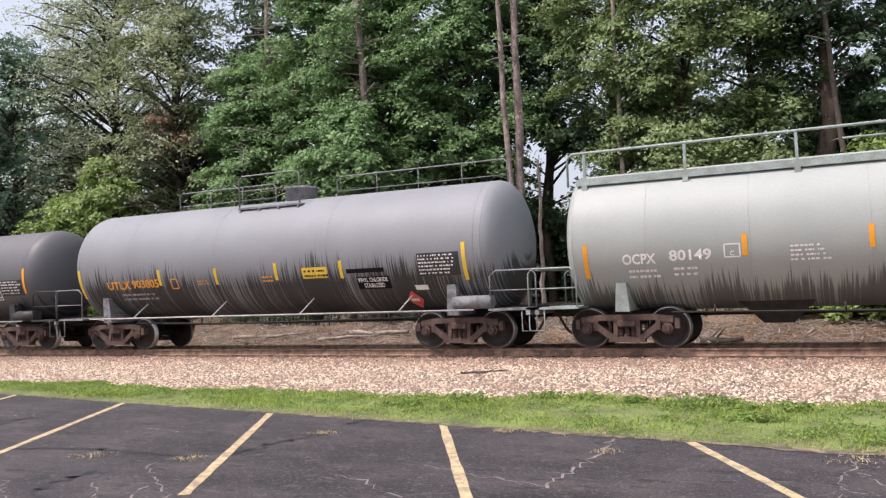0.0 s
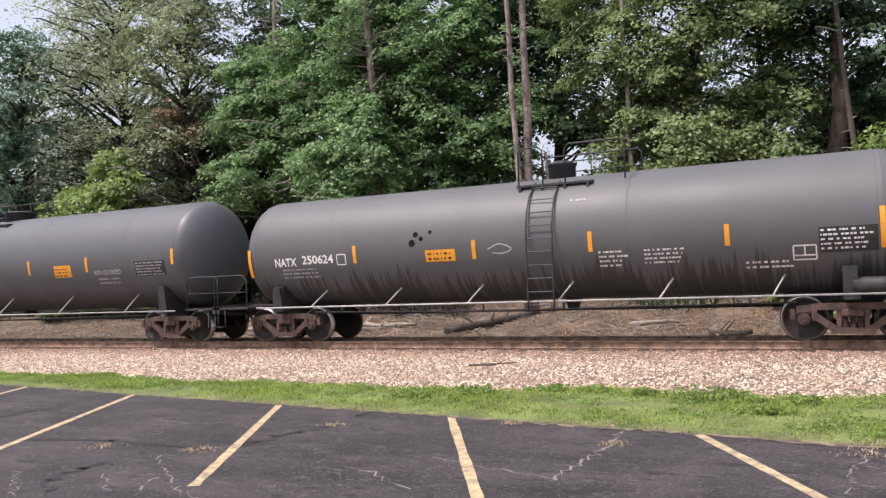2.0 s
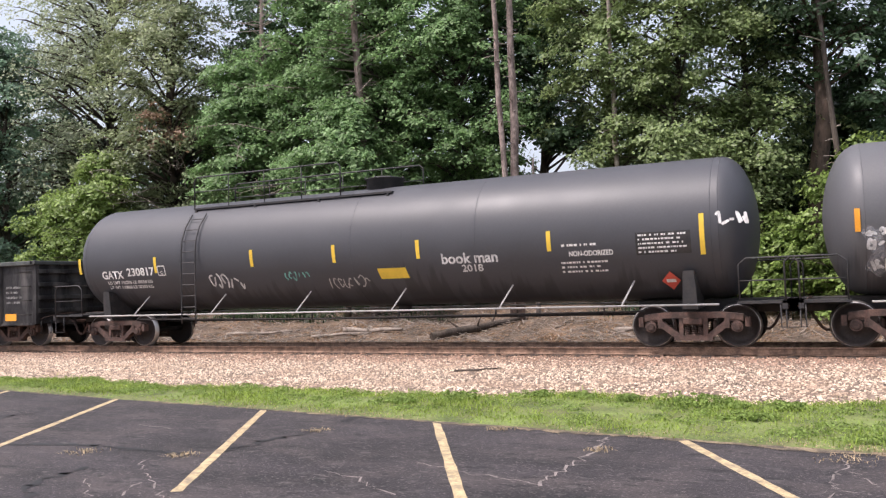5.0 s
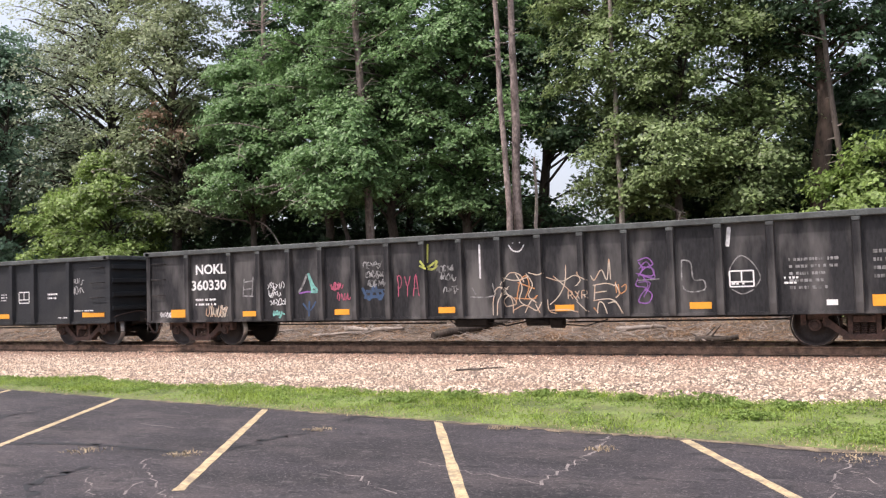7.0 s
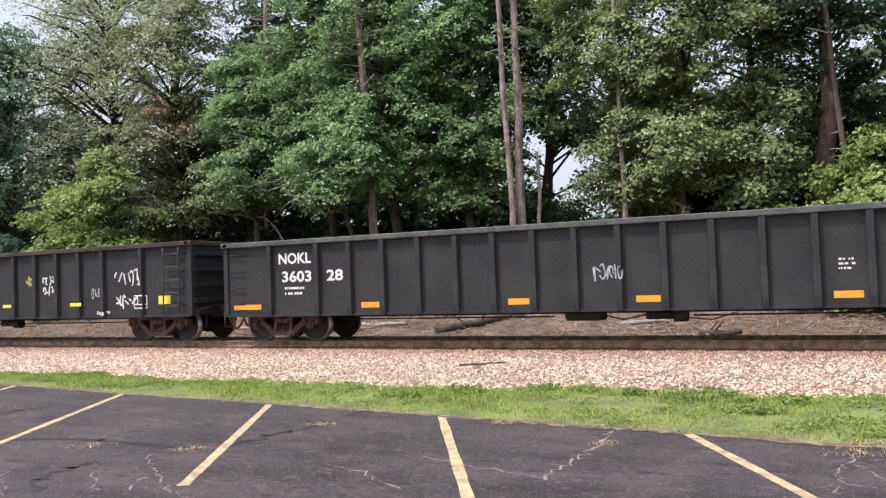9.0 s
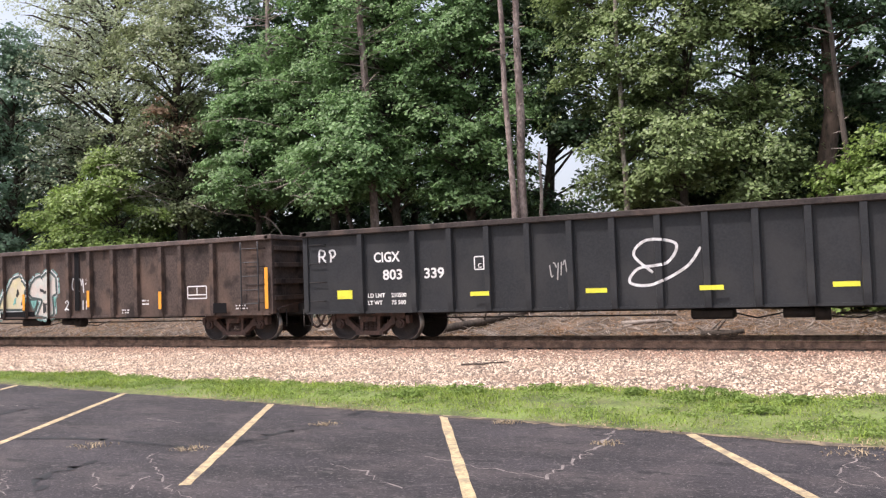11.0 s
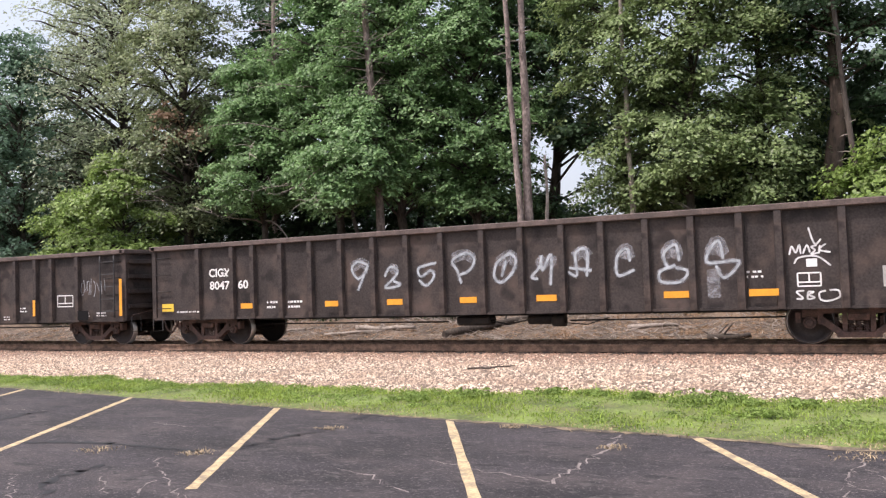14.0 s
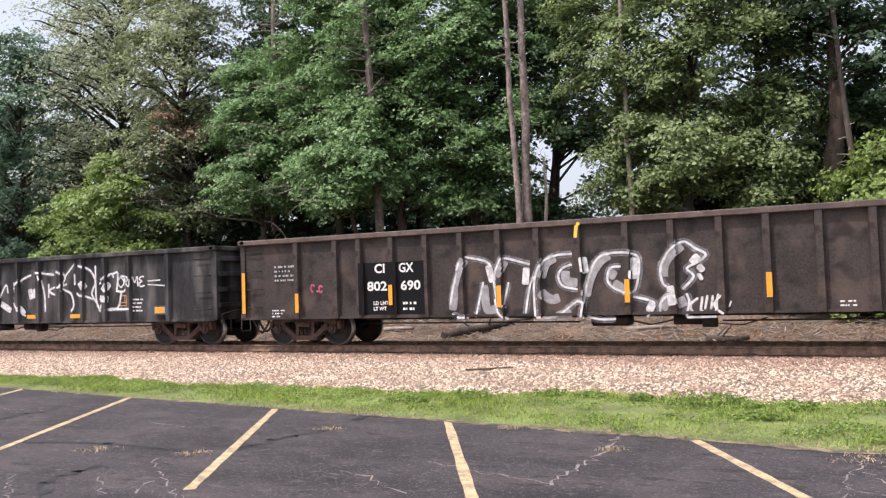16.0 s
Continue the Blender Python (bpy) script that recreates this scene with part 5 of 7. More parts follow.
def tank_wagon(place, half, bogie_half, zc, R, head, shell_mat, steel, label, rail_z=0.95, posts=6, seams=(), name="tank_wagon", shell_x=0.0):
    """A tank wagon's shell, saddles, stub sills, side rails, end platforms and running gear."""
    car = empty(name, label, "tank wagon" if name == "tank_wagon" else "hopper wagon", "tank wagons")

    def surface(x, z):
        return -sqrt(max(0.01, R * R - (z - zc) ** 2))

    sh = part("tank_shell", tank_shell(half, zc, R, head, shell_mat, seams), None, car)
    sh.location.x = shell_x
    for sx in (*seams, -half + head, half - head):
        b = bmesh.new()
        lathe(b, [(sx - 0.015, R - 0.01), (sx - 0.008, R + 0.006), (sx + 0.008, R + 0.006), (sx + 0.015, R - 0.01)], "x", 64)
        bmesh.ops.delete(b, geom=[f for f in b.faces if len(f.verts) > 4], context="FACES")
        bmesh.ops.translate(b, vec=(0, 0, zc), verts=b.verts)
        part("weld_seam", b, shell_mat, car)
    end = bogie_half + 2.15
    for s in (-1, 1):
        b = bmesh.new()
        x = s * bogie_half
        box(b, x - 0.14, x + 0.14, -1.3, 1.3, 0.84, zc - R + 0.55)
        for yy in (-1, 1):
            vs = [(x - 0.16, yy * 1.36, 0.84), (x + 0.16, yy * 1.36, 0.84), (x + 0.11, yy * 1.42, zc - 0.95), (x - 0.11, yy * 1.42, zc - 0.95)]
            lo = [b.verts.new(v) for v in vs]
            hi = [b.verts.new((v[0], v[1] - yy * 0.16, v[2])) for v in vs]
            b.faces.new(lo), b.faces.new(hi[::-1])
            for i in range(4):
                b.faces.new((lo[i], hi[i], hi[(i + 1) % 4], lo[(i + 1) % 4]))
        part("saddle", b, steel, car, "steel saddle over the bogie")
        b = bmesh.new()
        box(b, s * (bogie_half - 1.3) if s > 0 else -end, end if s > 0 else -(bogie_half - 1.3), -0.3, 0.3, 0.72, 1.02, bevel=0.02)
        part("stub_sill", b, M["black"], car)
        b = bmesh.new()
        px0, px1 = sorted((s * (bogie_half + 0.95), s * end))
        box(b, px0, px1, -1.45, 1.45, 0.93, 0.98)
        box(b, s * end - 0.05, s * end + 0.05, -1.45, 1.45, 0.82, 0.98)
        part("end_platform", b, steel, car)
        b = bmesh.new()
        for yy in (-1.42, 1.42):
            xe = s * (end - 0.02)
            xi = s * (bogie_half + 1.0)
            tube(b, [(xe, yy, 0.96), (xe, yy, 1.75), (xe - s * 0.1, yy, 1.86), (xi + s * 0.15, yy, 1.86), (xi, yy, 1.74), (xi, yy, 0.96)], 0.02, 6)
            tube(b, [(xe, yy, 1.4), (xi, yy, 1.4)], 0.014, 5)
            tube(b, [(xe, yy, 0.96), (xe, yy, 0.45), (xe - s * 0.36, yy, 0.45), (xe - s * 0.36, yy, 0.96)], 0.016, 5)
        tube(b, [(s * end, -1.42, 1.86), (s * end, -0.5, 1.86), (s * end, 0.5, 1.86), (s * end, 1.42, 1.86)], 0.018, 6)
        part("end_handrail", b, steel, car)
        bogie(car, s * bogie_half, place)
    couplers(car, end - 0.15)
    if rail_z:
        for s in (-1, 1):
            b = bmesh.new()
            tube(b, [(-bogie_half - 0.6, s * 1.50, rail_z), (bogie_half + 0.6, s * 1.50, rail_z)], 0.022, 6)
            part("side_rail", b, M["grey_text"], car, "pale pipe rail along the tank's foot")
        for k in range(posts):
            x = -bogie_half + 1.3 + (2 * bogie_half - 2.6) * k / (posts - 1)
            z1 = zc - R * 0.72
            b = bmesh.new()
            rod(b, (x - 0.12, -1.5, rail_z), (x + 0.1, surface(x, z1), z1), 0.020, seg=5)
            part("rail_bracket", b, M["grey_text"], car)
    b = bmesh.new()
    tube(b, [(-bogie_half + 1.0, -1.1, 0.80), (-1.0, -1.1, 0.74), (bogie_half - 1.0, -1.1, 0.80)], 0.02, 6)
    for k in range(6):
        x = -bogie_half + 1.9 + (2 * bogie_half - 3.8) * k / 5
        rod(b, (x, -1.1, 0.74), (x, -1.1, 0.95), 0.025, seg=6)
    tube(b, [(-bogie_half + 0.9, 0.1, 0.7), (bogie_half - 0.9, 0.1, 0.7)], 0.03, 6)
    rod(b, (0.9, 0, zc - R + 0.02), (0.9, 0, zc - R - 0.22), 0.2, 0.14, 12)
    part("underframe", b, M["black"], car)
    return car, surface


def reflectors(surface, spots, mat, car, w=0.10, h=0.45):
    for x, z in spots:
        patch(surface, x - w / 2, x + w / 2, z - h / 2, z + h / 2, "reflector", mat, car, 0.008, "retroreflective strip", cells=4)


def dome(car, x, z, r, h, steel, rails, platform):
    """A manway dome with its platform and railing on top of the tank."""
    b = bmesh.new()
    lathe(b, [(z - 0.1, r), (z + h * 0.75, r), (z + h * 0.78, r * 1.07), (z + h * 0.85, r * 1.07), (z + h, r * 0.6), (z + h * 1.03, 0.03)], "z", 24)
    for v in b.verts:
        v.co.x += x
    d = part("manway_dome", b, steel, car, "bolted manway dome on the tank's top")
    for k in range(8):
        th = 2 * pi * k / 8
        b = bmesh.new()
        rod(b, (x + r * 1.08 * cos(th), r * 1.08 * sin(th), z + h * 0.70), (x + r * 1.08 * cos(th), r * 1.08 * sin(th), z + h * 0.92), 0.025, seg=6)
        part("bolt", b, steel, d)
    x0, x1 = platform
    b = bmesh.new()
    box(b, x0, x1, -0.95, -0.45, z - 0.22, z - 0.17)
    for k in range(4):
        xx = x0 + 0.1 + (x1 - x0 - 0.2) * k / 3
        box(b, xx - 0.03, xx + 0.03, -0.98, -0.5, z - 0.36, z - 0.22)
    part("top_platform", b, steel, car)
    for xa, xb, y in rails:
        b = bmesh.new()
        tube(b, [(xa, y, z - 0.2), (xa, y, z + 0.62), (xa + 0.1, y, z + 0.72), (xb - 0.1, y, z + 0.72), (xb, y, z + 0.62), (xb, y, z - 0.2)], 0.02, 6)
        tube(b, [(xa, y, z + 0.3), (xb, y, z + 0.3)], 0.014, 5)
        k = max(1, int((xb - xa) / 1.2))
        for i in range(1, k):
            tube(b, [(xa + (xb - xa) * i / k, y, z - 0.2), (xa + (xb - xa) * i / k, y, z + 0.72)], 0.014, 5)
        part("guard_rail", b, steel, car)


def placard(surface, x, z, car, s=0.2):
    v = [(x - s, z), (x, z - s), (x + s, z), (x, z + s)]
    p_ = on_side(surface, v, [(0, 1, 2, 3)], "hazard_placard", M["red"], car, 0.05, "red diamond hazard placard")
    patch(surface, x - s * 0.5, x + s * 0.5, z - 0.035, z + 0.035, "placard_number", M["white"], p_, 0.056, cells=1)
    return p_


# ---------------------------------------------------------------- the train, from its front
CARS = []            # (wagon, its place along the train)


def hopper_pale(place):
    car, sf = tank_wagon(place, 9.45, 8.1, 2.42, 1.60, 0.35, PAINT["tank_pale"], PAINT["steel_pale"], "pale green-grey cylindrical hopper wagon with roof walkway", 0, seams=(-7.5, -5.4, -3.2, -1.0, 1.2, 3.4, 5.6), name="hopper_wagon")
    b = bmesh.new()
    box(b, -9.1, 9.1, -1.0, -0.2, 3.80, 3.86)
    box(b, -9.1, 9.1, -1.06, -0.98, 3.70, 3.86)
    part("roof_walkway", b, PAINT["steel_pale"], car, "pale steel roof walkway")
    for k in range(9):
        x = -8.9 + 17.8 * k / 8
        b = bmesh.new()
        box(b, x - 0.06, x + 0.06, -1.1, -0.85, 3.55, 3.72)
        part("walkway_bracket", b, PAINT["steel_pale"], car)
        b = bmesh.new()
        box(b, x - 0.03, x + 0.03, -1.06, -1.0, 3.86, 4.42)
        part("rail_post", b, PAINT["steel_pale"], car)
    b = bmesh.new()
    tube(b, [(-9.3, -1.03, 3.7), (-9.3, -1.03, 4.35), (-9.2, -1.03, 4.45), (-2.7, -1.03, 4.45), (-2.6, -1.03, 4.40), (-2.55, -1.03, 3.86)], 0.03, 6)
    tube(b, [(-3.6, -1.03, 4.2), (-2.6, -1.03, 4.2)], 0.02, 6)
    tube(b, [(-1.0, -1.03, 3.86), (-1.0, -1.03, 4.45), (9.2, -1.03, 4.45), (9.2, -1.03, 3.8)], 0.03, 6)
    part("guard_rail", b, PAINT["steel_pale"], car)
    lettering(sf, "OCPX", -8.02, 1.86, 0.21, M["white"], car, 0.72)
    lettering(sf, "80149", -7.02, 1.90, 0.21, M["white"], car, 0.86)
    bars(sf, -7.9, 1.68, 0.75, 2, 0.12, M["white"], car, 1)
    bars(sf, -6.95, 1.70, 0.5, 2, 0.12, M["white"], car, 2)
    bars(sf, -4.65, 2.06, 0.7, 4, 0.09, M["white"], car, 3)
    box_outline(sf, -5.9, 1.92, 0.3, 0.26, car, split=False)
    lettering(sf, "C", -5.80, 1.95, 0.09, M["white"], car)
    reflectors(sf, [(-8.82, 2.1), (-8.82, 1.8), (-5.5, 2.15), (-3.2, 2.2), (0.5, 2.2), (4.5, 2.2), (8.6, 2.2)], M["orange"], car)
    for x in (-5.0, -1.7, 1.7, 5.0):
        b = bmesh.new()
        vs = [b.verts.new(v) for v in ((x - 1.0, -0.9, 1.25), (x + 1.0, -0.9, 1.25), (x + 1.0, 0.9, 1.25), (x - 1.0, 0.9, 1.25), (x - 0.3, -0.35, 0.5), (x + 0.3, -0.35, 0.5), (x + 0.3, 0.35, 0.5), (x - 0.3, 0.35, 0.5))]
        for q in ((0, 1, 5, 4), (1, 2, 6, 5), (2, 3, 7, 6), (3, 0, 4, 7), (4, 5, 6, 7)):
            b.faces.new([vs[i] for i in q])
        part("hopper_outlet", b, M["black"], car)
    return car


def tank_grey(place):
    car, sf = tank_wagon(place, 7.2, 5.72, 2.53, 1.62, 0.62, PAINT["tank_grey"], PAINT["steel_grey"], "grey tank wagon with black drip streaks and yellow lettering", 0.96, 4, (-4.6, -1.4, 2.3, 6.4))
    dome(car, 0.46, 4.13, 0.43, 0.42, PAINT["steel_grey"], [(-1.0, 1.05, -0.92), (-4.9, -1.1, 0.9), (1.1, 6.4, 0.9)], (-1.05, 1.12))
    lettering(sf, "UTLX", -5.54, 1.82, 0.22, M["orange"], car, 0.93)
    lettering(sf, "903805", -4.54, 1.84, 0.22, M["orange"], car, 1.03)
    bars(sf, -5.1, 1.62, 1.6, 2, 0.13, M["grey_text"], car, 4)
    reflectors(sf, [(-6.60, 2.2), (-6.60, 1.8), (-3.43, 2.1), (-1.37, 2.06), (0.67, 2.1), (2.7, 2.07), (6.15, 2.35), (6.15, 1.9)], M["yellow"], car)
    patch(sf, 1.50, 2.28, 1.88, 2.16, "notice", M["yellow"], car, label="yellow notice panel with small print")
    bars(sf, 1.56, 2.04, 0.7, 2, 0.12, M["black"], car, 5)
    bars(sf, -2.05, 1.93, 0.42, 2, 0.07, M["orange"], car, 66)
    bars(sf, 0.2, 1.95, 0.4, 2, 0.1, M["orange"], car, 6)
    patch(sf, 2.85, 3.95, 1.96, 2.07, "black_patch", PAINT["black_patch"], car)
    patch(sf, 3.10, 4.05, 1.55, 1.86, "black_patch", PAINT["black_patch"], car)
    lettering(sf, "VINYL CHLORIDE", 3.14, 1.73, 0.10, M["white"], car, 0.86, 0.009)
    lettering(sf, "STABILIZED", 3.28, 1.59, 0.10, M["white"], car, 0.6, 0.009)
    box_outline(sf, -3.03, 1.78, 0.24, 0.26, car, M["orange"], split=False)
    patch(sf, 4.9, 6.02, 1.80, 2.36, "stencil_panel", PAINT["steel_black"], car, label="panel of white stencilled test dates")
    bars(sf, 4.93, 2.28, 1.05, 6, 0.085, M["white"], car, 7)
    patch(sf, 4.7, 5.05, 1.48, 1.60, "white_plate", M["white"], car, 0.01)
    placard(sf, 4.55, 1.24, car, 0.23)
    b = bmesh.new()
    rod(b, (5.75, -1.33, 1.14), (6.75, -1.33, 1.14), 0.16, seg=16)
    part("air_reservoir", b, PAINT["steel_grey"], car, "grey air reservoir on the end platform")
    return car


def tank_dark(place):
    car, sf = tank_wagon(place, 8.3, 6.92, 2.43, 1.47, 0.75, PAINT["tank_dark"], PAINT["steel_black"], "dark weathered tank wagon with grime runs and a central ladder", 0.95, 6, (-5.2, 2.6, 7.45))
    dome(car, 0.75, 3.86, 0.33, 0.45, PAINT["steel_black"], [(-0.05, 0.55, -0.9), (1.1, 2.5, -0.9), (-0.05, 2.5, 0.9)], (-0.1, 1.75))
    ladder(car, 0.62, 0.72, 3.75, -1.5, 0.62, PAINT["steel_black"], 10, lambda x, z: sf(x, max(z, 2.43)) if z < 2.43 else sf(x, z))
    lettering(sf, "NATX", -6.92, 2.04, 0.21, M["white"], car, 0.72)
    lettering(sf, "250624", -6.02, 2.08, 0.21, M["white"], car, 0.98)
    box_outline(sf, -4.92, 2.02, 0.26, 0.26, car, split=False)
    bars(sf, -6.7, 1.92, 1.3, 3, 0.10, M["grey_text"], car, 8)
    reflectors(sf, [(-7.75, 2.3), (-7.75, 2.0), (-4.38, 2.26), (-1.05, 2.22), (1.78, 2.25), (4.68, 2.23), (7.53, 2.4), (7.53, 2.05)], M["orange"], car)
    patch(sf, -2.35, -1.55, 1.98, 2.26, "notice", M["orange"], car, label="yellow notice panel with small print")
    bars(sf, -2.28, 2.14, 0.7, 2, 0.12, M["black"], car, 9)
    bars(sf, 1.95, 1.98, 0.6, 4, 0.10, M["white"], car, 10)
    bars(sf, 2.95, 1.98, 0.9, 4, 0.09, M["white"], car, 11)
    bars(sf, 5.0, 1.62, 0.9, 2, 0.10, M["white"], car, 12)
    box_outline(sf, 5.92, 1.66, 0.42, 0.28, car)
    patch(sf, 6.4, 7.45, 1.78, 2.28, "stencil_panel", PAINT["steel_black"], car, label="panel of white stencilled test dates")
    bars(sf, 6.43, 2.2, 0.98, 5, 0.09, M["white"], car, 13)
    bars(sf, 1.3, 3.2, 0.42, 1, 0.1, M["grey_text"], car, 14)
    scrawl(sf, [[(-0.7, 2.2), (-0.4, 2.32), (-0.1, 2.2), (-0.3, 2.1), (-0.6, 2.12)]], 0.03, "chalk_mark", M["grey_text"], car)
    for x, z, r in ((-2.6, 2.66, 0.07), (-2.7, 2.45, 0.09), (-2.2, 2.7, 0.05), (-2.45, 2.55, 0.06)):
        th = [2 * pi * i / 10 for i in range(10)]
        on_side(sf, [(x + r * cos(a), z + r * sin(a)) for a in th], [tuple([0, i, i + 1]) for i in range(1, 9)], "soot_spot", PAINT["black_patch"], car)
    b = bmesh.new()
    rod(b, (6.95, -1.28, 1.12), (7.95, -1.28, 1.12), 0.16, seg=16)
    part("air_reservoir", b, PAINT["steel_black"], car, "black air reservoir on the end platform")
    return car


def tank_long(place):
    car, sf = tank_wagon(place, 9.8, 8.4, 2.60, 1.58, 0.75, PAINT["tank_long"], PAINT["steel_black"], "long charcoal tank wagon with top walkway and side ladder", 0.93, 6, (-5.6, -1.0, 3.2, 7.0))
    dome(car, 0.45, 4.15, 0.50, 0.34, PAINT["steel_black"], [(-5.1, -0.45, -0.9), (-5.1, 1.0, 0.9)], (-5.15, 1.1))
    ladder(car, -4.9, 0.68, 3.8, -1.55, 0.55, PAINT["steel_black"], 10, lambda x, z: sf(x, max(z, 2.6)))
    lettering(sf, "CGTX", -8.15, 2.07, 0.22, M["white"], car, 0.88)
    lettering(sf, "64844", -7.10, 2.08, 0.22, M["white"], car, 0.98)
    bars(sf, -8.0, 1.92, 1.7, 2, 0.12, M["grey_text"], car, 15)
    box_outline(sf, -5.9, 2.05, 0.22, 0.22, car, M["grey_text"], split=False)
    reflectors(sf, [(-9.18, 2.5), (-6.05, 2.4), (-2.86, 2.42), (0.59, 2.40), (2.9, 2.40), (5.5, 2.40), (9.0, 2.5)], M["orange"], car)
    patch(sf, 0.06, 0.20, 2.18, 2.62, "black_patch", PAINT["black_patch"], car)
    patch(sf, -2.96, -2.16, 1.74, 1.96, "notice", M["yellow"], car, label="yellow notice panel with small print")
    bars(sf, -2.9, 1.86, 0.7, 2, 0.09, M["black"], car, 16)
    patch(sf, 4.05, 4.80, 2.05, 2.42, "notice", M["orange"], car, label="faded orange notice panel")
    bars(sf, 4.1, 2.28, 0.66, 3, 0.1, M["black"], car, 17)
    lettering(sf, "NON-ODORIZED", 5.78, 2.08, 0.13, M["grey_text"], car, 1.12)
    bars(sf, 5.9, 1.92, 1.0, 2, 0.12, M["grey_text"], car, 18)
    patch(sf, 7.5, 8.7, 1.98, 2.42, "stencil_panel", PAINT["steel_black"], car, label="panel of faded stencilled test dates")
    bars(sf, 7.55, 2.34, 1.1, 5, 0.085, M["grey_text"], car, 19)
    placard(sf, 8.25, 1.28, car, 0.22)
    scrawl(sf, [[(-9.05, 2.35), (-8.85, 1.9), (-9.0, 1.5)], [(-8.9, 2.3), (-8.8, 1.7)], [(-9.0, 1.7), (-8.75, 1.45)]], 0.24, "graffiti", PAINT["mist_white"], car, 0.005, "pale overspray on the tank's end")
    scrawl(sf, tag_scribble(-9.1, 1.9, 0.5, 0.5, 5, 6) + tag_scribble(-9.05, 1.45, 0.4, 0.4, 6, 5), 0.06, "graffiti", PAINT["spray_white"], car, 0.012, label="white spray-painted scribble")
    return car


def tank_black(place):
    car, sf = tank_wagon(place, 9.75, 8.4, 2.60, 1.57, 0.7, PAINT["tank_black"], PAINT["steel_black"], "black tank wagon with white lettering and scribbled graffiti", 0.93, 6, (-5.4, 0.2, 3.6, 8.9))
    dome(car, 0.4, 4.13, 0.50, 0.34, PAINT["steel_black"], [(-5.4, -0.45, -0.9), (-5.4, 1.1, 0.9)], (-5.4, 1.1))
    ladder(car, -5.0, 0.68, 3.75, -1.55, 0.5, PAINT["steel_black"], 10, lambda x, z: sf(x, max(z, 2.6)))
    lettering(sf, "GATX", -8.45, 2.02, 0.22, M["white"], car, 0.85)
    lettering(sf, "230817", -7.45, 2.08, 0.22, M["white"], car, 1.05)
    lettering(sf, "LD LMT 152200 LB 69050 KG", -8.3, 1.86, 0.085, M["white"], car, 1.75)
    lettering(sf, "LT WT 110800 LB 50250 KG", -8.3, 1.72, 0.085, M["white"], car, 1.70)
    box_outline(sf, -6.25, 2.06, 0.26, 0.26, car, split=False)
    lettering(sf, "C", -6.17, 2.09, 0.09, M["white"], car)
    reflectors(sf, [(-9.3, 2.42), (-6.32, 2.36), (-2.9, 2.4), (-0.3, 2.4), (2.1, 2.4), (5.41, 2.42), (8.73, 2.6), (8.73, 2.2)], M["yellow"], car)
    patch(sf, 0.95, 1.75, 1.72, 1.98, "notice", M["yellow"], car, label="yellow notice panel with small print", slant=-0.05)
    lettering(sf, "book man", 2.7, 2.02, 0.24, PAINT["spray_white"], car, 1.45)
    lettering(sf, "2018", 3.2, 1.82, 0.16, PAINT["spray_white"], car, 0.55)
    bars(sf, 5.7, 2.28, 1.0, 1, 0.12, M["white"], car, 21)
    lettering(sf, "NON-ODORIZED", 5.85, 2.06, 0.11, M["white"], car, 1.0)
    bars(sf, 5.65, 1.9, 1.0, 3, 0.10, M["white"], car, 22)
    patch(sf, 7.35, 8.5, 2.02, 2.5, "stencil_panel", PAINT["steel_black"], car, label="panel of white stencilled test dates")
    bars(sf, 7.4, 2.42, 1.05, 5, 0.09, M["white"], car, 23)
    placard(sf, 8.0, 1.45, car, 0.2)
    scrawl(sf, tag_scribble(-2.0, 1.78, 0.9, 0.25, 9, 6), 0.04, "graffiti", PAINT["spray_teal"], car, label="teal spray-painted scribble")
    scrawl(sf, tag_scribble(-4.6, 1.6, 1.3, 0.55, 11, 6), 0.05, "graffiti", PAINT["spray_white"], car, label="white spray-painted scribble")
    scrawl(sf, tag_scribble(-0.8, 1.5, 1.5, 0.35, 12, 8), 0.03, "graffiti", M["grey_text"], car, label="faint chalk scribble")
    scrawl(sf, tag_scribble(8.9, 2.5, 0.7, 0.4, 13, 5), 0.06, "graffiti", PAINT["spray_white"], car, label="white spray-painted scribble")
    return car


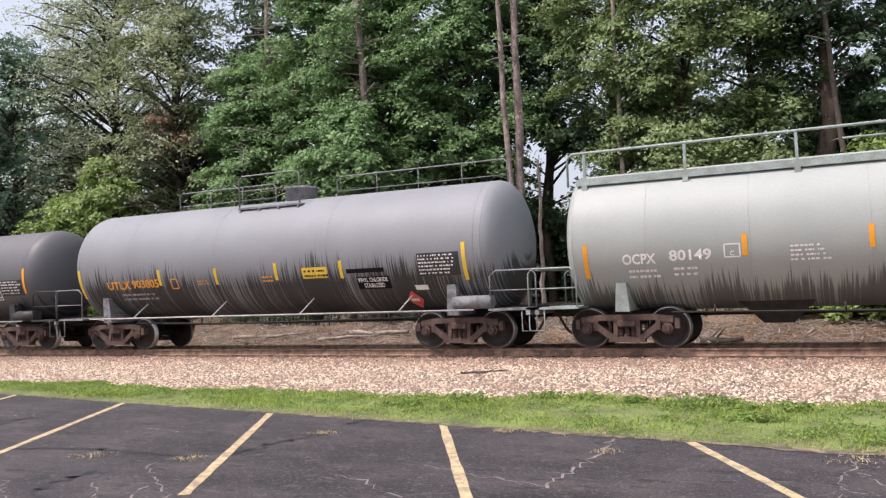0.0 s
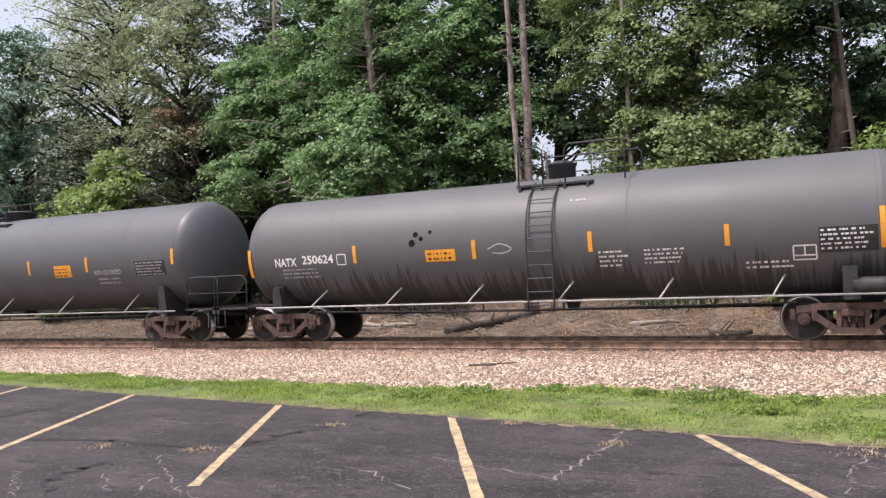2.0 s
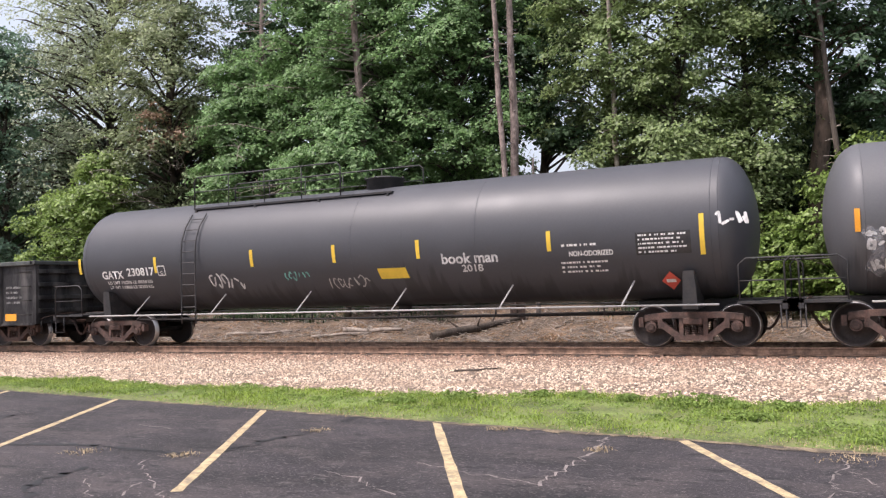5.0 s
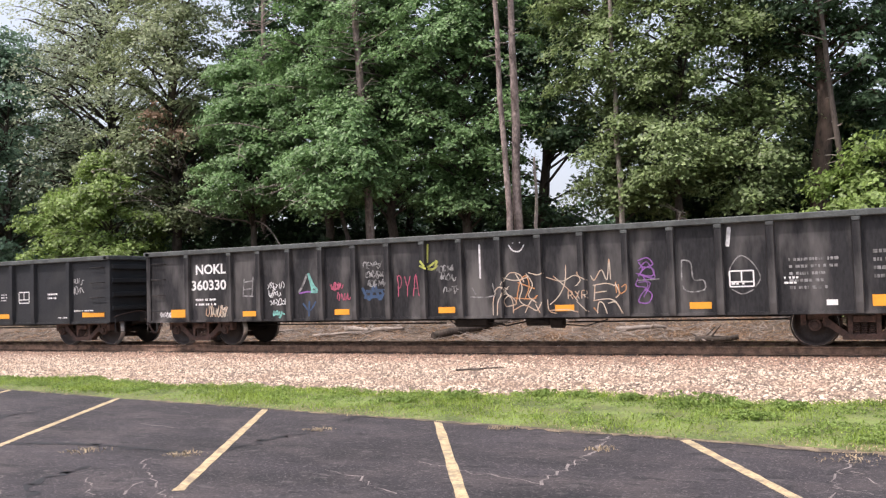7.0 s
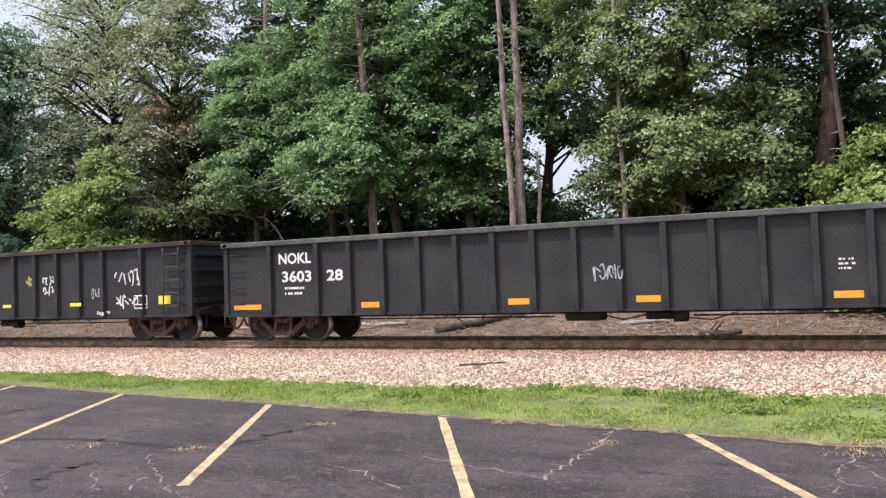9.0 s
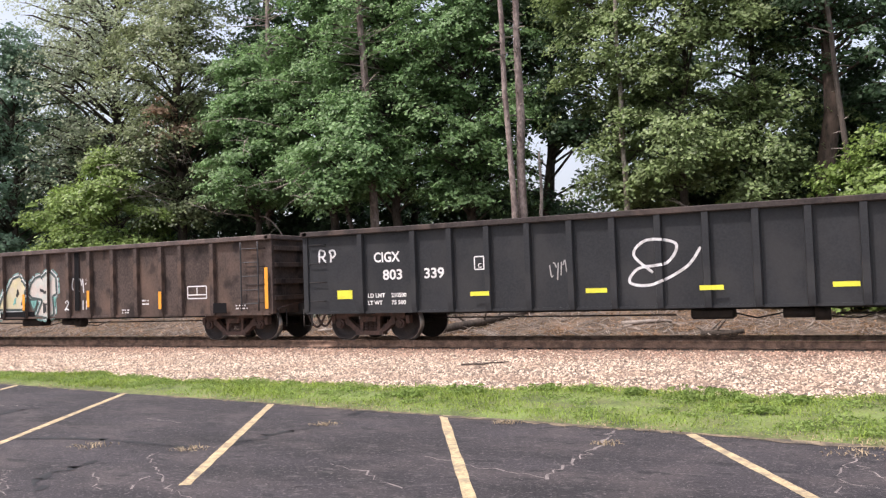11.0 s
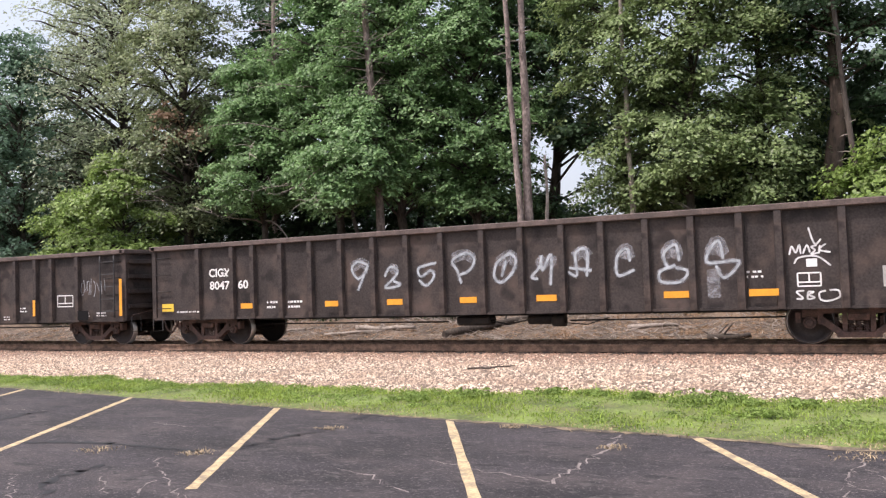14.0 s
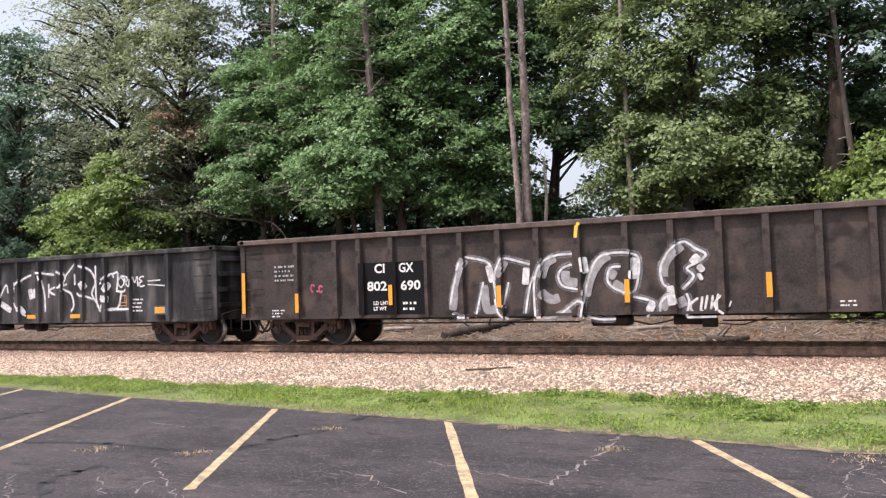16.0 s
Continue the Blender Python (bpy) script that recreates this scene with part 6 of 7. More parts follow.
# shapes of the sprayed lettering: x along the wagon, height over the rail
MURAL = {
    "fill": [[(-4.4, 1.46), (-4.28, 1.79), (-3.93, 2.13), (-3.63, 1.94), (-3.45, 2.18), (-3.26, 2.1), (-3.24, 1.07), (-2.91, 1.0), (-3.08, 0.8), (-3.97, 0.82), (-4.34, 1.17)],
        [(-3.12, 2.18), (-2.76, 2.19), (-2.75, 1.49), (-2.65, 1.48), (-2.67, 2.02), (-2.39, 2.06), (-2.29, 1.89), (-2.15, 1.4), (-1.9, 1.32), (-1.99, 1.05), (-2.07, 0.79), (-2.33, 0.79), (-2.5, 1.2), (-2.56, 0.8), (-2.84, 0.8), (-3.15, 1.21)],
        [(-1.92, 1.46), (-1.72, 1.98), (-1.53, 2.11), (-1.07, 2.12), (-0.98, 1.77), (-0.78, 1.16), (-0.7, 0.77), (-1.0, 0.77), (-1.96, 0.79)],
        [(0.55, 1.52), (0.69, 1.84), (0.87, 2.01), (1.11, 2.06), (1.24, 1.95), (1.39, 2.07), (1.56, 2.19), (1.82, 1.99), (1.84, 1.48), (1.66, 1.42), (1.71, 0.85), (1.5, 0.75), (0.9, 0.8), (1.11, 1.12), (1.19, 1.31), (0.71, 1.39)]],
    "gold": [[(-0.74, 1.03), (-0.42, 1.69), (-0.19, 2.01), (0.13, 2.09), (0.45, 1.89), (0.58, 1.72), (0.47, 1.39), (0.28, 1.01)]],
    "teal": [[(-4.05, 1.47), (-3.8, 1.76), (-3.47, 1.59), (-3.27, 1.54), (-3.28, 1.33), (-3.59, 1.17)],
        [(-1.44, 1.16), (-1.11, 1.16), (-1.01, 0.79), (-1.56, 0.8)],
        [(0.57, 1.33), (0.99, 1.34), (0.91, 1.12), (0.79, 0.97)],
        [(-0.19, 1.17), (-0.11, 1.38), (-0.01, 1.41), (-0.04, 1.21)],
        [(1.65, 1.4), (1.81, 1.39), (1.71, 0.85), (1.65, 1.11)]],
    "dark": [[(-1.49, 1.53), (-1.39, 1.76), (-1.29, 1.53)],
        [(0.03, 1.7), (0.13, 1.56), (0.05, 1.41), (-0.03, 1.46)],
        [(1.28, 1.22), (1.52, 1.21), (1.5, 0.92), (1.28, 0.9)],
        [(1.09, 1.67), (1.31, 1.63), (1.52, 1.57), (1.49, 1.49), (1.09, 1.58)]],
}
MSG = {
    "thin": [[(-3.39, 2.15), (-2.81, 2.0), (-2.68, 1.66), (-2.63, 1.26), (-2.53, 0.8), (-2.32, 0.67)],
        [(-3.15, 0.72), (-2.93, 1.54)],
        [(-2.64, 1.59), (-2.49, 1.98), (-2.34, 2.07), (-1.76, 1.91)],
        [(-2.45, 0.93), (-2.29, 1.52)],
        [(-1.91, 0.73), (-1.77, 1.43), (-1.62, 1.62)],
        [(-1.63, 0.72), (-1.63, 1.49), (-1.45, 1.94), (-1.11, 2.09), (-0.75, 2.1)],
        [(-0.76, 1.87), (-0.99, 1.79), (-1.09, 1.61), (-0.98, 1.39), (-0.62, 1.31)],
        [(-1.61, 0.7), (-1.16, 0.72), (-0.69, 1.03), (-0.5, 1.0)],
        [(-0.58, 0.69), (-0.53, 0.96), (-0.42, 1.46), (-0.2, 1.95), (0.12, 2.08), (0.55, 2.06), (0.73, 1.91), (0.68, 1.42), (0.55, 1.21), (0.21, 1.29), (0.03, 1.48), (0.1, 1.75), (0.33, 1.78)],
        [(0.57, 1.12), (0.93, 1.03), (1.02, 0.93), (0.86, 0.67)],
        [(-0.45, 0.71), (-0.19, 0.64), (0.18, 0.64)],
        [(1.36, 1.28), (1.21, 1.41), (1.2, 1.77), (1.45, 2.12), (1.69, 2.25), (1.92, 2.1), (2.12, 1.97), (2.0, 1.83), (1.73, 1.69), (1.86, 1.51), (1.62, 1.25)],
        [(1.68, 0.68), (1.75, 0.98), (1.7, 1.16)],
        [(1.14, 0.78), (1.17, 0.99), (1.35, 1.16)],
        [(-3.77, 0.8), (-3.55, 0.72), (-3.33, 0.71)],
        [(-3.8, 1.02), (-3.7, 1.49), (-3.5, 2.02)]],
    "broad": [[(-3.75, 0.89), (-3.66, 1.42), (-3.5, 1.89), (-3.38, 2.09)],
        [(-2.91, 1.47), (-2.85, 0.9), (-2.6, 0.93)],
        [(-2.57, 1.66), (-2.37, 2.02)],
        [(-1.49, 1.59), (-1.37, 1.91), (-1.15, 2.04)],
        [(-0.92, 1.73), (-0.89, 1.51), (-0.62, 1.45)],
        [(-1.52, 1.27), (-1.28, 1.1), (-1.08, 1.14)],
        [(-1.16, 0.72), (-0.81, 0.78)],
        [(-0.47, 1.15), (-0.35, 1.56), (-0.14, 1.9), (0.09, 2.04)],
        [(0.07, 1.54), (0.19, 1.71)],
        [(0.15, 1.42), (0.48, 1.23)],
        [(1.24, 1.53), (1.29, 1.8), (1.45, 2.02), (1.65, 2.18)],
        [(1.18, 0.83), (1.29, 1.05), (1.41, 1.11)],
        [(1.55, 1.08), (1.63, 0.88)]],
    "blob": [[(-2.79, 1.93), (-2.69, 1.53)],
        [(-1.84, 1.84), (-1.88, 1.45)],
        [(-0.5, 2.02), (-0.46, 1.66)],
        [(0.64, 1.96), (0.59, 1.5)],
        [(1.98, 1.95), (1.83, 1.79)],
        [(1.38, 1.33), (1.42, 0.92)],
        [(1.96, 1.64), (2.07, 1.72)],
        [(1.96, 1.48), (2.03, 1.52)],
        [(0.99, 0.97), (0.9, 0.79)],
        [(2.55, 0.93), (2.58, 0.92)]],
    "tag": [[(1.93, 1.06), (1.77, 0.92), (1.83, 0.76), (2.03, 0.79)],
        [(2.02, 1.09), (1.97, 0.8)],
        [(2.12, 1.11), (2.06, 0.82)],
        [(2.23, 1.11), (2.18, 0.82)],
        [(2.35, 1.14), (2.27, 0.79)],
        [(2.4, 1.11), (2.25, 0.91), (2.44, 0.72)],
        [(1.68, 0.66), (2.3, 0.67)]],
}
LAST = {
    "thin": [[(1.66, 2.04), (1.82, 1.31), (2.22, 0.94)],
        [(1.66, 1.82), (2.04, 2.1), (2.5, 2.25)],
        [(3.14, 1.07), (3.1, 1.64), (2.9, 2.22)],
        [(2.79, 2.31), (3.55, 2.22)],
        [(3.31, 1.94), (3.3, 1.51)],
        [(3.59, 1.83), (3.33, 1.73), (3.59, 1.58)],
        [(3.68, 2.34), (4.05, 2.15), (3.92, 1.8), (4.3, 1.61), (4.42, 1.26), (4.29, 1.06)],
        [(4.05, 2.15), (4.46, 2.52)],
        [(4.46, 2.22), (4.48, 1.87)],
        [(3.77, 1.8), (4.13, 1.92)],
        [(4.68, 2.47), (5.17, 2.28), (5.36, 1.93), (5.21, 1.59), (5.4, 1.33)],
        [(5.37, 2.44), (5.4, 1.41), (5.58, 1.04)],
        [(4.55, 1.61), (5.28, 1.42)],
        [(5.53, 1.87), (6.01, 2.16), (6.14, 2.04)],
        [(6.12, 2.16), (6.31, 2.17), (6.26, 1.65)],
        [(6.4, 2.07), (6.7, 2.02), (6.58, 1.64), (6.23, 1.65)],
        [(6.46, 1.64), (6.29, 1.14), (5.87, 1.1), (6.85, 1.1)],
        [(5.51, 1.05), (5.68, 1.37)],
        [(0.99, 1.57), (1.28, 1.96), (1.38, 1.69)],
        [(0.43, 1.24), (0.58, 2.08), (0.77, 1.61), (1.0, 2.1)]],
    "blob": [[(2.44, 1.8), (2.52, 1.48)],
        [(2.68, 1.81), (2.68, 1.51)],
        [(4.8, 1.95), (4.94, 1.75)],
        [(5.98, 1.88), (5.78, 1.66)],
        [(5.64, 1.44), (5.92, 1.4)],
        [(1.05, 1.36), (1.54, 1.13)],
        [(1.93, 1.22), (2.19, 1.01)]],
}
ROW = {
    "thin": [[(-2.7, 2.05), (-2.99, 2.14), (-3.17, 1.96), (-3.0, 1.71), (-2.77, 1.86), (-2.7, 2.02), (-3.01, 1.41)],
        [(-2.21, 1.73), (-2.05, 1.97), (-1.84, 1.88), (-1.94, 1.7), (-2.21, 1.46), (-1.78, 1.51), (-1.97, 1.62)],
        [(-0.76, 2.02), (-1.24, 1.91), (-1.19, 1.7), (-0.92, 1.84), (-0.84, 1.68), (-1.05, 1.48), (-1.25, 1.62)],
        [(-0.11, 1.49), (-0.21, 1.81), (-0.33, 2.05), (0.02, 2.21), (0.25, 2.07), (0.11, 1.8), (-0.2, 1.69)],
        [(1.16, 2.16), (0.83, 1.95), (0.74, 1.63), (0.92, 1.49), (1.2, 1.71), (1.29, 2.0), (1.16, 2.16)],
        [(1.05, 1.99), (0.93, 1.62)],
        [(1.82, 1.54), (1.67, 1.59), (1.88, 1.83), (1.91, 2.07), (1.93, 1.73), (2.15, 2.08), (2.11, 1.38)],
        [(2.53, 1.68), (2.73, 1.59), (2.72, 2.07), (2.98, 2.14), (2.96, 1.55)],
        [(2.56, 1.76), (3.08, 1.68)],
        [(3.93, 1.84), (3.88, 2.12), (3.66, 1.96), (3.66, 1.55), (4.03, 1.66)],
        [(4.97, 1.8), (4.91, 2.15), (4.66, 1.97), (4.73, 1.7), (4.89, 1.72), (4.57, 1.6), (4.58, 1.38), (4.98, 1.37), (5.14, 1.58), (4.89, 1.67)],
        [(5.86, 1.81), (5.78, 2.18), (5.58, 1.98), (5.57, 1.74), (6.18, 1.75), (5.87, 1.42), (5.71, 1.68)]],
    "mist": [[(-3.19, 1.99), (-2.92, 2.11), (-2.7, 2.02)],
        [(-2.05, 1.94), (-1.84, 1.9)],
        [(-0.33, 2.1), (0.01, 2.19), (0.23, 2.05)],
        [(0.83, 1.95), (1.16, 2.11), (1.28, 1.9)],
        [(1.89, 2.02), (1.91, 1.83)],
        [(2.15, 2.06), (2.14, 1.82)],
        [(2.69, 1.98), (2.87, 2.12), (3.03, 1.99)],
        [(3.68, 1.96), (3.86, 2.12), (3.93, 1.9)],
        [(4.66, 1.92), (4.86, 2.15), (4.95, 1.88)],
        [(5.59, 1.93), (5.76, 2.18), (5.87, 1.89)],
        [(5.65, 1.61), (5.65, 1.01)]],
    "tag": [[(7.12, 1.83), (7.17, 2.0), (7.24, 1.87), (7.31, 2.02), (7.33, 1.84)],
        [(7.37, 1.84), (7.45, 2.01), (7.5, 1.86)],
        [(7.63, 2.0), (7.53, 1.97), (7.59, 1.9), (7.52, 1.83), (7.65, 1.85)],
        [(7.68, 2.0), (7.66, 1.83)],
        [(7.79, 2.02), (7.67, 1.91), (7.87, 1.85)],
        [(7.2, 1.65), (7.3, 1.77), (7.62, 1.78), (7.86, 1.59)],
        [(7.49, 2.36), (7.59, 2.03), (7.71, 2.12)],
        [(7.36, 1.11), (7.22, 1.09), (7.33, 0.96), (7.21, 0.95)],
        [(7.43, 1.09), (7.42, 0.95), (7.54, 0.97), (7.44, 1.03), (7.53, 1.08), (7.43, 1.09)],
        [(7.75, 1.1), (7.63, 1.06), (7.65, 0.93), (7.78, 0.9), (7.98, 0.97), (7.97, 1.1), (7.81, 1.11)]],
}


def filled(surface, outline, name, mat, parent, lift, label=""):
    """A painted area inside an outline, in small squares that lie on the sheet or on its ribs."""
    step = 0.03
    xs_, zs_ = [p[0] for p in outline], [p[1] for p in outline]
    v, f = [], []
    n = len(outline)
    for i in range(int(min(xs_) / step) - 1, int(max(xs_) / step) + 2):
        for j in range(int(min(zs_) / step) - 1, int(max(zs_) / step) + 2):
            px_, pz_ = (i + 0.5) * step, (j + 0.5) * step
            inside = False
            for k in range(n):
                (ax, az), (bx, bz) = outline[k], outline[(k + 1) % n]
                if (az > pz_) != (bz > pz_) and px_ < (bx - ax) * (pz_ - az) / (bz - az) + ax:
                    inside = not inside
            if inside:
                m = len(v)
                v += [(i * step, j * step), ((i + 1) * step, j * step), ((i + 1) * step, (j + 1) * step), (i * step, (j + 1) * step)]
                f.append((m, m + 1, m + 2, m + 3))
    return tagged(on_side(surface, v, f, name, mat, parent, lift, label), kind="stuff")


def straight(surface, lines, width, mat, parent, lift, label=""):
    """Painted lines with sharp corners."""
    V, F = [], []
    for pts in lines:
        for a_, b_ in zip(pts, pts[1:]):
            v, f = stroke(surface, [a_, b_], width, "graffiti", mat, parent)
            F += [tuple(i + len(V) for i in q) for q in f]
            V += v
    return tagged(on_side(surface, V, F, "graffiti", mat, parent, lift, label, [lift + 0.00001 * (k % 300) for k in range(len(F))]), kind="stuff")


N_RIBS = [-8.45, -6.95, -5.97, -5.0, -4.0, -3.0, -2.04, -1.06, -0.08, 0.90, 1.88, 2.86, 3.84, 4.81, 5.78, 6.78, 8.33]
C_RIBS = [-8.25, -7.03, -6.32, -5.38, -4.43, -3.49, -2.52, -1.57, -0.61, 0.46, 1.43, 2.41, 3.32, 4.29, 5.24, 6.20, 6.94, 8.10]


def gon_graffiti(place):
    car, sf = gondola(place, 9.93, 8.4, 2.70, 0.72, N_RIBS, PAINT["n330"], PAINT["rim_green"], "scuffed black gondola wagon covered in small graffiti tags")
    lettering(sf, "NOKL", -8.2, 2.02, 0.26, M["white"], car, 1.08)
    lettering(sf, "360330", -8.36, 1.58, 0.26, M["white"], car, 1.24)
    bars(sf, -8.2, 1.28, 0.8, 2, 0.13, M["white"], car, 30)
    for x in (-8.75, -6.26, -3.41, -0.47, 2.44, 5.37, 8.81):
        w = 0.26 if abs(x) > 8 else 0.22
        patch(sf, x - w, x + w, 0.83, 0.97 if abs(x) < 8 else 1.05, "reflector", M["orange"], car, 0.008, "amber reflector strip")
    S = lambda n, col, x, z, w, h, seed, k=6, t=0.04, lab="spray-painted tag": scrawl(sf, tag_scribble(x, z, w, h, seed, k + 2) + tag_scribble(x + 0.03, z, w, h, seed + 500, k + 1), t, "graffiti", PAINT[col], car, label=lab)
    G = lambda col, lines, t, lab: scrawl(sf, lines, t, "graffiti", PAINT[col], car, label=lab)
    G("chalk", [[(-6.5, 1.85), (-6.55, 1.35)], [(-6.2, 1.9), (-6.25, 1.35)], [(-6.5, 1.75), (-6.2, 1.78)], [(-6.52, 1.55), (-6.2, 1.58)], [(-6.55, 1.38), (-6.2, 1.36)]], 0.035, "faded grey chalk marks")
    for r_, z_ in enumerate((1.52, 1.31, 1.08)):
        G("spray_white", tag_scribble(-5.78 + 0.08 * r_, z_, 0.5, 0.22, 31 + r_, 5) + tag_scribble(-5.74, z_, 0.5, 0.22, 231 + r_, 5), 0.02, "line of white handwriting")
    S(0, "spray_teal", -5.62, 0.78, 0.4, 0.2, 61, 4, 0.045, "small teal tag")
    G("spray_teal", [[(-4.42, 1.92), (-4.28, 1.62), (-4.15, 1.45), (-4.35, 1.44)], [(-4.4, 1.86), (-4.32, 1.6), (-4.3, 1.48)]], 0.075, "teal spray-painted wedge")
    G("chalk", [[(-4.45, 1.9), (-4.6, 1.6), (-4.74, 1.42)], [(-4.5, 1.8), (-4.66, 1.5)]], 0.06, "pale spray-painted wedge")
    G("spray_purple", [[(-4.72, 1.40), (-4.45, 1.44), (-4.3, 1.42)]], 0.04, "purple spray-painted line")
    G("spray_deep_blue", [[(-4.6, 1.15), (-4.4, 0.95), (-4.2, 1.18)], [(-4.4, 1.2), (-4.42, 0.8)]], 0.05, "faded blue scrawl")
    S(0, "spray_pink", -3.82, 1.42, 0.4, 0.26, 33, 4, 0.03, "red spray-painted tag")
    S(0, "spray_pink", -3.6, 1.18, 0.4, 0.24, 133, 3, 0.025, "red spray-painted tag")
    G("spray_deep_blue", [[(-2.8, 1.5), (-2.6, 1.2), (-2.45, 1.55), (-2.3, 1.2), (-2.15, 1.45)], [(-2.75, 1.25), (-2.2, 1.28)], [(-2.7, 1.4), (-2.2, 1.42)]], 0.075, "blue spray-painted tag")
    for r_, z_ in enumerate((1.95, 1.72, 1.5)):
        S(0, "chalk", -2.82 + 0.06 * r_, z_, 0.6, 0.22, 35 + r_, 4, 0.026, "faded white handwriting")
    G("spray_pink", sprayed("PYA", -1.82, 1.25, 0.16, 0.5, 0.23), 0.022, "thin pink spray-painted letters")
    G("spray_lime", [[(-0.93, 2.5), (-0.95, 2.05)], [(-1.1, 2.1), (-0.95, 1.95), (-0.7, 2.08), (-0.75, 1.95)], [(-1.12, 1.98), (-0.85, 1.88), (-0.68, 1.98)]], 0.05, "lime spray-painted mark")
    for r_, z_ in enumerate((1.78, 1.58, 1.28)):
        S(0, "chalk", -0.76 + 0.07 * r_, z_, 0.45, 0.22, 37 + r_, 3, 0.025, "faded white handwriting")
    G("spray_white", [[(0.42, 1.62), (0.42, 2.42)]], 0.045, "white drip of spray paint")
    G("chalk", [[(0.16, 1.2), (0.5, 1.18), (0.8, 1.22)], [(0.2, 1.42), (0.3, 1.25)], [(0.72, 1.5), (0.78, 1.25)]], 0.03, "faded chalk line")
    G("spray_white", [[(1.15, 2.38), (1.25, 2.24), (1.42, 2.22), (1.53, 2.36)], [(1.25, 2.40), (1.26, 2.43)], [(1.42, 2.40), (1.43, 2.43)]], 0.03, "white spray-painted smile")
    G("spray_peach", [[(0.72, 0.76), (0.74, 1.15), (0.9, 1.4), (1.1, 1.35)], [(0.86, 0.76), (0.9, 1.1), (1.05, 1.25), (1.2, 1.1), (1.22, 0.8)],
                      [(0.95, 1.45), (1.15, 1.72), (1.4, 1.68), (1.5, 1.5)], [(0.98, 1.62), (1.3, 1.55), (1.6, 1.62)], [(1.3, 1.7), (1.45, 1.4), (1.38, 1.1), (1.55, 0.95)],
                      [(1.55, 1.7), (1.7, 1.45), (1.6, 1.2), (1.75, 1.05)], [(1.6, 1.72), (1.85, 1.66), (1.98, 1.7)], [(1.2, 0.85), (1.5, 0.98), (1.8, 0.85), (1.95, 1.05)],
                      [(1.05, 0.95), (1.3, 1.02), (1.15, 1.2), (1.0, 1.1), (1.05, 0.95)], [(0.95, 1.22), (1.12, 1.42)], [(0.95, 1.42), (1.12, 1.2)], [(1.5, 0.8), (1.7, 1.1), (1.9, 0.8)]], 0.023, "looping peach spray-painted graffiti")
    G("spray_orange", [[(1.3, 1.05), (1.4, 1.5), (1.55, 1.65), (1.62, 1.4), (1.5, 1.1)], [(1.35, 1.5), (1.75, 1.35)], [(1.25, 1.15), (1.7, 1.12), (1.85, 1.2)]], 0.024, "orange spray-painted loops")
    G("spray_peach", [[(2.03, 1.6), (2.4, 1.5), (2.7, 1.62), (2.98, 1.5)], [(2.5, 1.85), (2.46, 1.45), (2.3, 1.15), (2.1, 0.98)], [(2.2, 1.62), (2.55, 1.3), (2.75, 1.05), (3.0, 0.8)],
                      [(2.75, 1.7), (2.85, 1.5), (2.7, 1.38)], [(2.05, 1.1), (2.08, 0.85), (2.25, 0.78)], [(2.1, 0.85), (2.5, 0.86), (2.75, 0.8)]] + sprayed("RXR", 2.52, 1.1, 0.13, 0.17, 0.17), 0.021, "thin peach spray-painted strokes")
    G("spray_peach", [[(3.06, 1.6), (3.14, 1.5), (3.3, 1.72), (3.42, 1.5), (3.48, 1.95), (3.5, 1.5)], [(3.1, 1.38), (3.4, 1.42), (3.6, 1.36)], [(3.15, 1.4), (3.12, 1.05)], [(3.12, 1.22), (3.4, 1.25)],
                      [(3.1, 1.05), (3.45, 1.08), (3.62, 1.0)], [(3.18, 0.76), (3.22, 1.0), (3.32, 0.98), (3.4, 0.76)], [(3.42, 0.98), (3.6, 1.0), (3.74, 0.76)], [(3.6, 1.42), (3.68, 1.2), (3.6, 1.1)]], 0.023, "peach spray-painted graffiti")
    G("spray_orange", [[(3.66, 1.4), (3.7, 1.2), (3.84, 1.25), (3.85, 1.38), (3.74, 1.32)], [(3.6, 1.45), (3.62, 1.2)], [(3.1, 0.9), (3.2, 0.78)]], 0.023, "orange spray-painted marks")
    G("spray_purple", [[(4.1, 1.88), (4.3, 1.94), (4.42, 1.8), (4.25, 1.72), (4.15, 1.6), (4.4, 1.55), (4.42, 1.7), (4.2, 1.75)], [(4.1, 1.5), (4.05, 1.35), (4.25, 1.3), (4.15, 1.15), (4.1, 1.0), (4.3, 0.98), (4.38, 1.15), (4.25, 1.28)],
                       [(4.2, 1.55), (4.3, 1.35), (4.2, 1.2)], [(4.12, 1.85), (4.2, 1.7), (4.1, 1.55)], [(4.05, 1.62), (4.45, 1.5), (4.3, 1.85), (4.12, 1.7)], [(4.2, 1.1), (4.35, 1.4), (4.1, 1.42)]], 0.026, "purple spray-painted tag")
    G("chalk", [[(4.1, 1.46), (4.55, 1.48)]], 0.03, "pale chalk line")
    G("chalk", [[(5.02, 1.85), (5.05, 1.25), (5.45, 1.22), (5.45, 1.42), (5.25, 1.45), (5.2, 1.8), (5.02, 1.86)]], 0.028, "faded grey outlined mark")
    box_outline(sf, 5.97, 1.27, 0.46, 0.32, car)
    bars(sf, 6.0, 1.31, 0.4, 1, 0.09, M["white"], car, 67)
    G("chalk", [[(6.45, 1.25), (6.56, 1.45), (6.42, 1.75), (6.2, 1.9), (6.02, 1.72), (5.94, 1.5)], [(6.0, 1.22), (6.2, 1.12), (6.42, 1.2)]], 0.024, "faded chalk ring")
    scrawl(sf, [[(5.95, 2.1), (6.0, 2.5)]], 0.08, "graffiti", PAINT["spray_white"], car, label="white drip of spray paint")
    bars(sf, 7.1, 1.75, 0.85, 5, 0.14, PAINT["chalk"], car, 52)
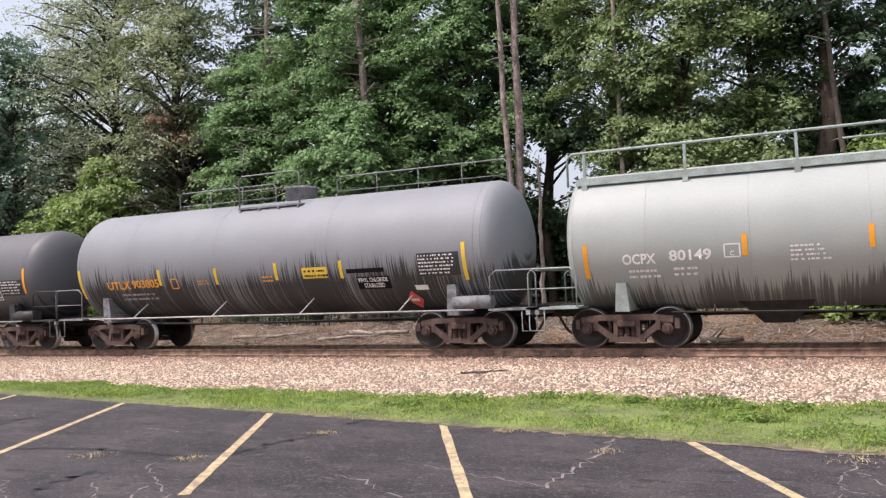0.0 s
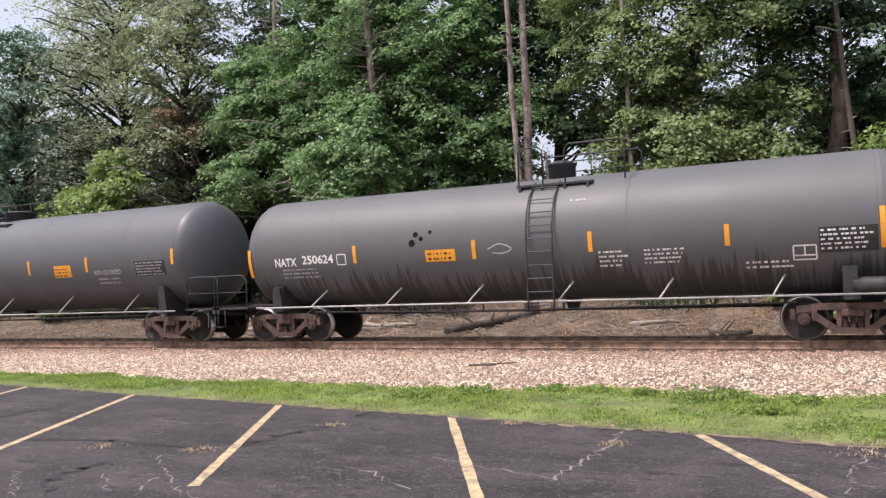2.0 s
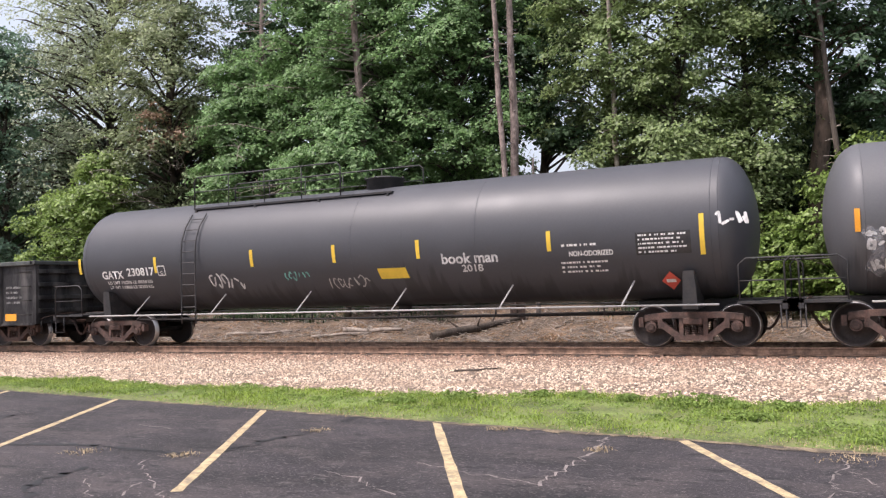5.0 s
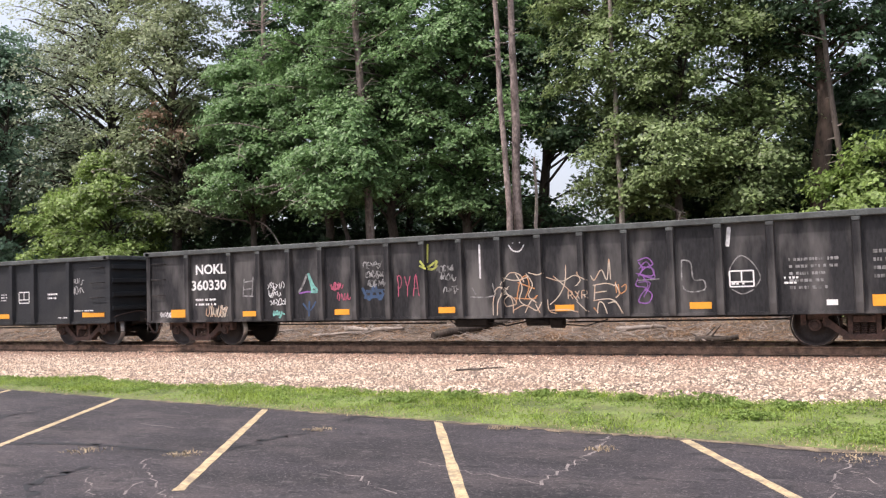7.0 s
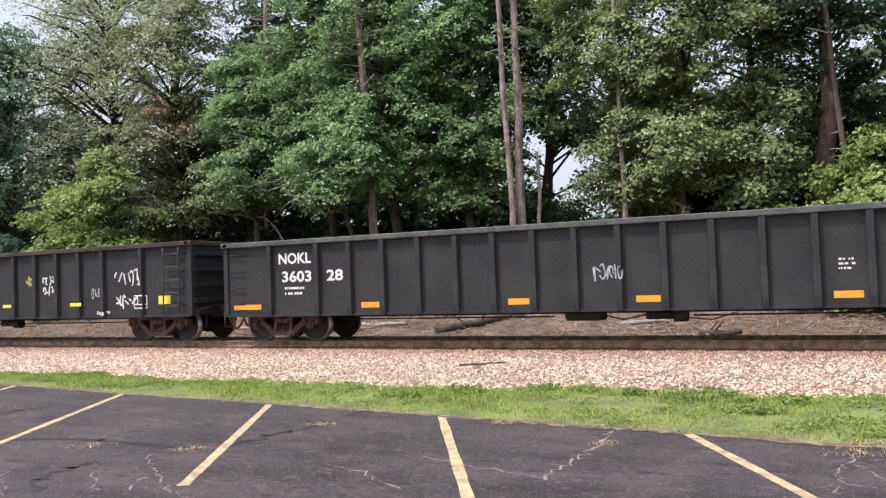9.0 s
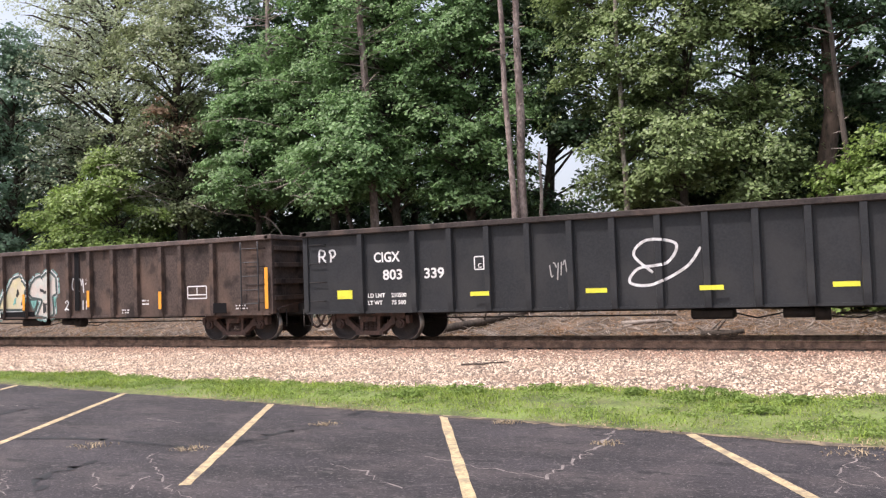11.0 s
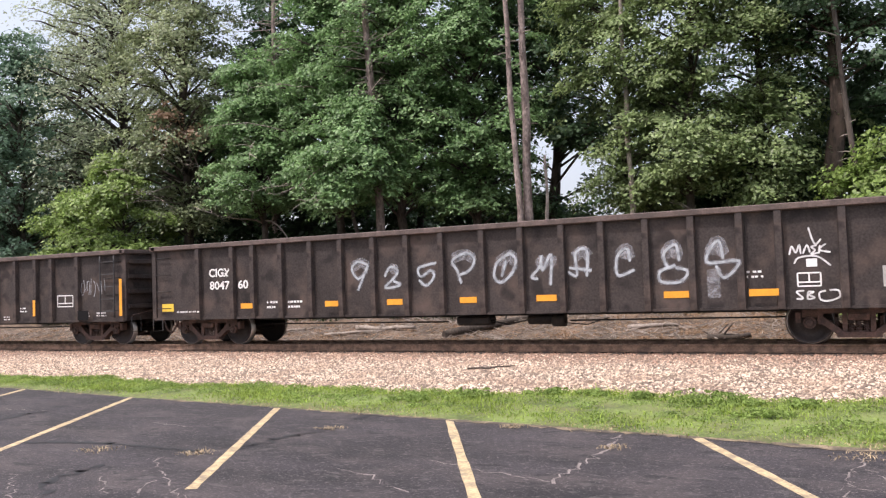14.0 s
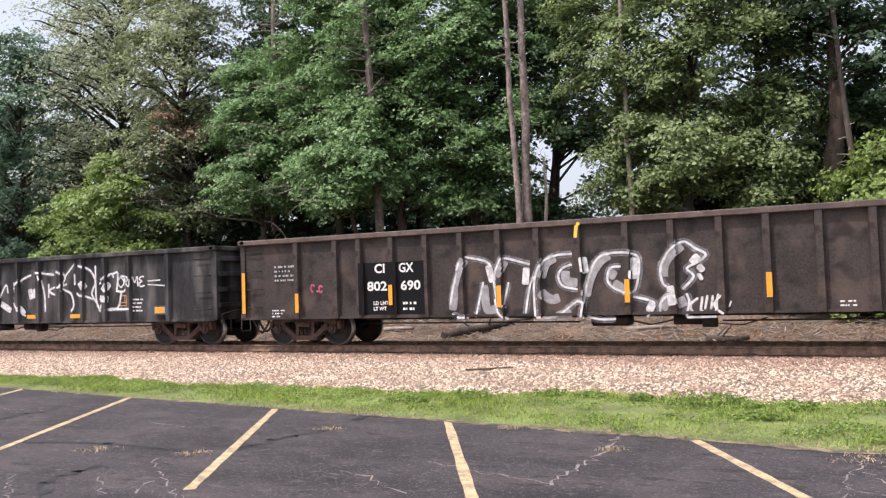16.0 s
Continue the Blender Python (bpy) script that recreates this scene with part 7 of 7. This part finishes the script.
    bars(sf, 8.6, 1.85, 0.75, 4, 0.16, PAINT["chalk"], car, 53)
    bars(sf, 7.0, 1.4, 0.3, 2, 0.1, M["white"], car, 54)
    for x in N_RIBS:
        b = bmesh.new()
        box(b, x - 0.075, x + 0.075, RIB - 0.012, RIB + 0.03, 2.49, 2.565, bevel=0.006)
        part("rib_cap", b, PAINT["rim_green"], car)
    patch(sf, 7.75, 7.95, 0.86, 0.97, "white_plate", M["white"], car, 0.008)
    S(0, "spray_peach", -7.9, 0.80, 0.85, 0.4, 55, 6, 0.026, "orange spray-painted tag")
    S(0, "spray_white", -9.6, 0.82, 0.5, 0.18, 56, 5, 0.024, "white spray-painted tag")
    return car


def gon_clean(place):
    car, sf = gondola(place, 9.95, 8.4, 2.70, 0.72, N_RIBS, PAINT["n328"], PAINT["rim_green"], "clean black gondola wagon with white numbers")
    lettering(sf, "NOKL", -8.2, 2.08, 0.27, M["white"], car, 1.05)
    lettering(sf, "3603", -8.1, 1.60, 0.27, M["white"], car, 0.95)
    lettering(sf, "28", -6.68, 1.60, 0.27, M["white"], car, 0.5)
    bars(sf, -8.0, 1.40, 0.7, 2, 0.14, M["white"], car, 60)
    for x in (-9.25, -5.4, -1.45, 1.5, 5.35, 9.3):
        w = 0.46 if abs(x) > 8 else 0.26
        patch(sf, x - w, x + w, 0.88, 1.02, "reflector", M["orange"], car, 0.008, "amber reflector strip")
    box_outline(sf, 6.05, 1.36, 0.46, 0.34, car)
    bars(sf, 5.2, 1.62, 0.3, 3, 0.09, M["white"], car, 61)
    bars(sf, 7.35, 1.58, 0.4, 2, 0.12, M["white"], car, 62)
    bars(sf, 8.5, 1.06, 0.9, 1, 0.08, M["white"], car, 63)
    bars(sf, 7.8, 0.86, 0.6, 1, 0.08, M["white"], car, 64)
    scrawl(sf, tag_scribble(0.2, 1.35, 0.8, 0.42, 65, 7), 0.03, "graffiti", PAINT["spray_blue"], car, label="thin white spray-painted tag")
    scrawl(sf, tag_scribble(8.4, 1.55, 0.5, 0.6, 66, 6), 0.02, "graffiti", M["grey_text"], car, label="faint scratched tag")
    return car


def gon_black(place):
    car, sf = gondola(place, 10.15, 8.5, 2.86, 0.76, N_RIBS, PAINT["n328"], PAINT["brown_black"], "black gondola wagon with yellow reflector squares and white tags")
    scrawl(sf, sprayed("RP", -9.75, 2.05, 0.24, 0.3, 0.3), 0.05, "graffiti", PAINT["spray_white"], car, label="white spray-painted letters")
    lettering(sf, "CIGX", -8.1, 2.0, 0.24, M["white"], car, 0.75)
    lettering(sf, "803", -7.85, 1.56, 0.24, M["white"], car, 0.55)
    lettering(sf, "339", -6.7, 1.56, 0.24, M["white"], car, 0.55)
    lettering(sf, "LD LMT", -8.3, 1.12, 0.10, M["white"], car, 0.5)
    lettering(sf, "LT WT", -8.3, 0.94, 0.10, M["white"], car, 0.42)
    lettering(sf, "210500", -7.62, 1.12, 0.10, M["white"], car, 0.42)
    lettering(sf, "75 500", -7.62, 0.94, 0.10, M["white"], car, 0.40)
    box_outline(sf, -5.35, 1.72, 0.28, 0.3, car, split=False)
    lettering(sf, "C", -5.27, 1.76, 0.1, M["white"], car)
    patch(sf, -9.2, -8.75, 1.1, 1.32, "reflector", M["lemon"], car, 0.008, "yellow reflector square")
    for x in (-5.2, -2.45, 0.0, 2.5, 5.7):
        patch(sf, x - 0.24, x + 0.24, 1.1, 1.2, "reflector", M["lemon"], car, 0.008, "yellow reflector strip")
    patch(sf, 8.95, 9.4, 1.1, 1.34, "reflector", M["lemon"], car, 0.008, "yellow reflector square")
    scrawl(sf, [[(-1.2, 1.5), (-1.6, 1.9), (-1.3, 2.2), (-0.7, 2.1), (-0.9, 1.7), (-1.5, 1.6), (-1.7, 1.3), (-1.2, 1.25), (-0.5, 1.6), (-0.2, 2.0)]], 0.06, "graffiti", PAINT["spray_white"], car, label="looping white spray-painted line")
    scrawl(sf, tag_scribble(7.1, 1.55, 1.2, 0.7, 71, 7), 0.05, "graffiti", PAINT["spray_white"], car, label="white spray-painted tag")
    scrawl(sf, tag_scribble(7.2, 0.98, 1.0, 0.5, 72, 6), 0.05, "graffiti", PAINT["spray_white"], car, label="white spray-painted tag")
    scrawl(sf, tag_scribble(4.1, 1.45, 0.55, 0.65, 73, 6), 0.05, "graffiti", PAINT["spray_white"], car, label="white spray-painted tag")
    scrawl(sf, tag_scribble(3.3, 1.75, 0.4, 0.35, 74, 4), 0.04, "graffiti", PAINT["spray_lime"], car, label="yellow-green spray-painted tag")
    scrawl(sf, tag_scribble(6.2, 1.3, 0.5, 0.35, 75, 5), 0.025, "graffiti", M["grey_text"], car, label="faint tag")
    box_outline(sf, 8.0, 1.0, 0.5, 0.36, car)
    side_ladder(car, 10.15, 2.86)
    scrawl(sf, tag_scribble(6.4, 0.8, 0.7, 0.16, 76, 6), 0.04, "graffiti", PAINT["spray_white"], car, label="white spray-painted tag")
    scrawl(sf, tag_scribble(-3.6, 1.4, 0.5, 0.5, 77, 5), 0.025, "graffiti", M["grey_text"], car, label="faint tag")
    return car


def side_ladder(car, half, top):
    ladder(car, half - 0.62, 0.85, top - 0.16, -1.57, 0.58, PAINT["steel_black"], 5)


def brown_common(car, sf, number, seed):
    """Lettering and strips that the brown wagons share."""
    patch(sf, -6.32, -4.45, 0.82, 2.12, "black_patch", PAINT["black_patch"], car, 0.003, cells=40)
    lettering(sf, "CI", -5.90, 1.86, 0.22, M["white"], car, 0.30)
    lettering(sf, "GX", -5.20, 1.86, 0.22, M["white"], car, 0.42)
    lettering(sf, number[:3], -6.12, 1.42, 0.22, M["white"], car, 0.58)
    lettering(sf, number[3:], -5.16, 1.42, 0.22, M["white"], car, 0.56)
    lettering(sf, "LD LMT", -5.95, 1.06, 0.09, M["white"], car, 0.45)
    lettering(sf, "LT WT", -5.95, 0.92, 0.09, M["white"], car, 0.38)
    bars(sf, -5.1, 1.06, 0.4, 2, 0.14, M["white"], car, seed)
    for x, z, h in ((-9.97, 1.45, 1.1), (-8.2, 1.15, 0.5), (-5.38, 1.3, 0.5), (-2.5, 1.2, 0.5), (0.48, 1.25, 0.5), (3.34, 1.3, 0.5), (6.22, 1.2, 0.5), (9.98, 1.45, 1.1)):
        patch(sf, x - 0.055, x + 0.055, z - h / 2, z + h / 2, "reflector", M["orange"], car, 0.032 if abs(x) < 9.9 else 0.11, "amber reflector strip", cells=4)
    box_outline(sf, 7.15, 1.22, 0.68, 0.34, car)
    patch(sf, 8.15, 8.62, 0.80, 1.08, "black_patch", PAINT["black_patch"], car, 0.005)
    bars(sf, 8.2, 0.98, 0.36, 2, 0.09, M["white"], car, seed + 1)
    bars(sf, 8.85, 0.98, 0.45, 2, 0.08, M["white"], car, seed + 2)
    bars(sf, 5.4, 1.18, 0.3, 2, 0.1, M["white"], car, seed + 3)
    bars(sf, 4.6, 0.92, 0.3, 2, 0.08, M["white"], car, seed + 4)
    bars(sf, -9.1, 0.95, 0.35, 3, 0.08, M["white"], car, seed + 5)


def gon_mural(place):
    car, sf = gondola(place, 10.05, 8.46, 2.87, 0.76, C_RIBS, PAINT["brown"], PAINT["rim_brown"], "rusty brown gondola wagon with large pale spray-painted letters")
    brown_common(car, sf, "802475", 80)
    side_ladder(car, 10.05, 2.87)
    shapes = MURAL["fill"] + MURAL["gold"]
    closed = [p + p[:1] for p in shapes]
    straight(sf, closed, 0.26, PAINT["mist_teal"], car, 0.003, "soft teal overspray round large letters")
    straight(sf, closed, 0.15, PAINT["spray_white"], car, 0.005, "white halo of large letters")
    for p in MURAL["fill"]:
        filled(sf, p, "graffiti", PAINT["spray_cream"], car, 0.009, "cream spray-painted mural letter")
    filled(sf, MURAL["gold"][0], "graffiti", PAINT["spray_gold"], car, 0.010, "pale yellow spray-painted mural letter")
    for p in MURAL["teal"]:
        filled(sf, p, "graffiti", PAINT["spray_teal"], car, 0.013, "teal area between the letters")
    for p in MURAL["dark"]:
        filled(sf, p, "graffiti", PAINT["steel_black"], car, 0.014, "dark opening in a letter")
    straight(sf, closed + [p + p[:1] for p in MURAL["teal"][:3]], 0.075, PAINT["steel_grey_green"], car, 0.017, "dark green-grey outline of large letters")
    for x in (-3.0, 2.75):
        patch(sf, x - 0.10, x + 0.10, 0.95, 2.72, "black_streak", PAINT["black_patch"], car, 0.030, "black paint run down the side", cells=10)
    scrawl(sf, sprayed("2", 2.30, 0.98, 0.2, 0.28, 0.3) + sprayed("II", 2.92, 0.98, 0.12, 0.28, 0.15) + tag_scribble(2.4, 1.5, 0.9, 0.5, 85, 4), 0.045, "graffiti", PAINT["spray_white"], car, label="white spray-painted numbers")
    patch(sf, -0.6, 0.85, 0.78, 0.95, "black_patch", PAINT["black_patch"], car, 0.030, cells=20)
    bars(sf, -0.5, 0.84, 1.2, 1, 0.1, M["grey_text"], car, 86)
    return car


def gon_numbers(place):
    car, sf = gondola(place, 9.95, 8.3, 2.87, 0.78, C_RIBS, PAINT["brown_black"], PAINT["rim_brown"], "sooty brown gondola wagon with a row of sprayed numbers and letters")
    lettering(sf, "CIGX", -7.9, 1.93, 0.22, M["white"], car, 0.78)
    lettering(sf, "8047", -7.88, 1.58, 0.22, M["white"], car, 0.72)
    lettering(sf, "60", -6.88, 1.58, 0.22, M["white"], car, 0.36)
    for x, w, h in ((-9.45, 0.22, 0.22), (-6.5, 0.2, 0.14), (-3.75, 0.2, 0.14), (-1.95, 0.22, 0.14), (0.05, 0.22, 0.14), (2.0, 0.24, 0.14), (4.88, 0.26, 0.14), (6.62, 0.28, 0.14), (9.3, 0.25, 0.24)):
        patch(sf, x - w, x + w, 1.10 - h / 2, 1.10 + h / 2, "reflector", M["orange"] if abs(x) < 9 else M["yellow"], car, 0.012, "amber reflector strip")
    scrawl(sf, ROW["mist"], 0.26, "graffiti", PAINT["mist_white"], car, 0.003, "soft pale overspray")
    scrawl(sf, ROW["thin"], 0.11, "graffiti", PAINT["mist_white"], car, 0.008, "soft pale overspray")
    for line in ROW["thin"]:
        scrawl(sf, [line], 0.055, "graffiti", PAINT["spray_blue"], car, 0.014, label="pale blue sprayed character")
    scrawl(sf, ROW["tag"], 0.035, "graffiti", PAINT["spray_white"], car, 0.006, "white spray-painted tag")
    patch(sf, 7.42, 7.62, 1.58, 1.74, "white_plate", M["white"], car, 0.008)
    box_outline(sf, 7.25, 1.2, 0.42, 0.26, car)
    bars(sf, 6.3, 1.5, 0.35, 2, 0.1, M["white"], car, 92)
    bars(sf, -5.9, 1.15, 0.4, 2, 0.13, M["white"], car, 93)
    bars(sf, -5.2, 1.15, 0.5, 2, 0.13, M["white"], car, 94)
    bars(sf, -9.1, 0.95, 0.9, 1, 0.1, M["white"], car, 95)
    side_ladder(car, 9.95, 2.87)
    patch(sf, 8.75, 9.05, 1.15, 1.55, "primer_patch", M["grey_text"], car, 0.006)
    return car


def gon_white_letters(place):
    car, sf = gondola(place, 10.05, 8.35, 2.87, 0.76, C_RIBS, PAINT["brown_black"], PAINT["rim_brown"], "sooty brown gondola wagon with large white sprayed letters")
    brown_common(car, sf, "802690", 100)
    side_ladder(car, 10.05, 2.87)
    scrawl(sf, MSG["thin"], 0.16, "graffiti", PAINT["mist_white"], car, 0.003, "soft white overspray")
    scrawl(sf, MSG["broad"], 0.21, "graffiti", PAINT["spray_silver"], car, 0.009, "grey shading of large sprayed letters")
    scrawl(sf, MSG["thin"], 0.05, "graffiti", PAINT["spray_white"], car, 0.015, "white outline of large spray-painted letters")
    scrawl(sf, MSG["blob"], 0.17, "graffiti", PAINT["spray_white"], car, 0.021, "white highlights of large sprayed letters")
    scrawl(sf, MSG["tag"], 0.05, "graffiti", PAINT["spray_white"], car, 0.006, "white spray-painted tag")
    scrawl(sf, tag_scribble(-7.9, 1.4, 0.55, 0.25, 101, 3), 0.045, "graffiti", PAINT["spray_pink"], car, label="faded red sprayed letters")
    scrawl(sf, tag_scribble(8.1, 1.5, 1.2, 0.6, 102, 8), 0.018, "graffiti", PAINT["spray_blue"], car, label="thin pale scribble")
    scrawl(sf, [[(-0.6, 2.45), (-0.55, 2.8)]], 0.08, "graffiti", M["yellow"], car, 0.13)
    bars(sf, -9.0, 2.1, 0.7, 4, 0.12, M["grey_text"], car, 103)
    return car


def gon_last(place):
    car, sf = gondola(place, 10.05, 8.4, 2.80, 0.74, N_RIBS, PAINT["n330"], PAINT["n330"], "black gondola wagon with sprawling white graffiti")
    scrawl(sf, LAST["thin"], 0.13, "graffiti", PAINT["mist_white"], car, 0.003, "soft white overspray")
    scrawl(sf, LAST["thin"], 0.06, "graffiti", PAINT["spray_white"], car, 0.009, "large white spray-painted letters")
    scrawl(sf, LAST["blob"], 0.20, "graffiti", PAINT["spray_white"], car, 0.015, "white patches in the letters")
    scrawl(sf, sprayed("ORME", 6.3, 1.75, 0.26, 0.3, 0.28), 0.045, "graffiti", PAINT["spray_white"], car, label="white spray-painted letters")
    scrawl(sf, [[(7.5, 1.9), (8.0, 1.92)], [(7.5, 1.8), (8.2, 1.75)]], 0.035, "graffiti", PAINT["spray_white"], car)
    patch(sf, 7.75, 8.4, 0.92, 1.18, "blue_patch", PAINT["spray_deep_blue"], car, 0.006)
    patch(sf, 7.88, 8.27, 0.96, 1.14, "reflector", M["orange"], car, 0.012, "amber reflector strip")
    for x in (2.5, 4.6, -1.0, -4.0, -7.0):
        patch(sf, x - 0.22, x + 0.22, 0.86, 0.98, "reflector", M["orange"], car, 0.012, "amber reflector strip")
    box_outline(sf, 6.4, 1.2, 0.36, 0.3, car, PAINT["spray_orange"])
    bars(sf, 6.9, 1.35, 0.4, 4, 0.11, M["white"], car, 111)
    return car


for build, u_ in ((hopper_pale, 100.8), (tank_grey, 82.9), (tank_dark, 66.07), (tank_long, 46.6), (tank_black, 25.8), (gon_graffiti, 4.48), (gon_clean, -17.0),
                  (gon_black, -38.4), (gon_mural, -59.75), (gon_numbers, -80.9), (gon_white_letters, -102.1), (gon_last, -123.2)):
    CARS.append((build(u_), u_))


# ---------------------------------------------------------------- clutter on the far bank
def log(label, a, b_, r, mat, seed):
    rnd = random.Random(seed)
    bm_ = bmesh.new()
    a, b_ = Vector(a), Vector(b_)
    n = 6
    pts = [a.lerp(b_, i / n) + Vector((0, 0, rnd.uniform(-0.03, 0.03))) for i in range(n + 1)]
    stem(bm_, pts, [r * (1 - 0.08 * i) for i in range(n + 1)], 9)
    for _ in range(3):
        p_ = pts[rnd.randrange(1, n)]
        rod(bm_, p_, p_ + Vector((rnd.uniform(-0.5, 0.5), rnd.uniform(-0.3, 0.3), rnd.uniform(0.1, 0.4))), r * 0.3, r * 0.1, seg=5)
    return tagged(new("fallen_log", finish(bm_, "fallen_log", M[mat])), label, "log", "fallen wood on the bank")


def on_bank(x, y, lift):
    return (x, y, float(ground_height(x, y)) + lift)


log("dark fallen trunk lying up the bank", on_bank(-11.5, 4.2, 0.12), on_bank(-9.6, 7.0, 0.16), 0.16, "bark", 1)
log("pale weathered log on the bank", on_bank(-15.4, 5.2, 0.10), on_bank(-13.2, 5.4, 0.12), 0.11, "dead", 2)
log("pale broken branch beside the rail", on_bank(-16.2, 4.4, 0.06), on_bank(-14.2, 4.9, 0.06), 0.07, "dead", 3)
log("dark stump log beside the track", on_bank(-3.4, 3.6, 0.07), on_bank(-2.3, 3.7, 0.09), 0.12, "bark", 4)
log("grey log among twigs", on_bank(-6.0, 5.6, 0.08), on_bank(-4.6, 6.2, 0.09), 0.09, "dead", 5)
log("long grey branch on the bank", on_bank(-20.4, 5.0, 0.06), on_bank(-18.0, 5.8, 0.10), 0.07, "dead", 6)
rt = random.Random(5)
b = bmesh.new()
for _ in range(2200):
    x, y = rt.uniform(-34, 4), rt.uniform(3.2, 9.5)
    a = Vector(on_bank(x, y, rt.uniform(0.0, 0.06)))
    th, l = rt.uniform(0, pi), rt.uniform(0.2, 1.1)
    rod(b, a, a + Vector((cos(th) * l, sin(th) * l * 0.6, rt.uniform(-0.02, 0.22))), rt.choice((0.008, 0.012, 0.018, 0.03)), 0.005, seg=4, caps=False)
tagged(new("twigs", finish(b, "twigs", M["dead"])), "tangle of dead twigs and branches on the bank", "twigs", kind="stuff")
q = np.stack([rng.uniform(-34, 4, 500), rng.uniform(3.0, 10.5, 500)], 1)
q = np.concatenate([q, ground_height(q[:, 0], q[:, 1])[:, None] + 0.02], 1)
litter = leaf_cloud("leaf_litter", q, rng.uniform(0.2, 0.7, 500), 15000, 0.05, M["leaf_dry"], 91)
co = np.empty(len(litter.vertices) * 3, np.float32)
litter.vertices.foreach_get("co", co)
co = co.reshape(-1, 3)
co[:, 2] = ground_height(co[:, 0], co[:, 1]) + 0.01 + 0.06 * np.abs(np.sin(co[:, 0] * 37 + co[:, 1] * 51))
litter.vertices.foreach_set("co", co.ravel())
tagged(new("leaf_litter", litter), "brown leaf litter on the bank", "leaf litter", kind="stuff")
k = 12000
x = rng.uniform(-36, 5, k)
y = 8.0 + rng.exponential(2.0, k)
keep = (np.sin(x * 0.8) + np.sin(x * 0.33 + 2) + rng.normal(0, 0.8, k)) > np.where(x > -17, 1.1, 0.2)
x, y = x[keep], y[keep]
# undergrowth takes the darkened leaf too, so its shade is in the colour
tagged(new("undergrowth", blades("undergrowth", x, y, ground_height(x, y), rng.uniform(0.12, 0.5, len(x)), rng.uniform(0.012, 0.03, len(x)), M["leaf_shade"], 1.0)), "rough undergrowth below the trees, shade put into its dark green", "undergrowth", kind="stuff")
q = np.stack([rng.uniform(-22, 5, 420), rng.random(420), 0.05 + 0 * np.arange(420)], 1)
q[:, 1] = lot_edge(q[:, 0]) + (grass_edge(q[:, 0]) - lot_edge(q[:, 0])) * (0.05 + 0.93 * q[:, 1])
tagged(new("clover", leaf_cloud("clover", q, rng.uniform(0.05, 0.22, 420), 30000, 0.016, M["weed"], 92, flat=0.28)), "low clover and broad-leaved weeds in the grass", "clover", kind="stuff")
for x0, y0, s0 in ((-1.75, -8.25, 0.34), (-1.25, -8.3, 0.26), (-0.55, -8.35, 0.2), (-2.6, -7.95, 0.2), (-4.9, -8.5, 0.3), (-3.9, -7.75, 0.18), (-0.9, -9.2, 0.22), (-3.3, -7.7, 0.16), (-5.6, -8.9, 0.2)):
    q = rng.normal(0, s0 * 0.5, (40, 3)) * np.array([1, 1, 0]) + np.array([x0, y0, 0]) + np.stack([0 * np.arange(40), 0 * np.arange(40), rng.uniform(0.02, s0 * 0.5, 40)], 1)
    tagged(new("weed", leaf_cloud("weed", q, np.full(40, 0.06), 900, 0.022, M["weed"], int(x0 * -100))), "low leafy weed growing at the ballast edge", "weed", "weeds in the verge", "stuff")
b = bmesh.new()
for a, c in (((-6.6, -4.85), (-5.75, -4.5)), ((-6.3, -4.75), (-6.0, -4.9))):
    rod(b, (a[0], a[1], float(ground_height(a[0], a[1])) + 0.08), (c[0], c[1], float(ground_height(c[0], c[1])) + 0.11), 0.022, 0.010, seg=6)
tagged(new("stick", finish(b, "stick", M["bark"])), "dark dead stick lying on the ballast", "stick")


# ---------------------------------------------------------------- motion
def shift(t):
    return float(np.interp(t, [q[0] for q in TRAIN], [q[1] for q in TRAIN]))


def motions():
    for car, u0 in CARS:
        walk(car, [(t, pose(u0 + s0, 0, RAIL)) for t, s0 in TRAIN])
    # wheels turn while their wagon is near; far up or down the line they rest
    for w, u0, dx in ROLLING:
        m0 = w.matrix_basis.translation
        rows, turn, last = [], 0.0, None
        for f in range(481):
            t = f / FPS
            x = u0 + shift(t)
            near = abs(x + 11) < 25
            if last is not None and near:
                turn += math.degrees((x - last) / 0.457)
            last = x
            if near or f in (0, 480):
                rows.append((t, pose(m0.x, m0.y, m0.z, 0, turn % 360, 0)))
        walk(w, rows)


motions()
